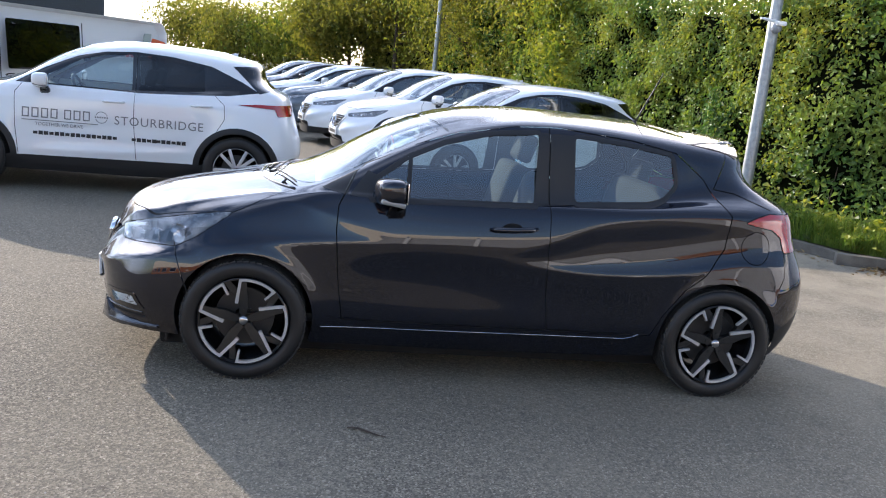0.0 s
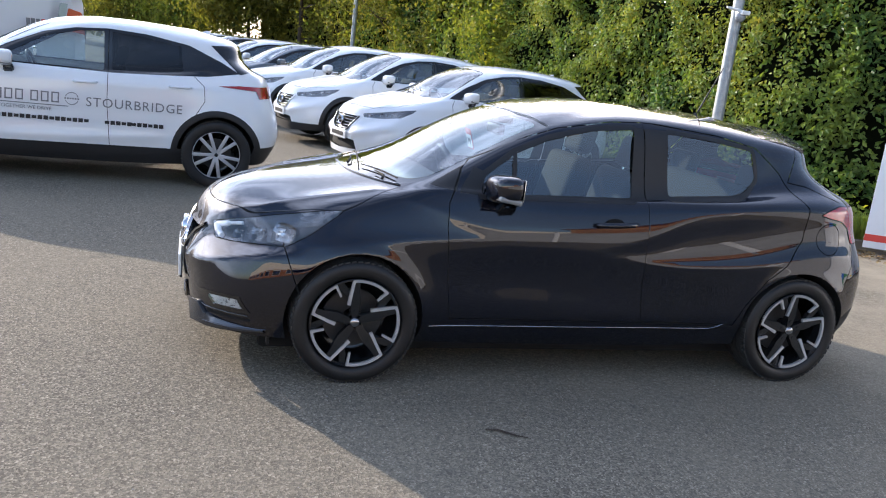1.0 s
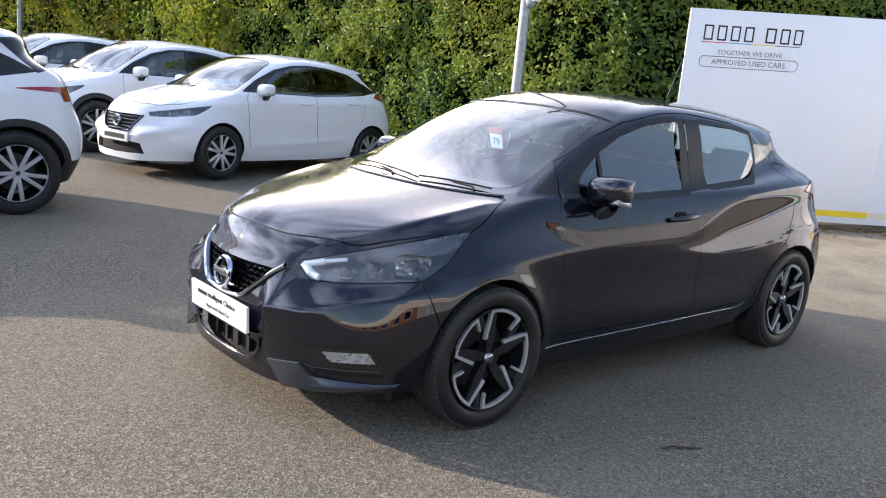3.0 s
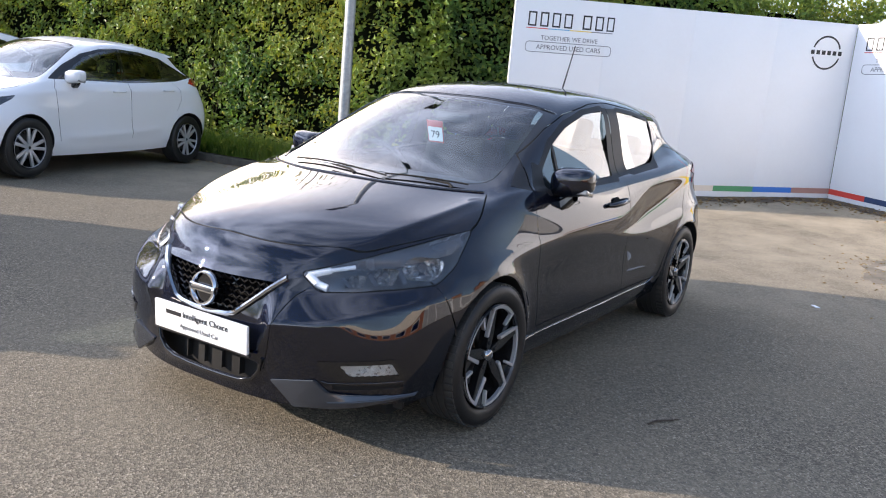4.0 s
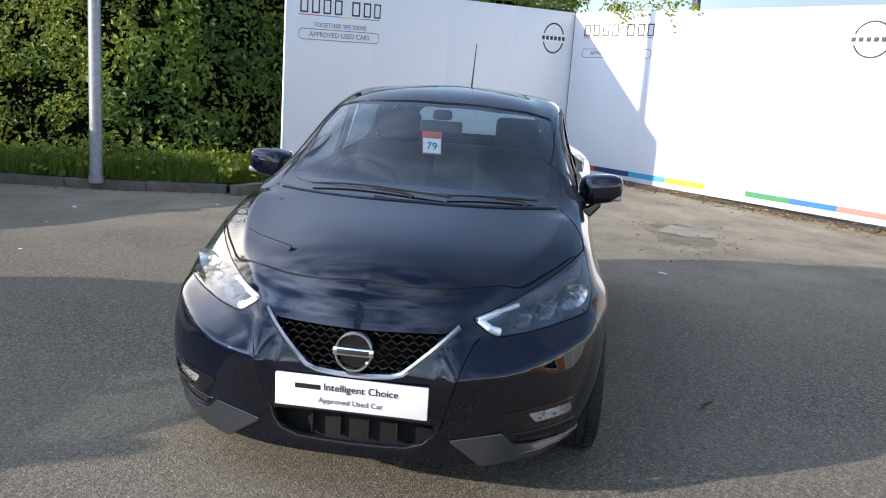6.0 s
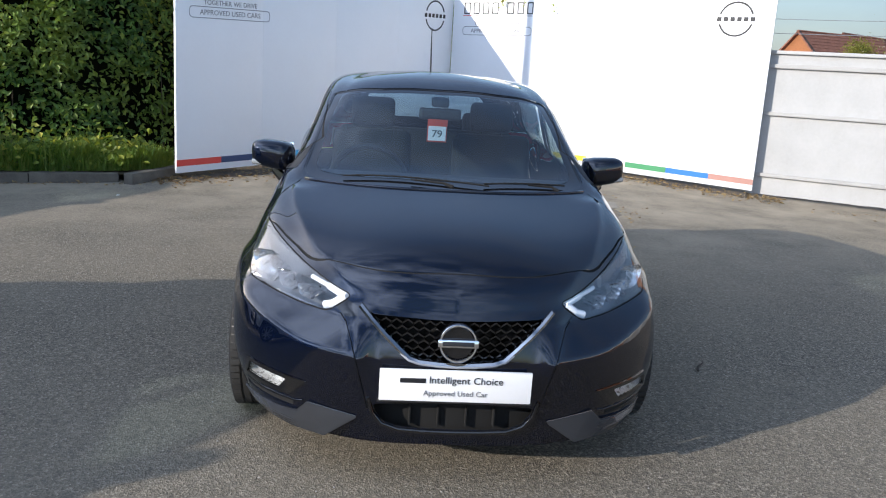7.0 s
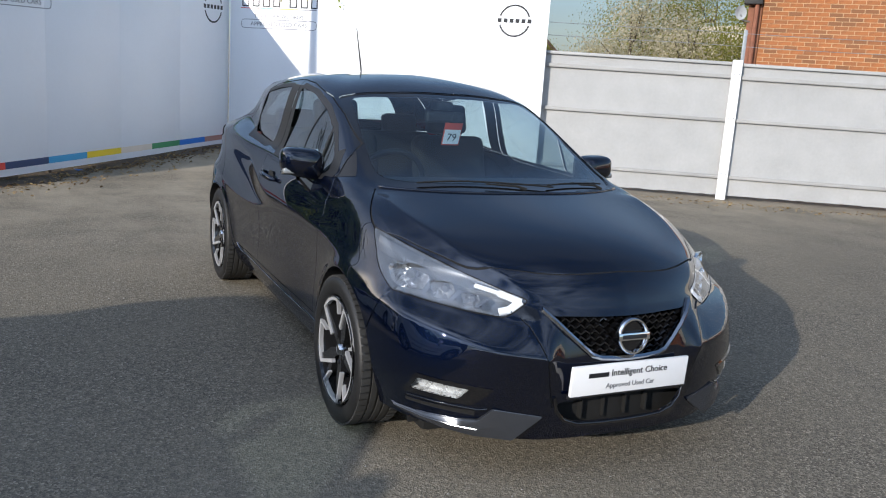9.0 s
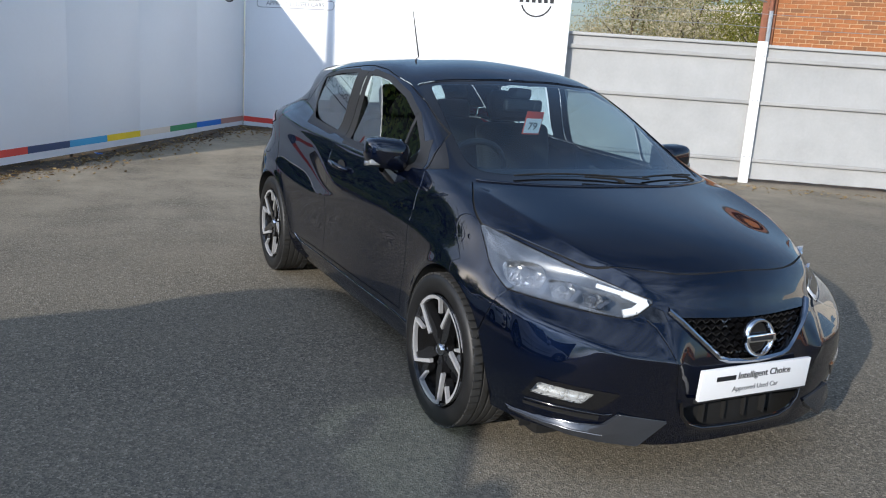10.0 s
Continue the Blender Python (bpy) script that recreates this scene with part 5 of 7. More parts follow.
def leaf_cloud(name, places, normals, sizes, material, parent=None, seed=1, droop=.35, slim=.54):
    """Many separate leaves: each a folded blade of four faces that looks roughly along its normal."""
    rng = np.random.default_rng(seed)
    n = len(places)
    nrm = normals + rng.normal(0, .55, (n, 3))
    nrm /= np.linalg.norm(nrm, axis=1, keepdims=True)
    tip = rng.normal(0, 1, (n, 3)) - np.array([0, 0, droop])
    tip -= nrm * (tip * nrm).sum(1, keepdims=True)
    tip /= np.linalg.norm(tip, axis=1, keepdims=True)
    side = np.cross(nrm, tip)
    s = np.asarray(sizes).reshape(-1, 1)
    w = s * slim * .5
    fold = nrm * w * .45
    v = np.stack([places, places + tip * s * .45 - fold * .5, places + tip * s - fold * .2,
                  places + tip * s * .42 + side * w + fold, places + tip * s * .42 - side * w + fold], 1).reshape(-1, 3)
    k = np.arange(n).reshape(-1, 1) * 5
    f = np.concatenate([k + [0, 3, 1], k + [1, 3, 2], k + [0, 1, 4], k + [1, 2, 4]], 1).reshape(-1, 3)
    me = bpy.data.meshes.new(name)
    me.from_pydata(v.tolist(), [], f.tolist())
    me.materials.append(material)
    ob = new(name, me)
    if parent is not None:
        ob.parent = parent
    return ob


HEDGE_LINE = [(10.6, -.9), (9.7, .35), (8.2, 1.85), (6.55, 3.15), (5.55, 4.1), (5.15, 5.4), (5.05, 7.4), (4.85, 10), (4.6, 14), (4.2, 19), (3.6, 26), (2.7, 36), (1.7, 46)]


def hedge():
    rng = np.random.default_rng(7)
    h = thing("hedge", Matrix(), "dense tall evergreen hedge of laurel and yellow-green leaves behind the kerb", "hedge")
    line = along(HEDGE_LINE, .25)
    pos = np.array([p for p, d in line])
    way = np.array([d for p, d in line])
    dist = np.arange(len(line)) * .25
    back = np.stack([way[:, 1], -way[:, 0]], 1)
    for _ in range(3):
        back[1:-1] = (back[:-2] + back[1:-1] * 2 + back[2:]) / 4
    top = 3.05 + .35 * smooth01(2, 5, dist) * (1 - smooth01(7, 9, dist)) + .30 * smooth01(11, 15, dist) + 1.6 * smooth01(20, 34, dist)

    def bulge(s, z):
        return .34 * noise.noise(Vector((s * .55, z * .8, 3))) + .26 * noise.noise(Vector((s * 1.7, z * 2.1, 9)))

    # sheet behind the leaves, coloured as the shade that shows in the gaps
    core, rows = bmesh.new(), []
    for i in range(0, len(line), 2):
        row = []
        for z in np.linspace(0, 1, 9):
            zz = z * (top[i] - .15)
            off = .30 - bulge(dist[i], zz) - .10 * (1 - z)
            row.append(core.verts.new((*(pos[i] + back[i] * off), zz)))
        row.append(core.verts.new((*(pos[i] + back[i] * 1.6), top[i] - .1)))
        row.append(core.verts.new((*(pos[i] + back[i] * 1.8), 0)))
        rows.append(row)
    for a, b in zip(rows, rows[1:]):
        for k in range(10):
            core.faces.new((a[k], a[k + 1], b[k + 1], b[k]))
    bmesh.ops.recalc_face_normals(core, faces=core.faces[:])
    part("hedge_core", core, HEDGE_CORE, h, "near-black sheet painted as the shade inside the hedge", 180)

    def sprinkle(name, lo, hi, count, size, material, pick, seed):
        r = np.random.default_rng(seed)
        s = r.uniform(lo, hi, count * 4)
        i = np.clip((s / .25).astype(int), 0, len(line) - 1)
        frac = r.uniform(0, 1, len(s)) ** .85
        z = .12 + frac * (top[i] + .12 + r.normal(0, .10, len(s)))
        keep = np.array([pick(a, b) for a, b in zip(s, z)]) > r.uniform(0, 1, len(s))
        s, i, z = s[keep][:count], i[keep][:count], z[keep][:count]
        b = np.array([bulge(a, c) for a, c in zip(s, z)])
        off = .16 - b + r.normal(0, .085, len(s)) - .05 * (1 - np.clip(z / 2, 0, 1))
        roof = r.uniform(0, 1, len(s)) < .14
        off = np.where(roof, r.uniform(0, 1.3, len(s)), off)
        z = np.where(roof, top[i] + r.normal(.02, .10, len(s)), z)
        j = (s % .25)[:, None]
        p = np.concatenate([pos[i] + way[i] * j + back[i] * off[:, None], z[:, None]], 1)
        nrm = np.concatenate([-back[i], np.full((len(s), 1), .45)], 1)
        sz = size * r.uniform(.6, 1.35, len(s))
        ob = leaf_cloud(name, p, nrm, sz, material, h, seed + 50)
        return tagged(ob, kind="stuff")
    yellow = lambda s, z: float(np.clip(.35 + 1.3 * noise.noise(Vector((s * .5 + 4, z * .5, 2))) + .12 * (z - 1.4), 0, 1))
    laurel = lambda s, z: 1 - .75 * yellow(s, z)
    gaps = lambda s, z: float(np.clip(.80 + 1.4 * noise.noise(Vector((s * 1.9, z * 2.3, 31))) + .9 * noise.noise(Vector((s * 4.5, z * 5.0, 12))), .16, 1))
    bare = lambda z: .30 + .70 * min(1, z / .9)
    sprinkle("laurel_leaves", 0, 17, 42000, .088, LAUREL, lambda s, z: laurel(s, z) * bare(z) * gaps(s, z), 3)
    sprinkle("small_leaves", 0, 17, 30000, .058, PRIVET, lambda s, z: yellow(s, z) * bare(z) * gaps(s, z), 4)
    sprinkle("laurel_leaves", 17, 30, 12000, .13, LAUREL, laurel, 5)
    sprinkle("small_leaves", 17, 30, 17000, .11, PRIVET, yellow, 6)
    sprinkle("far_leaves", 30, 56, 16000, .19, FAR_LEAF, lambda s, z: 1.0, 8)
    # bare stems low in the hedge
    stems = bmesh.new()
    for k in range(16):
        s = rng.uniform(2, 17)
        i = int(s / .25)
        a = pos[i] + back[i] * rng.uniform(.02, .3)
        b = a + way[i] * rng.normal(0, .25) + back[i] * rng.normal(-.02, .1)
        bm_tube([(*a, .1), (*((a + b) / 2), .7), (*b, 1.4)], [.011, .008, .005], 5, stems)
    tagged(part("stem_tangle", stems, BARK, h, "bare brown stems", 60), kind="stuff")
    return h


hedge()


def grass():
    rng = np.random.default_rng(11)
    v, f = [], []
    line = along(KERB_LINE, .05)
    pts = []
    for k in range(24000):
        p, d = line[int(rng.beta(1.0, 2.2) * min(len(line) - 1, 260))]
        n = Vector((d.y, -d.x))
        w = .13 + abs(rng.normal(0, .42))
        pts.append(p + n * w + d * rng.uniform(-.03, .03))
    for p in pts:
        h = rng.uniform(.08, .30) * (1 + .8 * noise.noise(Vector((p.x * 2.2, p.y * 2.2, 5))))
        a, b = rng.uniform(0, 6.28), rng.uniform(.1, .8)
        s, t = Vector((math.cos(a), math.sin(a), 0)), Vector((-math.sin(a), math.cos(a), 0))
        z = rise(p.x, p.y) + .11
        o = Vector((p.x, p.y, z))
        w = rng.uniform(.004, .010)
        k = len(v)
        v += [o - s * w, o + s * w, o + t * h * b * .4 + Vector((0, 0, h * .6)) + s * w * .7, o + t * h * b * .4 + Vector((0, 0, h * .6)) - s * w * .7, o + t * h * b + Vector((0, 0, h))]
        f += [(k, k + 1, k + 2, k + 3), (k + 3, k + 2, k + 4)]
    me = bpy.data.meshes.new("grass")
    me.from_pydata([tuple(x) for x in v], [], f)
    me.materials.append(GRASS)
    tagged(new("grass", me), "bright green rough grass on the verge", "grass", kind="stuff")
    # broad weeds at the foot of the hedge
    pl, nr, sz = [], [], []
    for k in range(330):
        s = rng.uniform(.2, 6.5) if k % 4 else rng.uniform(1.6, 3.2)
        p, d = line[int(s / .05)]
        n = Vector((d.y, -d.x))
        c = p + n * rng.uniform(.16, 1.0)
        big = rng.uniform(.05, .12)
        for j in range(rng.integers(5, 14)):
            pl.append((c.x + rng.normal(0, .09), c.y + rng.normal(0, .09), rise(c.x, c.y) + .12 + abs(rng.normal(0, .17))))
            nr.append((-d.y * .5, d.x * .5, .9))
            sz.append(big)
    w = leaf_cloud("weeds", np.array(pl), np.array(nr), sz, PRIVET, None, 23, slim=.7)
    tagged(w, "broad-leaved weeds at the foot of the hedge", "weeds", kind="stuff")


grass()


def litter():
    """Fallen leaves and grit along the boards and the kerb."""
    rng = np.random.default_rng(17)
    pl = []
    for a, L in ((BOARD_1, 4.9), (BOARD_2, 4.8)):
        d = Vector((math.cos(radians(a)), math.sin(radians(a))))
        n = Vector((-d.y, d.x)) * (1 if a == BOARD_1 else -1)
        for k in range(1700):
            p = CORNER + d * rng.uniform(.0, L + .4) + n * (abs(rng.normal(0, .32)) - .10)
            pl.append((p.x, p.y, rise(p.x, p.y) + .006 + rng.uniform(0, .02)))
    d = Vector((math.cos(radians(238)), math.sin(radians(238))))
    for k in range(500):
        p = Vector((5.9, -4.6)) + d * rng.uniform(0, 7) + Vector((-.85, .53)) * abs(rng.normal(.05, .35))
        pl.append((p.x, p.y, .008))
    for p, dd in along(KERB_LINE, .03)[:260]:
        q = p - Vector((dd.y, -dd.x)) * abs(rng.normal(0, .12))
        pl.append((q.x, q.y, rise(q.x, q.y) + .006))
    pl = np.array(pl)
    dry = leaf_material("dry_leaves", [(0, (.10, .055, .025)), (.5, (.20, .12, .05)), (1, (.36, .26, .12))], .8, .1)
    ob = leaf_cloud("fallen_leaves", pl, np.tile([0, 0, 2.2], (len(pl), 1)), rng.uniform(.02, .065, len(pl)), dry, None, 31, slim=.6)
    tagged(ob, "dry brown fallen leaves along the boards and fence", "leaves", kind="stuff")
    for a, L in ((BOARD_1, 4.9), (BOARD_2, 4.8)):
        d = Vector((math.cos(radians(a)), math.sin(radians(a))))
        n = Vector((-d.y, d.x)) * (1 if a == BOARD_1 else -1)
        strip, rows = bmesh.new(), []
        for k in range(int(L / .06)):
            u = .06 * k
            wide4 = .26 + .22 * noise.noise(Vector((u * 2.1, a, 0))) + .10 * noise.noise(Vector((u * 9, a, 4)))
            row = []
            for w, h in ((-.30, .012), (-.02, .030), (wide4 * .5, .020), (wide4, .004)):
                q = CORNER + d * u + n * w
                row.append(strip.verts.new((q.x, q.y, rise(q.x, q.y) + h + .006 * noise.noise(Vector((q.x * 9, q.y * 9, 2))))))
            rows.append(row)
        for r0, r1 in zip(rows, rows[1:]):
            for k in range(3):
                strip.faces.new((r0[k], r0[k + 1], r1[k + 1], r1[k]))
        bmesh.ops.recalc_face_normals(strip, faces=strip.faces[:])
        tagged(part("dirt_strip", strip, SOIL, None, "ragged strip of brown soil at the foot of the board", 180), "", "soil", "", "structure")
    # pale grit and pebbles on the asphalt
    v, f = [], []
    for k in range(2600):
        x, y = rng.uniform(-6, 9), rng.uniform(-8, 8)
        s, z = rng.uniform(.002, .006), rise(x, y)
        a = rng.uniform(0, 3)
        b = len(v)
        for j in range(4):
            v.append((x + s * math.cos(a + j * 1.57) * rng.uniform(.6, 1.2), y + s * math.sin(a + j * 1.57) * rng.uniform(.6, 1.2), z))
        v.append((x, y, z + s * .9))
        f += [(b + j, b + (j + 1) % 4, b + 4) for j in range(4)]
    me = bpy.data.meshes.new("grit")
    me.from_pydata(v, [], f)
    me.materials.append(worn("pale_grit", (.30, .28, .25), .9, amount=.4))
    tagged(new("grit", me), "small pale stones scattered on the asphalt", "grit", kind="stuff")
    paper = worn("litter_paper", (.75, .76, .78), .6, amount=.1)
    for x, y, s, c in ((3.05, 4.15, .11, paper), (2.45, -1.58, .09, paper), (3.9, 3.0, .03, paper), (2.2, 3.9, .03, paper), (1.1, 3.4, .03, paper)):
        o = part("paper_scrap", bm_box((s, s * .35, .006), (0, 0, 0), .002), c, None)
        o.matrix_world = pose(x, y, rise(x, y) + .004, 0, 3, random.uniform(0, 180))
        tagged(o, "small scrap of white paper on the asphalt", "litter", "paper scraps")
    bl = part("crushed_can", bm_box((.15, .07, .03), (0, 0, 0), .012), material("blue_plastic", (.04, .14, .42), .4), None)
    bl.matrix_world = pose(6.35, 1.55, rise(6.35, 1.55) + .015, 0, 0, 25)
    tagged(bl, "flattened bright blue plastic wrapper by the board", "litter")
    tw = part("twig", bm_tube([(-.74, -1.40, .006), (-.69, -1.42, .012), (-.62, -1.47, .008), (-.57, -1.49, .005)], [.004, .005, .004, .002], 5), BARK, None)
    tagged(tw, "thin dry twig lying on the asphalt", "twig")
    rng = np.random.default_rng(23)
    blob, spread = bmesh.new(), []
    for k in range(64):
        a = 2 * math.pi * k / 64
        r = 1 + .35 * noise.noise(Vector((2 * math.cos(a), 2 * math.sin(a), 7))) + .22 * noise.noise(Vector((7 * math.cos(a), 7 * math.sin(a), 3)))
        x, y = 4.50 + .62 * r * math.cos(a), -2.02 + .36 * r * math.sin(a)
        spread.append(blob.verts.new((x, y, rise(x, y) + .003)))
    mid = blob.verts.new((4.52, -2.02, rise(4.52, -2.02) + .004))
    for k in range(64):
        blob.faces.new((spread[k], spread[(k + 1) % 64], mid))
    tagged(part("dirt_patch", blob, worn("damp_dirt", (.185, .155, .115), .95, amount=.5, scale=5, fine=60, relief=.4), None, "thin brown dirt washed over the asphalt", 180), "", "dirt", "", "structure")
    pl = np.array([(x, y, rise(x, y) + .008) for x, y in zip(rng.normal(4.5, .55, 260), rng.normal(-2.0, .36, 260))])
    bits = leaf_cloud("leaf_bits", pl, np.tile([0, 0, 2.2], (260, 1)), rng.uniform(.012, .045, 260), dry, None, 37, slim=.6)
    tagged(bits, "dry leaf bits scattered on the dirt patch", "leaves", kind="stuff")
    patch = bmesh.new()
    ring = [patch.verts.new((x, y, rise(x, y) + .009)) for x, y in ((4.55, -1.75), (5.0, -1.95), (4.85, -2.45), (4.5, -2.4), (4.35, -2.1))]
    patch.faces.new(ring)
    tagged(part("asphalt_patch", patch, worn("patch_asphalt", (.30, .265, .21), .9, amount=.25, fine=120, relief=.3), None, "pale repair patch in the asphalt"), "", "patch", "", "structure")


litter()


# ---------------------------------------------------------------- lamp posts
def lamp_post(at, height, label, camera_box=False, head=True):
    p = thing("lamp_post", pose(*at), label, "lamp post")
    part("post", bm_tube([(0, 0, -.05), (0, 0, 1.0), (0, 0, height)], [.072, .072, .052], 20), GALVANISED, p, "", 60)
    part("base_collar", bm_tube([(0, 0, -.05), (0, 0, .03)], .085, 20), GALVANISED, p, "", 40)
    if camera_box:
        b = part("bracket", bm_box((.11, .20, .05), (0, -.10, 2.42), .012), POST_WHITE, p, "white camera bracket")
        part("band", bm_tube([(0, 0, 2.40), (0, 0, 2.46)], .069, 20), GALVANISED, b, "", 40)
        dome = bmesh.new()
        bmesh.ops.create_uvsphere(dome, u_segments=20, v_segments=12, radius=.065)
        part("camera_dome", dome, material("smoked_dome", (.25, .26, .28), .08, Coat_Weight=1.0), b, "", 180).location = (-.02, -.11, 2.37)
        part("arm", bm_tube([(-.02, -.10, 2.44), (-.16, -.12, 2.455), (-.25, -.14, 2.46)], [.02, .018, .012], 8), POST_WHITE, b, "", 60)
    if head:
        part("arm", bm_tube([(0, 0, height), (0, 0, height + .1), (-.55, -.1, height + .16)], [.04, .035, .03], 10), GALVANISED, p, "", 60)
        part("lantern", bm_box((.55, .24, .10), (-.75, -.14, height + .16), .04, segments=3), DARK_CLAD, p, "", 60)
    return p


lamp_post((4.30, 4.64, .13), 6.2, "galvanised steel lamp post with a white camera on the verge", True)
lamp_post((2.57, 21.6, 0), 7.0, "slim grey lamp post by the hedge among the trees")
flood = thing("flood_light_post", pose(10.87, -2.75, 0, 0, 0, -41), "grey square post with a flood light behind the boards", "lamp post")
part("post", bm_box((.11, .11, 3.40), (0, 0, 1.70), .008), DARK_CLAD, flood)
part("arm", bm_tube([(-.05, 0, 3.36), (.50, 0, 3.42)], [.05, .03], 8), DARK_CLAD, flood, "", 60)
part("lantern", bm_box((.42, .26, .11), (.68, 0, 3.38), .035, segments=3), GALVANISED, flood, "grey flood light head", 60)


# ---------------------------------------------------------------- display boards
STRIPES = [(.68, .06, .045), (.025, .055, .14), (.05, .36, .62), (.88, .62, .02), (.78, .68, .56), (.05, .27, .11), (.02, .17, .58), (.42, .22, .18)]
STRIPE_MATS = [worn("stripe_colour", c, .4, amount=.06, relief=0) for c in STRIPES]
RING = lambda bm, c, r, w, a0, a1, y: [bm_box((r * math.radians(a1 - a0) / 14 * 1.08, .002, w), turn=Matrix.Translation((c[0] + r * math.cos(math.radians(a)), y, c[1] + r * math.sin(math.radians(a)))) @ Matrix.Rotation(math.radians(90 - a) , 4, "Y"), bm=bm) for a in np.linspace(a0, a1, 14)]


def ring_mark(name, parent, c, r, y, m, bar=True):
    """A plain ring broken by a bar: a maker's mark without its letters."""
    b = bmesh.new()
    RING(b, c, r, r * .11, 22, 158, y)
    part(name, b, m, parent)
    b = bmesh.new()
    RING(b, c, r, r * .11, 202, 338, y)
    part(name, b, m, parent)
    if bar:
        n = 6
        for k in range(n):
            x = c[0] + (k - (n - 1) / 2) * r * .40
            part("mark_bar", bm_box((r * .26, .002, r * .26), (x, y, c[1])), m, parent)


def word_bars(parent, x, z, widths, high, y, m, gap=.16):
    """A trader's name as plain upright bars of its size and colour."""
    for w in widths:
        if w > 0:
            b, t = bmesh.new(), w * .13
            for k in (.18, .82):
                bm_box((t, .002, high), (x + w * k, y, z + high / 2), bm=b)
            for k in (t / 2, high - t / 2):
                bm_box((w * .64 - t, .002, t), (x + w * .5, y, z + k), bm=b)
            part("name_bar", b, m, parent)
            x += w * 1.12
        else:
            x -= w


def display_board(start, angle, length, low, high_at, label, front):
    """A tall white board; its own x runs from the corner or to it so that text reads from the front."""
    high = 2.44
    (z0, z1), (t0, t1) = low, high_at
    d = Vector((math.cos(radians(angle)), math.sin(radians(angle))))
    end = start + d * length
    left, right = (end, start) if front == 1 else (start, end)
    zl, zr = (z1, z0) if front == 1 else (z0, z1)
    way = right - left
    b = thing("display_board", pose(left.x, left.y, 0, 0, 0, math.degrees(math.atan2(way.y, way.x))), label, "display board", "display boards")
    tl, tr = (t1, t0) if front == 1 else (t0, t1)

    def put(ob):
        """The foot follows the ground and the top its own line."""
        for v in ob.data.vertices:
            u, h = v.co.x / length, v.co.z / high
            foot, head = zl + (zr - zl) * u, tl + (tr - tl) * u
            v.co.z = foot + v.co.z if h < .1 else head - (high - v.co.z)
        return ob
    for k in range(4):
        put(part("board_sheet", bm_box((length / 4 - .0006, .035, high), (length * (k + .5) / 4, 0, high / 2), .0008), BOARD, b))
    for k, m in enumerate(STRIPE_MATS):
        put(part("colour_block", bm_box((length / 8, .003, .075), (length * (k + .5) / 8, -.0195, .115)), m, b))
    tx, s = .17, 1.235
    word_bars(b, tx, high - .355, [.115 * s] * 4 + [-.09] + [.125 * s, .115 * s, .105 * s], .175, -.019, PRINT_BLACK)
    put_later = [o for o in b.children if o.name.startswith("name_bar")]
    for o in put_later:
        put(o)
    for k in range(4):
        put(part("rule", bm_box((.235 * s, .002, .010), (tx + .1175 * s + .235 * s * k, -.019, high - .378)), [STRIPE_MATS[0], STRIPE_MATS[2], STRIPE_MATS[3], PRINT_GREY][k], b))
    face = lambda x, z: Matrix.Translation((x, -.020, z)) @ Matrix.Rotation(math.radians(90), 4, "X")
    for o in words("slogan", "TOGETHER WE DRIVE", .077, face(tx + .585, high - .515), PRINT_GREY, b):
        put(o)
    for o in words("lettering", "APPROVED USED CARS", .084, face(tx + .585, high - .630), PRINT_GREY, b):
        put(o)
    o = bmesh.new()
    outline = rounded([(tx + .01, high - .665), (tx + 1.165, high - .665), (tx + 1.165, high - .540), (tx + .01, high - .540)], .055, 5)
    bm_tube([(x, -.019, z) for x, z in outline], .004, 4, o, True)
    put(part("outline", o, PRINT_GREY, b))
    before = set(b.children)
    ring_mark("ring_mark", b, (length - (.43 if front == 1 else .49), high - .405), .215, -.019, PRINT_BLACK)
    for o in set(b.children) - before:
        put(o)
    for k in range(1, 4):
        put(part("foot", bm_box((.05, .05, zl + .5), (.12 + (length - .24) * k / 4, .045, -(zl + .5) / 2 + .3), .004), BARK, b, "dark timber foot of the board"))
        put(part("brace", bm_tube([(.12 + (length - .24) * k / 4, .04, 1.6), (.12 + (length - .24) * k / 4, .75, -.25)], .03, 6), BARK, b, "timber brace behind the board"))
    return b


display_board(CORNER, BOARD_1, 4.95, (.26, .10), (2.68, 2.545), "tall white display board with dark lettering and a striped foot, shaded", 1)
display_board(CORNER + Vector((-.02, -.03)), BOARD_2, 4.75, (.26, .11), (2.68, 2.76), "tall white display board with dark lettering and a striped foot, sunlit", 0)


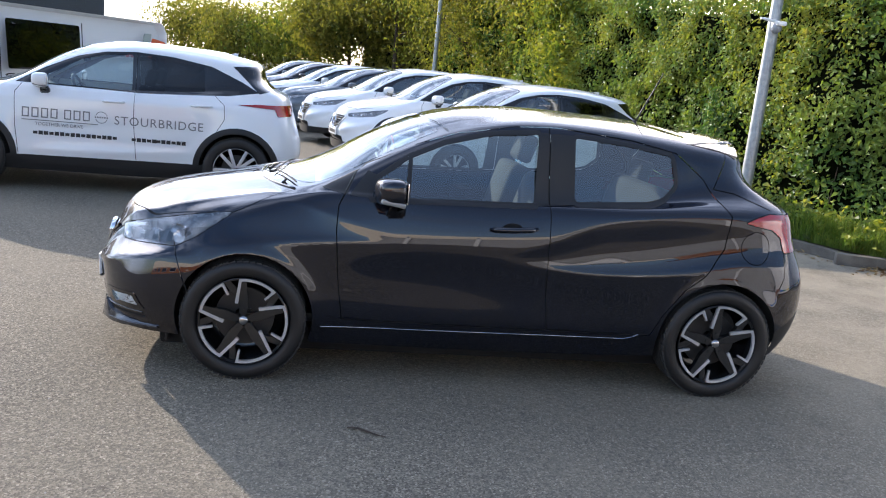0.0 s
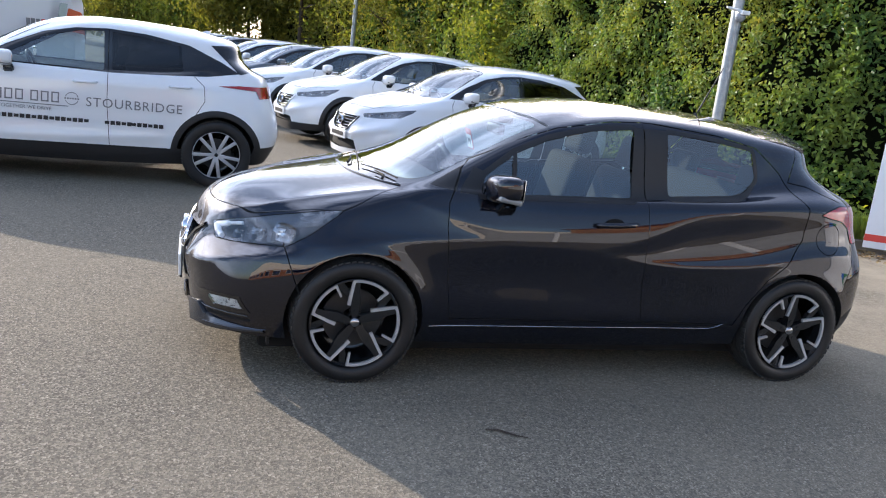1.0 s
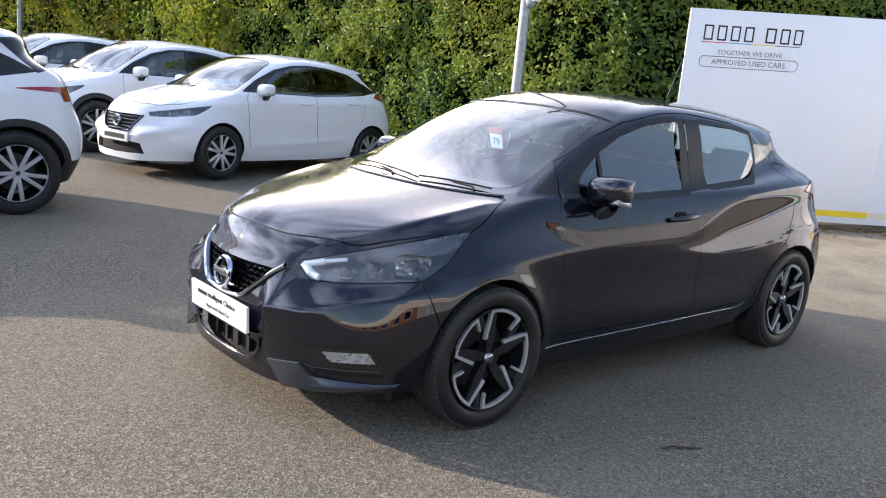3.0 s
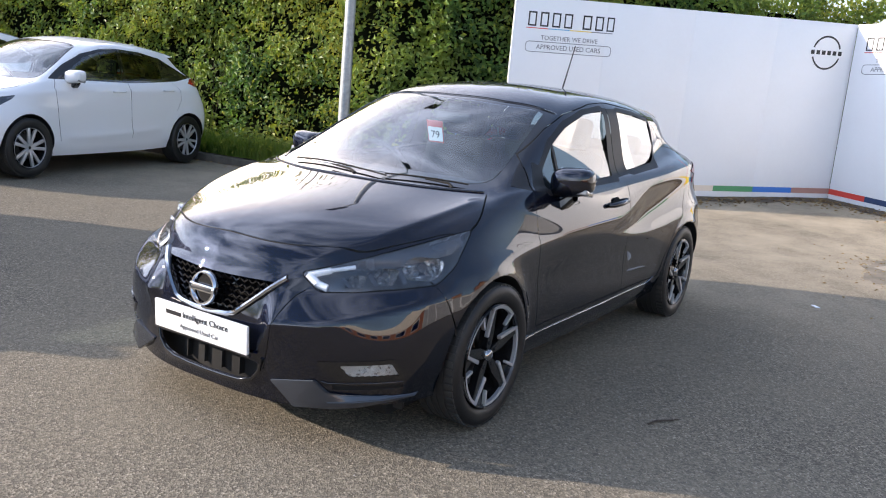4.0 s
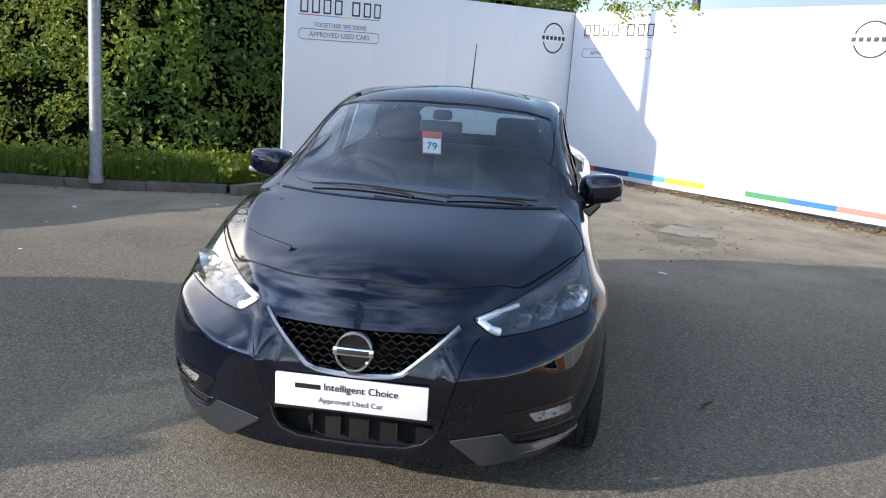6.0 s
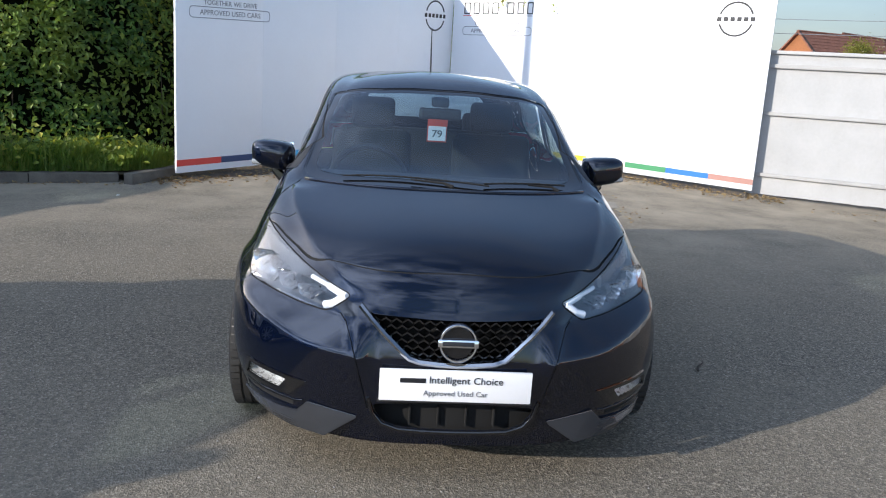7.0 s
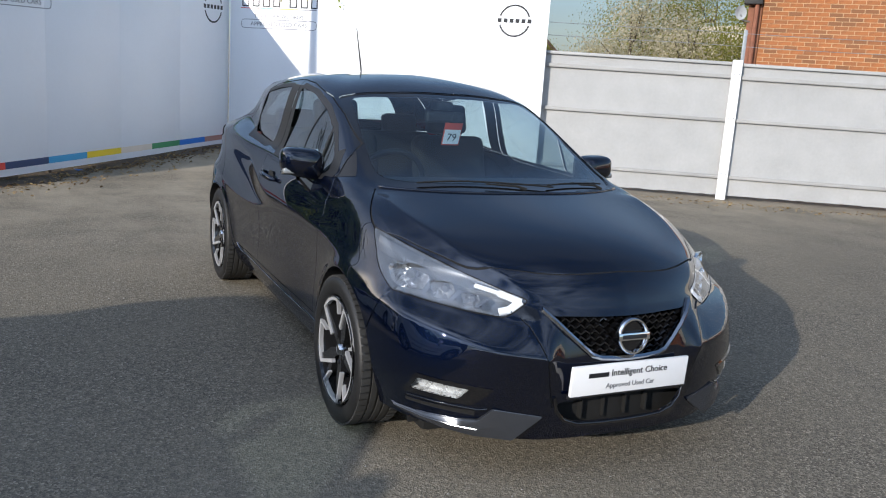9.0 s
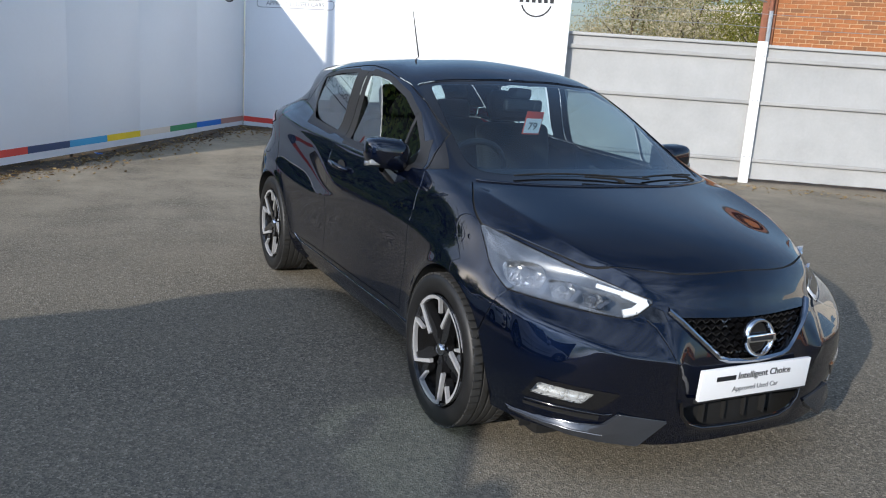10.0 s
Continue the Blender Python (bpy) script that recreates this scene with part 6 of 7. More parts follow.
def overhang():
    """Thin ivy shoots that hang over the top of the sunlit board."""
    rng = np.random.default_rng(41)
    d = Vector((math.cos(radians(BOARD_2)), math.sin(radians(BOARD_2))))
    front = Vector((d.y, -d.x))
    t = thing("ivy_shoots", pose(CORNER.x, CORNER.y, 0), "thin ivy shoots hanging over the top of the white board", "ivy")
    pl, nr = [], []
    for s0, s1, drop in ((.45, 1.0, .16), (.55, 1.25, .22), (.9, 1.6, .10), (1.3, 1.75, .38), (.6, .9, .30), (1.5, 2.05, .06), (.3, .8, .05)):
        a, b = d * s0 - front * .12, d * s1 + front * .06
        pts = [(a.x, a.y, 2.62), (*(a.lerp(b, .4)), 2.83 + rng.uniform(-.03, .05)), (*(a.lerp(b, .8)), 2.77), (b.x, b.y, 2.72 - drop)]
        part("shoot", bm_tube(pts, [.006, .005, .004, .002], 5), BARK, t, "", 60)
        for k in range(46):
            u = rng.uniform(.2, 1) * 3
            i = min(2, int(u))
            p = Vector(pts[i]).lerp(Vector(pts[i + 1]), u - i)
            pl.append(tuple(p + Vector(rng.normal(0, .035, 3))))
            nr.append((front.x, front.y, .5))
    tagged(leaf_cloud("ivy_leaves", np.array(pl), np.array(nr), rng.uniform(.03, .065, len(pl)), PRIVET, t, 43, slim=.7), kind="stuff")


overhang()


# ---------------------------------------------------------------- fence
def fence():
    a = radians(238.0)
    d = Vector((math.cos(a), math.sin(a)))
    start = Vector((6.72, -4.08))
    f = thing("fence", pose(start.x, start.y, 0, 0, 0, 238.0), "pale grey timber panel fence with white posts and three rails", "fence")
    # local x runs along the fence, the yard lies on its -y side
    side = -1
    for k in range(0, 5):
        x0, x1 = .71 + 2.82 * k, .71 + 2.82 * (k + 1)
        x0, top = max(x0, 0.62), 1.93 - .012 * k
        n = max(4, int((x1 - x0) / .10))
        for i in range(n):
            w = (x1 - x0) / n
            part("fence_slat", bm_box((w - .0003, .02, top - .06), (x0 + w * (i + .5), random.uniform(0, .0012), top / 2 + .03 + random.uniform(-.004, .004))), FENCE, f)
        for z, hgt in ((top - .16, .055), (1.15, .05), (.33, .05)):
            part("rail", bm_box((x1 - x0 - .02, .045, hgt), ((x0 + x1) / 2, side * .034, z), .006), FENCE_RAIL, f)
        part("capping", bm_box((x1 - x0, .09, .045), ((x0 + x1) / 2, side * .012, top + .02), .008), FENCE, f)
    for k in range(1, 5):
        x = .71 + 2.82 * k
        p = part("fence_post", bm_box((.135, .05, 2.0), (x, side * .085, 1.0), .006), POST_WHITE, f, "white flat fence post with bolts")
        for z in (.38, 1.18, 1.80):
            for s in (-.035, .035):
                part("bolt", bm_lathe([(0, -.012), (.009, -.010), (.011, 0)], 8), GALVANISED, p).location = (x + s, side * .110, z)
        part("wire_bracket", bm_box((.05, .03, .72), (x + .06, side * .06, 2.06), .004), GALVANISED, p, "galvanised bracket for the wires")
    for z in (2.20, 2.38):
        pts = [(x, side * .05, z - .012 * math.sin(math.pi * (x % 2.82) / 2.82)) for x in np.linspace(.62, 12, 40)]
        part("wire", bm_tube(pts, .004, 4), GALVANISED, f, "thin security wire over the fence", None)
    return f


fence_ob = fence()


# ---------------------------------------------------------------- houses, trees and sheds beyond
def gable_house(name, m, width, depth, eaves, ridge, wall, label, bricks=False, windows=()):
    h = thing(name, m, label, "house")
    b = bm_box((width, depth, eaves), (width / 2, depth / 2, eaves / 2))
    part("wall", b, wall, h)
    if bricks:
        part("mortar_bed", bm_box((width - .02, .026, eaves), (width / 2, -.0135, eaves / 2)), MORTAR, h, "pale mortar between the bricks")
    g = bm_prism([(-.0, eaves), (width, eaves), (width / 2, ridge)], 0.01, depth - .01)
    part("gable", g, wall, h)
    L = math.hypot(width / 2, ridge - eaves)
    for s in (-1, 1):
        ang = math.atan2(ridge - eaves, width / 2)
        t = Matrix.Translation((width / 2 + s * width / 4 * 1.06, depth / 2, (eaves + ridge) / 2 - .03)) @ Matrix.Rotation(s * ang, 4, "Y")
        roof = part("roof", bm_box((L * 1.12, depth + .5, .09), turn=t), ROOF_TILE, h, "brown tiled roof", None)
        rows = bmesh.new()
        for k in range(int(L / .30)):
            tt = t @ Matrix.Translation((-s * (L * .53 - .30 * k), 0, .055))
            bm_box((.06, depth + .5, .03), turn=tt, bm=rows)
        part("tile_rows", rows, ROOF_TILE, roof, "", None)
    part("verge_board", bm_prism([(-.25, eaves - .1), (width / 2, ridge + .03), (width + .25, eaves - .1), (width + .25, eaves + .02), (width / 2, ridge + .15), (-.25, eaves + .02)], -.16, -.12), PLASTIC, h)
    for x, z, w, hh in windows:
        wd = part("window", bm_box((w, .05, hh), (x, -.01, z), .01), POST_WHITE, h, "white framed window")
        part("pane", bm_box((w - .12, .02, hh - .12), (x, -.03, z)), GLASS_DARK, wd)
    return h


# brick house right behind the fence
wall_way = 221.5
house = gable_house("brick_house", pose(7.42, -10.05, 0, 0, 0, wall_way), 3.4, 7.0, 3.5, 4.15, BRICK, "orange brick house with a brown tiled roof behind the fence", True)
joined, brick_me = bmesh.new(), bpy.data.meshes.new("brick")
bb = bm_box((.215, .04, .065), (0, 0, 0), .004, segments=1)
bb.to_mesh(brick_me)
bb.free()
brick_me.materials.append(BRICK)
wall_ob = [o for o in house.children if o.name.startswith("wall")][0]
for r in range(int(3.42 / .075)):
    z = .04 + .075 * r
    if r % 2:  # a half brick closes every other course
        bm_box((.10, .04, .065), (.0525, -.012, z), bm=joined)
    for c in range(int(3.4 / .225)):
        x = .11 + .225 * c + (.1125 if r % 2 else 0)
        if x > 3.3:
            continue
        if 1.75 < z < 3.3 and x < 3.1:
            o = new("brick", brick_me)
            o.parent = wall_ob
            o.location = (x, -.012 + random.uniform(-.004, .004), z)
        elif z < 4.2:
            bm_box((.215, .04, .065), (x, -.012, z), bm=joined)
rest = part("brickwork", joined, BRICK, wall_ob, "orange brickwork with pale joints", None)
tagged(rest, kind="stuff")
part("rain_pipe", bm_tube([(-.10, -.08, .2), (-.10, -.08, 3.4)], .04, 10), BRICK_RED, house, "brown rain pipe at the house corner", 60)
part("corner_boards", bm_box((.10, .5, 3.4), (-.06, .26, 1.7), .01), BRICK_RED, house)
part("side_board", bm_box((.11, .06, 3.4), (-.20, .05, 1.7), .01), BRICK_RED, house, "brown upright board")
# black box in place of the shade that the fascia throws
part("eaves_box", bm_box((.32, .35, .28), (-.17, .02, 3.32), .02), PLASTIC, house, "black box standing in for the shade under the eaves")
dish = part("satellite_dish", bm_lathe([(0, .03), (.07, .018), (.12, -.006), (.126, -.008)], 24), worn("dish_grey", (.42, .43, .43), .5, amount=.25, scale=6, fine=60), house, "pale grey round satellite dish", 60)
dish.matrix_local = pose(-.37, -.15, 3.02, 0, 0, 40)
part("dish_arm", bm_tube([(-.37, -.13, 2.99), (-.33, -.06, 2.90), (-.2, .03, 2.88)], .015, 6), GALVANISED, house)

gable_house("far_house", pose(58.6, -31.6, 0, 0, 0, 215), 4.8, 7, 3.5, 5.75, BRICK, "far brick house with an orange gable and brown roof")
gable_house("far_house", pose(51.5, -25.2, 0, 0, 0, 200), 4.8, 7, 3.0, 5.2, BRICK, "far brick house with a low brown roof")


def tree(at, height, spread, leaf, label, seed, leaves=2600, size=.16, sparse=.0, trunk=.14):
    rng = np.random.default_rng(seed)
    t = thing("tree", pose(*at), label, "tree", "trees round the yard")
    wood = bmesh.new()
    lean = rng.normal(0, .25, 2)
    tops = []
    mid = (lean[0] * .3, lean[1] * .3, height * .38)
    bm_tube([(0, 0, -.1), (lean[0] * .1, lean[1] * .1, height * .2), mid, (lean[0], lean[1], height * .85)], [trunk, trunk * .8, trunk * .6, trunk * .12], 9, wood)
    part("trunk", wood, BARK, t, "", 60)
    limbs = bmesh.new()
    for k in range(13):
        a, z0 = rng.uniform(0, 6.28), rng.uniform(.22, .75) * height
        r = spread * rng.uniform(.45, 1.0) * (1.15 - .55 * z0 / height)
        p0 = Vector((lean[0] * z0 / height, lean[1] * z0 / height, z0))
        p2 = p0 + Vector((math.cos(a) * r, math.sin(a) * r, rng.uniform(.15, .42) * height * .6))
        p1 = p0.lerp(p2, .5) + Vector((0, 0, -.06 * height))
        bm_tube([p0, p1, p2], [trunk * .36, trunk * .22, .012], 6, limbs)
        tops += [p2, p1.lerp(p2, .5), p2 + Vector(rng.normal(0, .2, 3)) * spread]
    tops += [Vector((lean[0], lean[1], height * .9)), Vector((lean[0], lean[1], height * .75))]
    part("branchwork", limbs, BARK, t, "", 60)
    c = np.array([tuple(p) for p in tops])
    pick = rng.integers(0, len(c), leaves)
    puff = spread * rng.uniform(.16, .42, len(c))
    off = rng.normal(0, 1, (leaves, 3)) * puff[pick][:, None] * np.array([1, 1, .8])
    p = c[pick] + off
    p = p[p[:, 2] > height * .12]
    nrm = (p - c[pick][: len(p)]) + np.array([0, 0, .4])
    leaf_cloud("crown", p, nrm, size * rng.uniform(.6, 1.3, len(p)), leaf, t, seed + 3, slim=.5)
    return t


for k, (x, y, h, w, n) in enumerate([(5.6, 14.5, 5.2, 1.6, 2600), (5.4, 18.5, 6.2, 1.9, 2800), (4.6, 23, 6.6, 2.2, 2800), (3.6, 28, 6.8, 2.4, 2600), (2.4, 34, 7.0, 2.6, 2400), (.6, 41, 6.0, 2.8, 2200), (-2.6, 48, 4.8, 2.8, 2000), (-5.6, 52, 4.6, 3.0, 2000), (-9.5, 60, 5.0, 3.2, 1800), (7.8, 9.0, 4.4, 1.4, 1800)]):
    tree((x, y, 0), h, w, FAR_LEAF if k % 3 else PRIVET, "yellow-green tree in early leaf behind the parked cars", 60 + k, n * (4 if y < 30 else 6), .13 if y < 30 else .25)
for k, (x, y, h, w, lf) in enumerate([(22, -18.5, 5.2, 2.0, BLOSSOM), (24.5, -21.0, 5.6, 2.4, FAR_LEAF), (19.5, -18.6, 4.6, 1.9, BLOSSOM), (20, -20.6, 5.8, 2.4, FAR_LEAF), (31, -20.0, 3.9, .8, FAR_LEAF), (17.0, -20.6, 5.8, 2.3, FAR_LEAF), (15.5, -19.0, 4.6, 1.8, FAR_LEAF), (26, -20.2, 3.4, 1.5, BLOSSOM)]):
    tree((x, y, 0), h, w, lf, "pale half-bare spring tree beyond the fence" if lf is BLOSSOM else "yellow-green spring tree beyond the fence", 90 + k, 9000, .095)

for k, (x, y, h, w) in enumerate([(6.9, 6.9, 6.4, 2.0), (8.9, 4.6, 5.9, 1.8)]):
    tree((x, y, 0), h, w, FAR_LEAF, "tall thinly leaved tree behind the hedge", 120 + k, 1500, .09)

# street lamp beyond the fence
sl = thing("street_lamp", pose(30, -24.0, 0), "grey street lamp with a flat head beyond the fence", "street lamp")
part("post", bm_tube([(0, 0, 0), (0, 0, 4.6)], [.08, .05], 10), GALVANISED, sl, "", 60)
part("lantern", bm_box((.7, .25, .10), (-.2, .25, 4.65), .03, Matrix.Rotation(radians(35), 4, "Z")), GALVANISED, sl)

# dark clad hall far behind the van
hall = thing("workshop_hall", pose(-24.2, 25.7, 0, 0, 0, 16), "dark grey clad workshop hall behind the white van", "building")
part("wall", bm_box((15.5, 12, 6.0), (7.75, 6, 3.0)), DARK_CLAD, hall)
ribs = bmesh.new()
for k in range(52):
    bm_box((.05, .04, 5.9), (.15 + .3 * k, -.02, 2.95), bm=ribs)
part("cladding_ribs", ribs, DARK_CLAD, hall, "", None)
part("parapet", bm_box((15.8, 12.3, .25), (7.75, 6, 6.1), .03), DARK_CLAD, hall)

# showroom behind the camera: it shows only in the paint of the car
shop = thing("showroom", pose(-38, -20.0, 0), "brick and beige clad showroom facing the yard", "building")
part("wall", bm_box((58, 8, 2.3), (29, -4, 1.15)), BRICK, shop, "brown brick lower wall")
part("cladding", bm_box((58.2, 8.2, 1.7), (29, -4, 3.15)), CLAD, shop, "beige clad upper wall")
for k in range(9):
    w = part("window", bm_box((2.6, .06, 1.5), (3 + 4.4 * k, .03, 1.35), .01), POST_WHITE, shop)
    part("pane", bm_box((2.4, .02, 1.3), (3 + 4.4 * k, .07, 1.35)), GLASS_DARK, w)

# ---------------------------------------------------------------- the other vehicles
def scaled(poly, a, b):
    return [(x * a, z * b) for x, z in poly]


def other_car(name, label, body_paint, sx, sy, sz, hub, R, rim, style, suv):
    """A white or grey family car in the row: the same way of building as the black one, with its own lines."""
    g = shaped(GRID, sx, sy, sz, hub, R + .06, [
        (scaled([(-1.5, .80), (-.9, .86), (0, .88), (.8, .90), (1.5, .93)], sx, sz), .014, .05),
        (scaled([(-.8, .38), (0, .40), (.9, .46)], sx, sz), .018, .05)])
    s = Shell(g)
    P = lambda poly: scaled(poly, sx, sz)
    arch = R + .045
    front_face = lambda c, n: c.x < -1.3 * sx and n.x < -.10
    upward = lambda c, n: n.z > .25
    for hx in (-hub[0], hub[0]):
        if suv:
            s.region("cladding" if hx > 0 else "front_arch_cladding", circle(hx, hub[1], arch + .06), "side", lambda c, n: c.y > .4)
        s.region("arch", circle(hx, hub[1], arch), "side", lambda c, n: c.y > .4)
    F = lambda poly: [(y * sy, z * sz) for y, z in poly]
    s.region("grille", F([(-.02, .46), (.24, .48), (.36, .66), (-.02, .66)]), "front", front_face)
    s.region("intake", F([(-.02, .23), (.45, .25), (.40, .36), (-.02, .38)]), "front", front_face)
    lamp = [(a * (sx + sy) / 2, z * sz) for a, z in rounded([(-.87, .70), (-.84, .655), (-.60, .665), (-.36, .70), (-.25, .775), (-.22, .815), (-.45, .775), (-.66, .735)], .015)]
    s.region("headlight", lamp, "corner", lambda c, n: c.x < -1.0 and c.y > .15)
    screen = [(x * sx, y * sy) for x, y in rounded([(-1.135, -.02), (-1.125, .27), (-1.085, .455), (-1.005, .585), (-.93, .615), (-.62, .553), (-.29, .465), (-.275, .40), (-.295, .2), (-.305, -.02)], .05)]
    s.region("screen_seal", grown(screen, .02), "top", upward)
    s.region("windscreen", screen, "top", upward)
    s.region("rear_window", F([(-.02, 1.30), (.42, 1.285), (.50, 1.12), (-.02, 1.10)]), "front", lambda c, n: c.x > 1.2 * sx)
    dlo = P([(-.88, .985), (-.62, 1.135), (-.32, 1.268), (-.05, 1.330), (.24, 1.352), (.58, 1.338), (.97, 1.282), (1.28, 1.16), (1.46, 1.07), (1.15, 1.02), (.72, .995), (.3, .975)])
    s.region("window_trim", rounded(dlo, .02), "side", sided)
    s.region("front_window", rounded(P([(-.70, .995), (-.56, 1.085), (-.30, 1.235), (-.05, 1.302), (.205, 1.325), (.215, .99)]), .02), "side", sided)
    s.region("rear_side_window", rounded(P([(.275, 1.325), (.56, 1.312), (.90, 1.262), (.92, 1.04), (.72, 1.015), (.285, .995)]), .02), "side", sided)
    s.region("rear_pillar", P([(1.18, 1.30), (1.50, 1.32), (1.60, 1.10), (1.46, 1.06)]), "side", lambda c, n: c.x > 1.1 and c.y > .25)
    tail = P(rounded([(1.25, .945), (1.45, .962), (1.80, .965), (1.80, .86), (1.655, .855), (1.62, .925)], .01)) if suv else P(rounded([(1.36, 1.0), (1.47, 1.06), (1.80, 1.05), (1.80, .93), (1.55, .955)], .01))
    s.region("tail_light", tail, "side", lambda c, n: c.x > 1.1 and c.y > .35)
    if suv:
        s.region("sill_cladding", P([(-1.6, .0), (1.6, .0), (1.6, .30), (1.0, .345), (-1.0, .325), (-1.6, .30)]), "side", lambda c, n: c.y > .4)
        s.region("rear_cladding", P([(1.5, .0), (2.4, .0), (2.4, .42), (1.62, .40)]), "side", lambda c, n: c.x > 1.2)
        s.region("front_cladding", P([(-2.6, .0), (-1.5, .0), (-1.55, .30), (-2.6, .27)]), "side", lambda c, n: c.x < -1.2)
    door = P([(-.82, .345), (-.85, .60), (-.86, .90), (-.80, .99)])
    s.seam(door, .006, "side", sided)
    s.seam(P([(.245, 1.34), (.25, .98), (.25, .70), (.28, .345)]), .006, "side", sided)
    s.seam(P([(1.02, 1.015), (1.12, .93), (1.13, .80), (1.05, .67)]), .006, "side", sided)
    s.seam([(x * sx, y * sy) for x, y in [(-1.93, .0), (-1.89, .25), (-1.80, .43), (-1.62, .58), (-1.30, .69), (-1.05, .68)]], .007, "top", upward)
    s.finish()
    car = thing(name, Matrix(), label, "car", "parked cars")
    s.give("body", body_paint, car)
    s.give("panel_gap", GAP, car, offset=-.006, region="gap")
    s.give("windscreen", GLASS_SCREEN, car, offset=-.004)
    s.give("screen_seal", GLOSS_BLACK, car)
    s.give("rear_window", GLASS_DARK, car, offset=-.004)
    for side in ("left", "right"):
        sg = -1 if side == "left" else 1
        s.give("window_trim", GLOSS_BLACK, car, side)
        s.give("front_window", GLASS, car, side, -.004)
        s.give("rear_side_window", GLASS_DARK, car, side, -.004)
        s.give("rear_pillar", GLOSS_BLACK, car, side, .002)
        s.give("tail_light", RED_LENS, car, side, .006, "dark red tail light")
        hl = s.give("headlight", LENS, car, side, 0, "clear slim headlight")
        s.give("bucket", LAMP_SHELL, hl, side, -.03, region="headlight", rim=-.03)
        for p, z in ((-.45, .735), (-.60, .70), (-.74, .685)):
            c = s.tree.ray_cast(Vector((.6 * p * sx, .8 * p * sx, z * sz)) + Vector((-.8, .6, 0)) * 3, Vector((.8, -.6, 0)))[0]
            if c is None:
                continue
            c = c + Vector((.8, -.6, 0)) * .022
            rf = part("reflector", bm_lathe([(.0, .02), (.022, .012), (.034, -.004)], 16), REFLECTOR, hl)
            rf.matrix_local = Matrix.Translation((c.x, c.y * sg, c.z)) @ Vector((0, -1, 0)).rotation_difference(Vector((-.8, .6 * sg, 0))).to_matrix().to_4x4()
        if suv:
            for r in ("cladding", "sill_cladding"):
                s.give(r, PLASTIC, car, side, .008, "matt black plastic cladding", rim=.012)
            s.give("front_arch_cladding", PLASTIC, car, side, .008, "matt black wheel arch cladding", rim=.012)
        door_mirror(car, s, -.60 * sx, .985 * sz, sg, body_paint, 1.08)
        for hx, hz in ((.06, .875), (.90, .905)):
            x, z = hx * sx, hz * sz
            y = s.flank(x, z)
            part("door_handle", bm_tube([(x - .11, (y + .004) * sg, z), (x - .07, (y + .028) * sg, z + .003), (x + .07, (y + .028) * sg, z + .006), (x + .11, (y + .004) * sg, z + .008)], [.010, .014, .014, .010], 8), body_paint, car, "", 180)
        for hx in (-hub[0], hub[0]):
            liner, edge = bmesh.new(), []
            for a in np.linspace(radians(-15), radians(195), 22):
                x, z = hx + arch * math.cos(a), hub[1] + arch * math.sin(a)
                edge.append([liner.verts.new((x, yy * sg, z)) for yy in (s.flank(x, z) - .004, .48)])
            for e0, e1 in zip(edge, edge[1:]):
                liner.faces.new((e0[0], e0[1], e1[1], e1[0]))
            liner.faces.new([e[1] for e in edge])
            bmesh.ops.recalc_face_normals(liner, faces=liner.faces[:])
            part("wheel_arch_liner", liner, GAP, car, "", 60)
            road_wheel("road_wheel", (hx, sg * (.765 * sy), hub[1]), R, rim, .215, style, car, out=sg, spin=11 if hx < 0 else 40)
    if suv:
        s.give("rear_cladding", PLASTIC, car, label="matt black lower rear bumper")
        s.give("front_cladding", PLASTIC, car, label="matt black lower front bumper")
    s.give("grille_back", GAP, car, offset=-.03, region="grille")
    s.give("intake_back", GAP, car, offset=-.03, region="intake")
    nz = lambda y, z: s.nose(y, z)
    for r in range(5):
        z = (.49 + .036 * r) * sz
        w = (.20 + .032 * r) * sy
        part("grille_bar", bm_tube([(nz(y, z) + .012, y, z) for y in np.linspace(-w, w, 9)], .007, 6), GLOSS_BLACK, car)
    vee = [(.36, .66), (.29, .56), (.235, .485), (.12, .462), (0, .458)]
    vee += [(-y, z) for y, z in vee[-2::-1]]
    part("grille_vee", bm_tube([(nz(y * sy, z * sz) - .004, y * sy, z * sz) for y, z in vee], .014, 8), CHROME if suv else SATIN, car, "bright V of the grille", 60)
    bd = part("badge", bm_lathe([(.05, -.01), (.056, -.016), (.064, -.016), (.068, -.006), (.068, .01), (.048, .01)], 28), CHROME, car, "round badge ring", 50)
    bd.matrix_local = Matrix.Translation((nz(0, .575 * sz) - .004, 0, .575 * sz)) @ Matrix.Rotation(radians(-90), 4, "Z")
    part("badge_bar", bm_box((.13, .012, .024), (0, -.01, 0), .003), CHROME, bd)
    pl = part("number_plate", bm_box((.012, .52, .112), (0, 0, 0), .002), PRINT_WHITE, car, "white number plate with a plain bar")
    pl.matrix_local = pose(nz(0, .41 * sz) - .012, 0, .41 * sz)
    part("plate_bar", bm_box((.003, .40, .055), (-.007, 0, 0)), PRINT_BLACK, pl)
    part("underbody", bm_box((3.3 * sx, 1.25, .14), (-.05, 0, .27 * sz), .03), GAP, car)
    car_inside(car, sx, sz)
    fin = bm_prism([(.98 * sx, 1.36 * sz), (1.16 * sx, 1.43 * sz), (1.20 * sx, 1.43 * sz), (1.18 * sx, 1.35 * sz)], -.018, .018)
    part("aerial_fin", fin, body_paint, car, "", 40)
    wiper(car, s, [(-1.15 * sx, -.05, .02), (-1.125 * sx, -.02, .03), (-1.10 * sx, .08, .022), (-1.115 * sx, -.15, .012), (-1.085 * sx, .42, .012)])
    return car, s


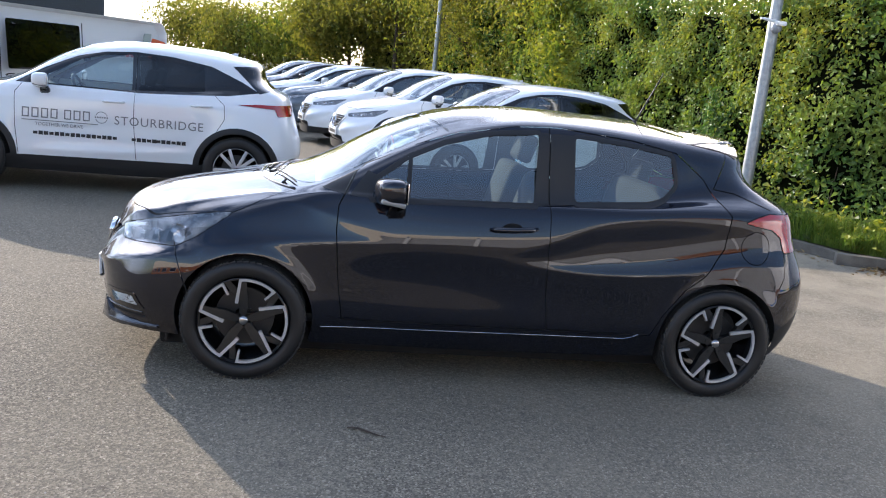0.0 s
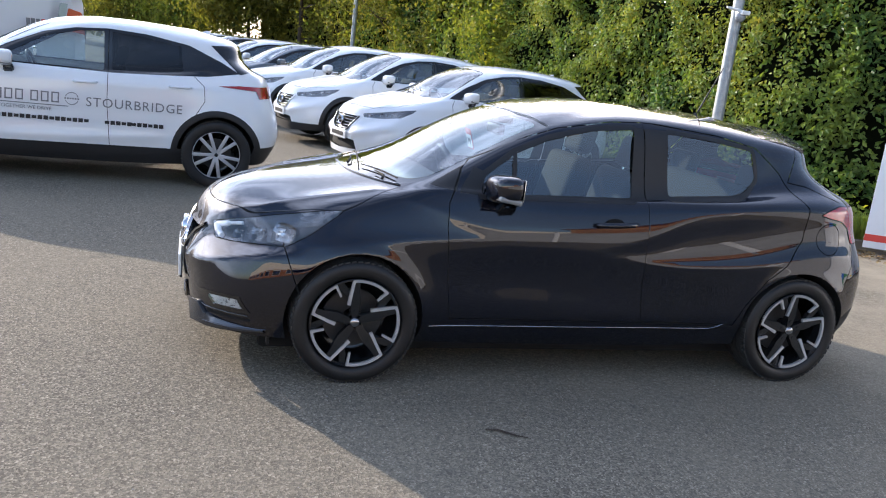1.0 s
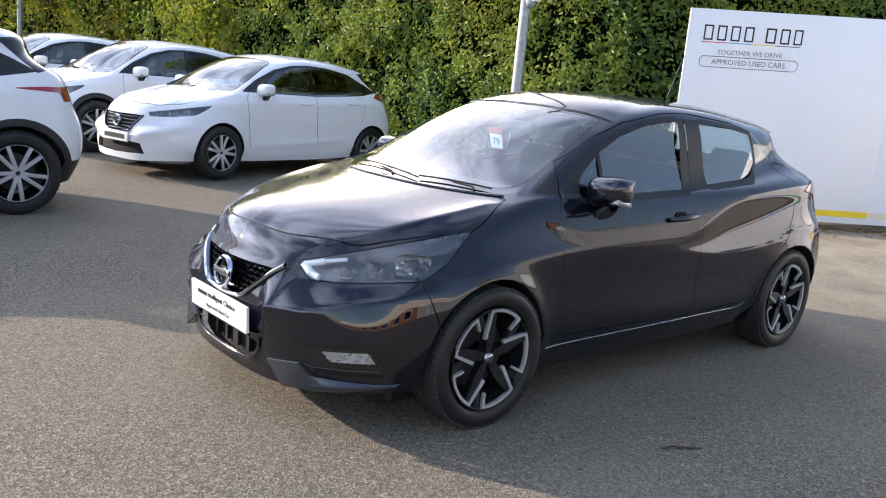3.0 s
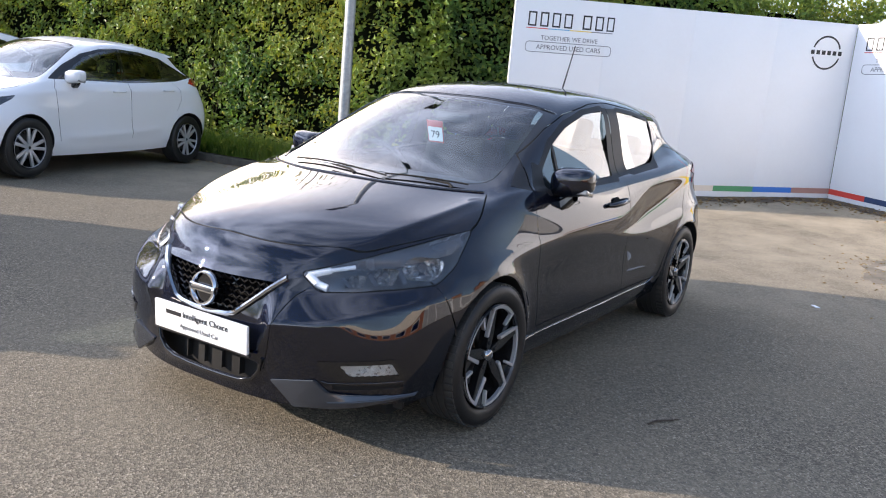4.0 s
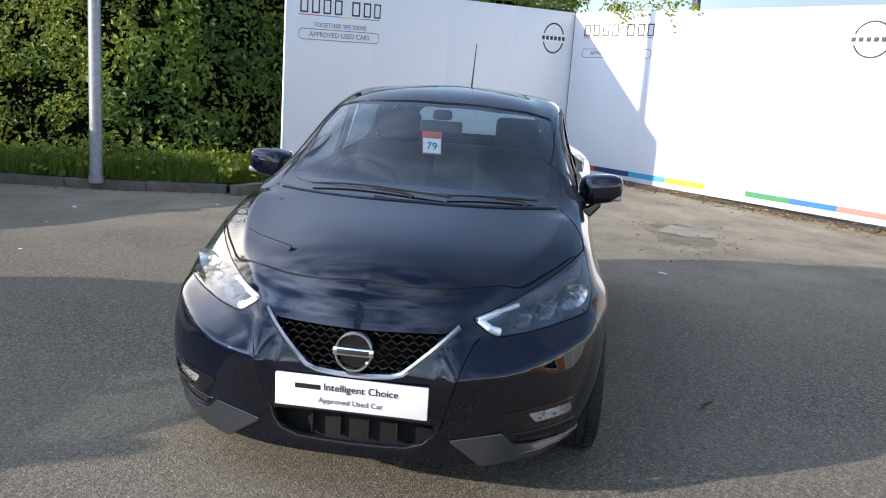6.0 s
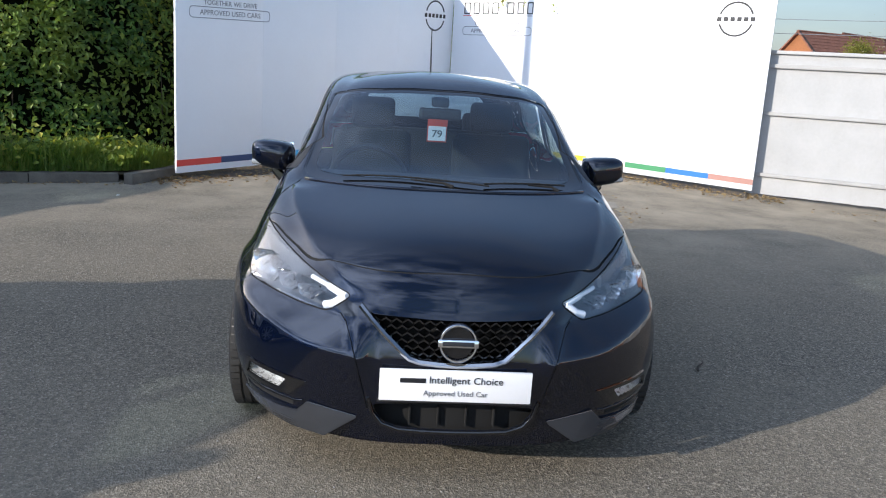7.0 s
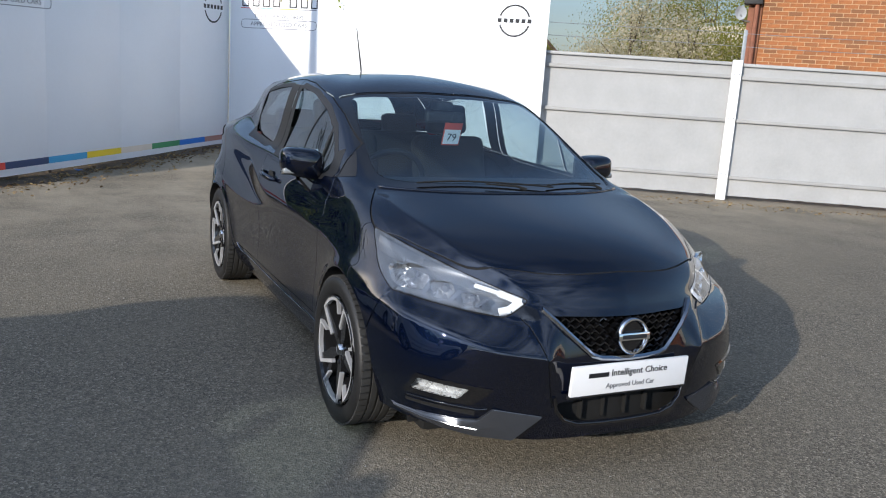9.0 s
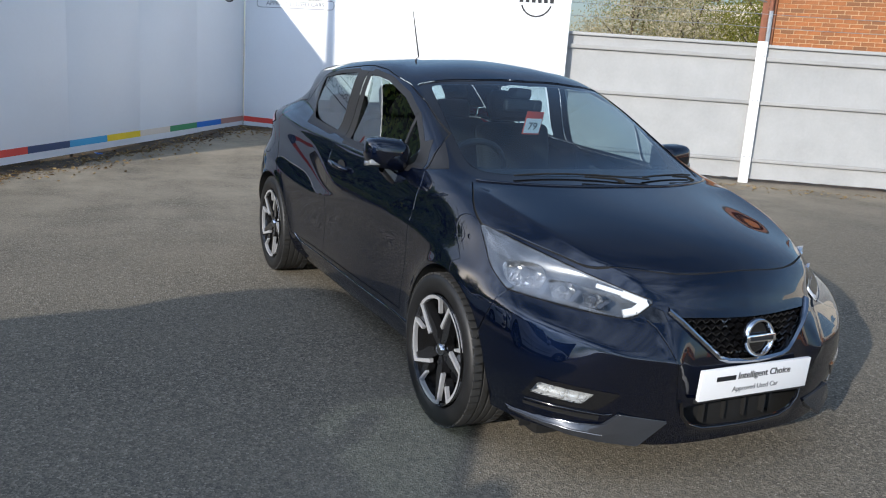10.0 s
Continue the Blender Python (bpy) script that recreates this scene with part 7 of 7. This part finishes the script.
suv, suv_shell = other_car("white_suv", "white family SUV with black cladding and dealer lettering on its doors", PAINT_WHITE, 1.0554, 1.05, 1.115, (1.3325, .352), .352, .241, "twin", True)
plain_suv = copy_thing(suv, pose(1.45, 9.95, 0.02, 0, 0, 12))
tagged(plain_suv, "plain white family SUV parked in the row by the hedge", "car")
suv.matrix_basis = pose(-3.17, 5.17, 0, 0, 0, 2.6)

# dealer lettering on the near doors of the SUV
def on_door(ob):
    """Lays flat lettering on to the door skin."""
    for v in ob.data.vertices:
        v.co.y = -(suv_shell.flank(v.co.x, v.co.z) + .0035 + (.0015 if v.co.y < 0 else 0))
    return ob


flat = lambda x, z: Matrix.Translation((x, 0, z)) @ Matrix.Rotation(radians(90), 4, "X")
on_door(lettering("town_lettering", "STOURBRIDGE", .128, flat(.07, .745), PRINT_GREY, suv, spacing=1.10, label="dark grey town name on the door"))
bars = [(-.83 + .092 * k + (.04 if k > 3 else 0), .755, .070, .10) for k in range(7)]
for x, z, w, h in bars:
    b = bmesh.new()
    for k in (.007, w - .007):
        bm_box((.012, .001, h), (x + k, 0, z + h / 2), bm=b)
    for k in (.006, h - .006):
        bm_box((w - .026, .001, .012), (x + w / 2, 0, z + k), bm=b)
    on_door(part("name_bar", b, PRINT_GREY, suv, "", None))
b = bmesh.new()
for k in range(12):
    bm_box((.062, .001, .008), (-.80 + .062 * k, 0, .728), bm=b)
on_door(part("rule", b, PRINT_GREY, suv, "", None))
for o in words("slogan", "TOGETHER WE DRIVE", .047, flat(-.47, .675), PRINT_GREY, suv):
    on_door(o)
before = set(suv.children)
ring_mark("ring_mark", suv, (-.055, .805), .058, 0, PRINT_GREY)
for o in set(suv.children) - before:
    on_door(o)
for x0, n, w in ((-.70, 16, .042), (.27, 5, .042), (.52, 6, .042)):
    for k in range(n):
        b = bmesh.new()
        bm_box((w, .001, .040 if (k % 3) else .030), (x0 + (w + .010) * k, 0, .600), bm=b)
        on_door(part("contact_bar", b, PRINT_BLACK, suv, "", None))

hatch, hatch_shell = other_car("white_hatchback", "white electric hatchback with a black rear pillar by the kerb", PAINT_WHITE, 1.0693, 1.026, 1.068, (1.35, .318), .318, .215, "twin", False)
hatch.matrix_basis = pose(2.02, 7.30, .02, 0, 0, 13.2)

second = copy_thing(plain_suv, pose(.85, 12.7, .02, 0, 0, 12))
tagged(second, "white family SUV further along the row of parked cars", "car")
grey_car = copy_thing(hatch, pose(.25, 15.5, .02, 0, 0, 12))
tagged(grey_car, "dark grey hatchback in the row of parked cars", "car")
white_far = copy_thing(hatch, pose(-.35, 18.3, .02, 0, 0, 12))
tagged(white_far, "small white hatchback far along the row", "car")
dark_far = copy_thing(hatch, pose(-1.0, 21.1, .02, 0, 0, 12))
tagged(dark_far, "dark hatchback far along the row of parked cars", "car")
dark_far2 = copy_thing(hatch, pose(-1.6, 23.9, .02, 0, 0, 12))
tagged(dark_far2, "dark blue hatchback at the end of the row", "car")
for c, p in ((grey_car, PAINT_GREY), (dark_far, PAINT_BLACK), (dark_far2, PAINT_GREY)):
    for o in c.children_recursive:
        if o.type == "MESH" and o.data.materials and o.data.materials[0] == PAINT_WHITE:
            o.data = o.data.copy()
            o.data.materials[0] = p


def panel_van():
    van = thing("panel_van", pose(-6.25, 12.27, 0, 0, 0, 61.9), "white panel van with a dark side window and an orange graphic", "van")
    prof = rounded([(-4.0, .32), (-4.02, .85), (-3.75, 1.05), (-3.0, 1.22), (-2.35, 1.93), (-1.95, 2.05), (2.45, 2.05), (2.58, 1.86), (2.62, .32)], .08, 4)
    b = bmesh.new()
    rows = []
    for y, shrink in ((-.80, .965), (-.93, .99), (-.97, 1.0), (.97, 1.0), (.93, .99), (.80, .965)):
        rows.append([b.verts.new((x * shrink, y if z < 1.1 else y * (1 - .09 * (z - 1.1) / .87), .32 + (z - .32) * shrink)) for x, z in prof])
    n = len(prof)
    for r0, r1 in zip(rows, rows[1:]):
        for k in range(n):
            b.faces.new((r0[k], r0[(k + 1) % n], r1[(k + 1) % n], r1[k]))
    b.faces.new(rows[0][::-1])
    b.faces.new(rows[-1])
    bmesh.ops.recalc_face_normals(b, faces=b.faces[:])
    part("body", b, PAINT_WHITE, van, "", 40)
    sidey = lambda z: -(.972 if z < 1.1 else .972 * (1 - .09 * (z - 1.1) / .87)) - .004

    def panel(name, poly, m, label="", lift=0.0):
        bb = bmesh.new()
        vs = [bb.verts.new((x, sidey(z) - lift, z)) for x, z in poly]
        f = bb.faces.new(vs)
        bmesh.ops.recalc_face_normals(bb, faces=[f])
        bmesh.ops.solidify(bb, geom=bb.faces[:], thickness=.008)
        return part(name, bb, m, van, label, None)
    panel("cab_window", rounded([(-2.80, 1.16), (-2.40, 1.66), (-1.90, 1.72), (-1.90, 1.14)], .06), GLASS_DARK, "dark cab window", .004)
    panel("side_window", rounded([(-1.62, .97), (-1.62, 1.80), (.05, 1.80), (.05, .97)], .05), GLASS_DARK, "large dark side window", .004)
    panel("orange_graphic", rounded([(1.92, 1.30), (2.10, 1.72), (2.50, 1.66), (2.56, 1.24)], .03), material("orange_print", (.62, .10, .03), .4), "orange printed graphic", .003)
    panel("grey_graphic", rounded([(1.66, 1.25), (1.86, 1.80), (2.08, 1.80), (1.90, 1.25)], .02), worn("green_grey_print", (.32, .38, .35), .45, amount=.2), "", .003)
    for k in range(5):
        panel("letter_bar", [(.85 + .14 * k, 1.30), (.85 + .14 * k, 1.46), (.95 + .14 * k, 1.46), (.95 + .14 * k, 1.30)], STRIPE_MATS[0] if k > 2 else PRINT_GREY, "", .003)
    panel("rub_strip", [(-1.0, .62), (-1.0, .74), (2.2, .74), (2.2, .62)], PLASTIC, "", .012)
    panel("door_gap", [(.115, .5), (.115, 1.85), (.130, 1.85), (.130, .5)], GAP, "", .002)
    panel("door_gap", [(-1.76, .5), (-1.76, 1.85), (-1.745, 1.85), (-1.745, .5)], GAP, "", .002)
    for x in (-3.05, 1.45):
        for sg in (-1, 1):
            road_wheel("road_wheel", (x, sg * .86, .33), .33, .21, .21, "five", van, out=sg)
    part("front_bumper", bm_box((.25, 1.9, .35), (-3.98, 0, .48), .08, segments=3), PLASTIC, van, "", 60)
    part("underbody", bm_box((6.0, 1.6, .2), (-.7, 0, .33), .02), GAP, van)
    door_mirror(van, hatch_shell, -2.6, 1.12, -1, PLASTIC, 1.3)


panel_van()
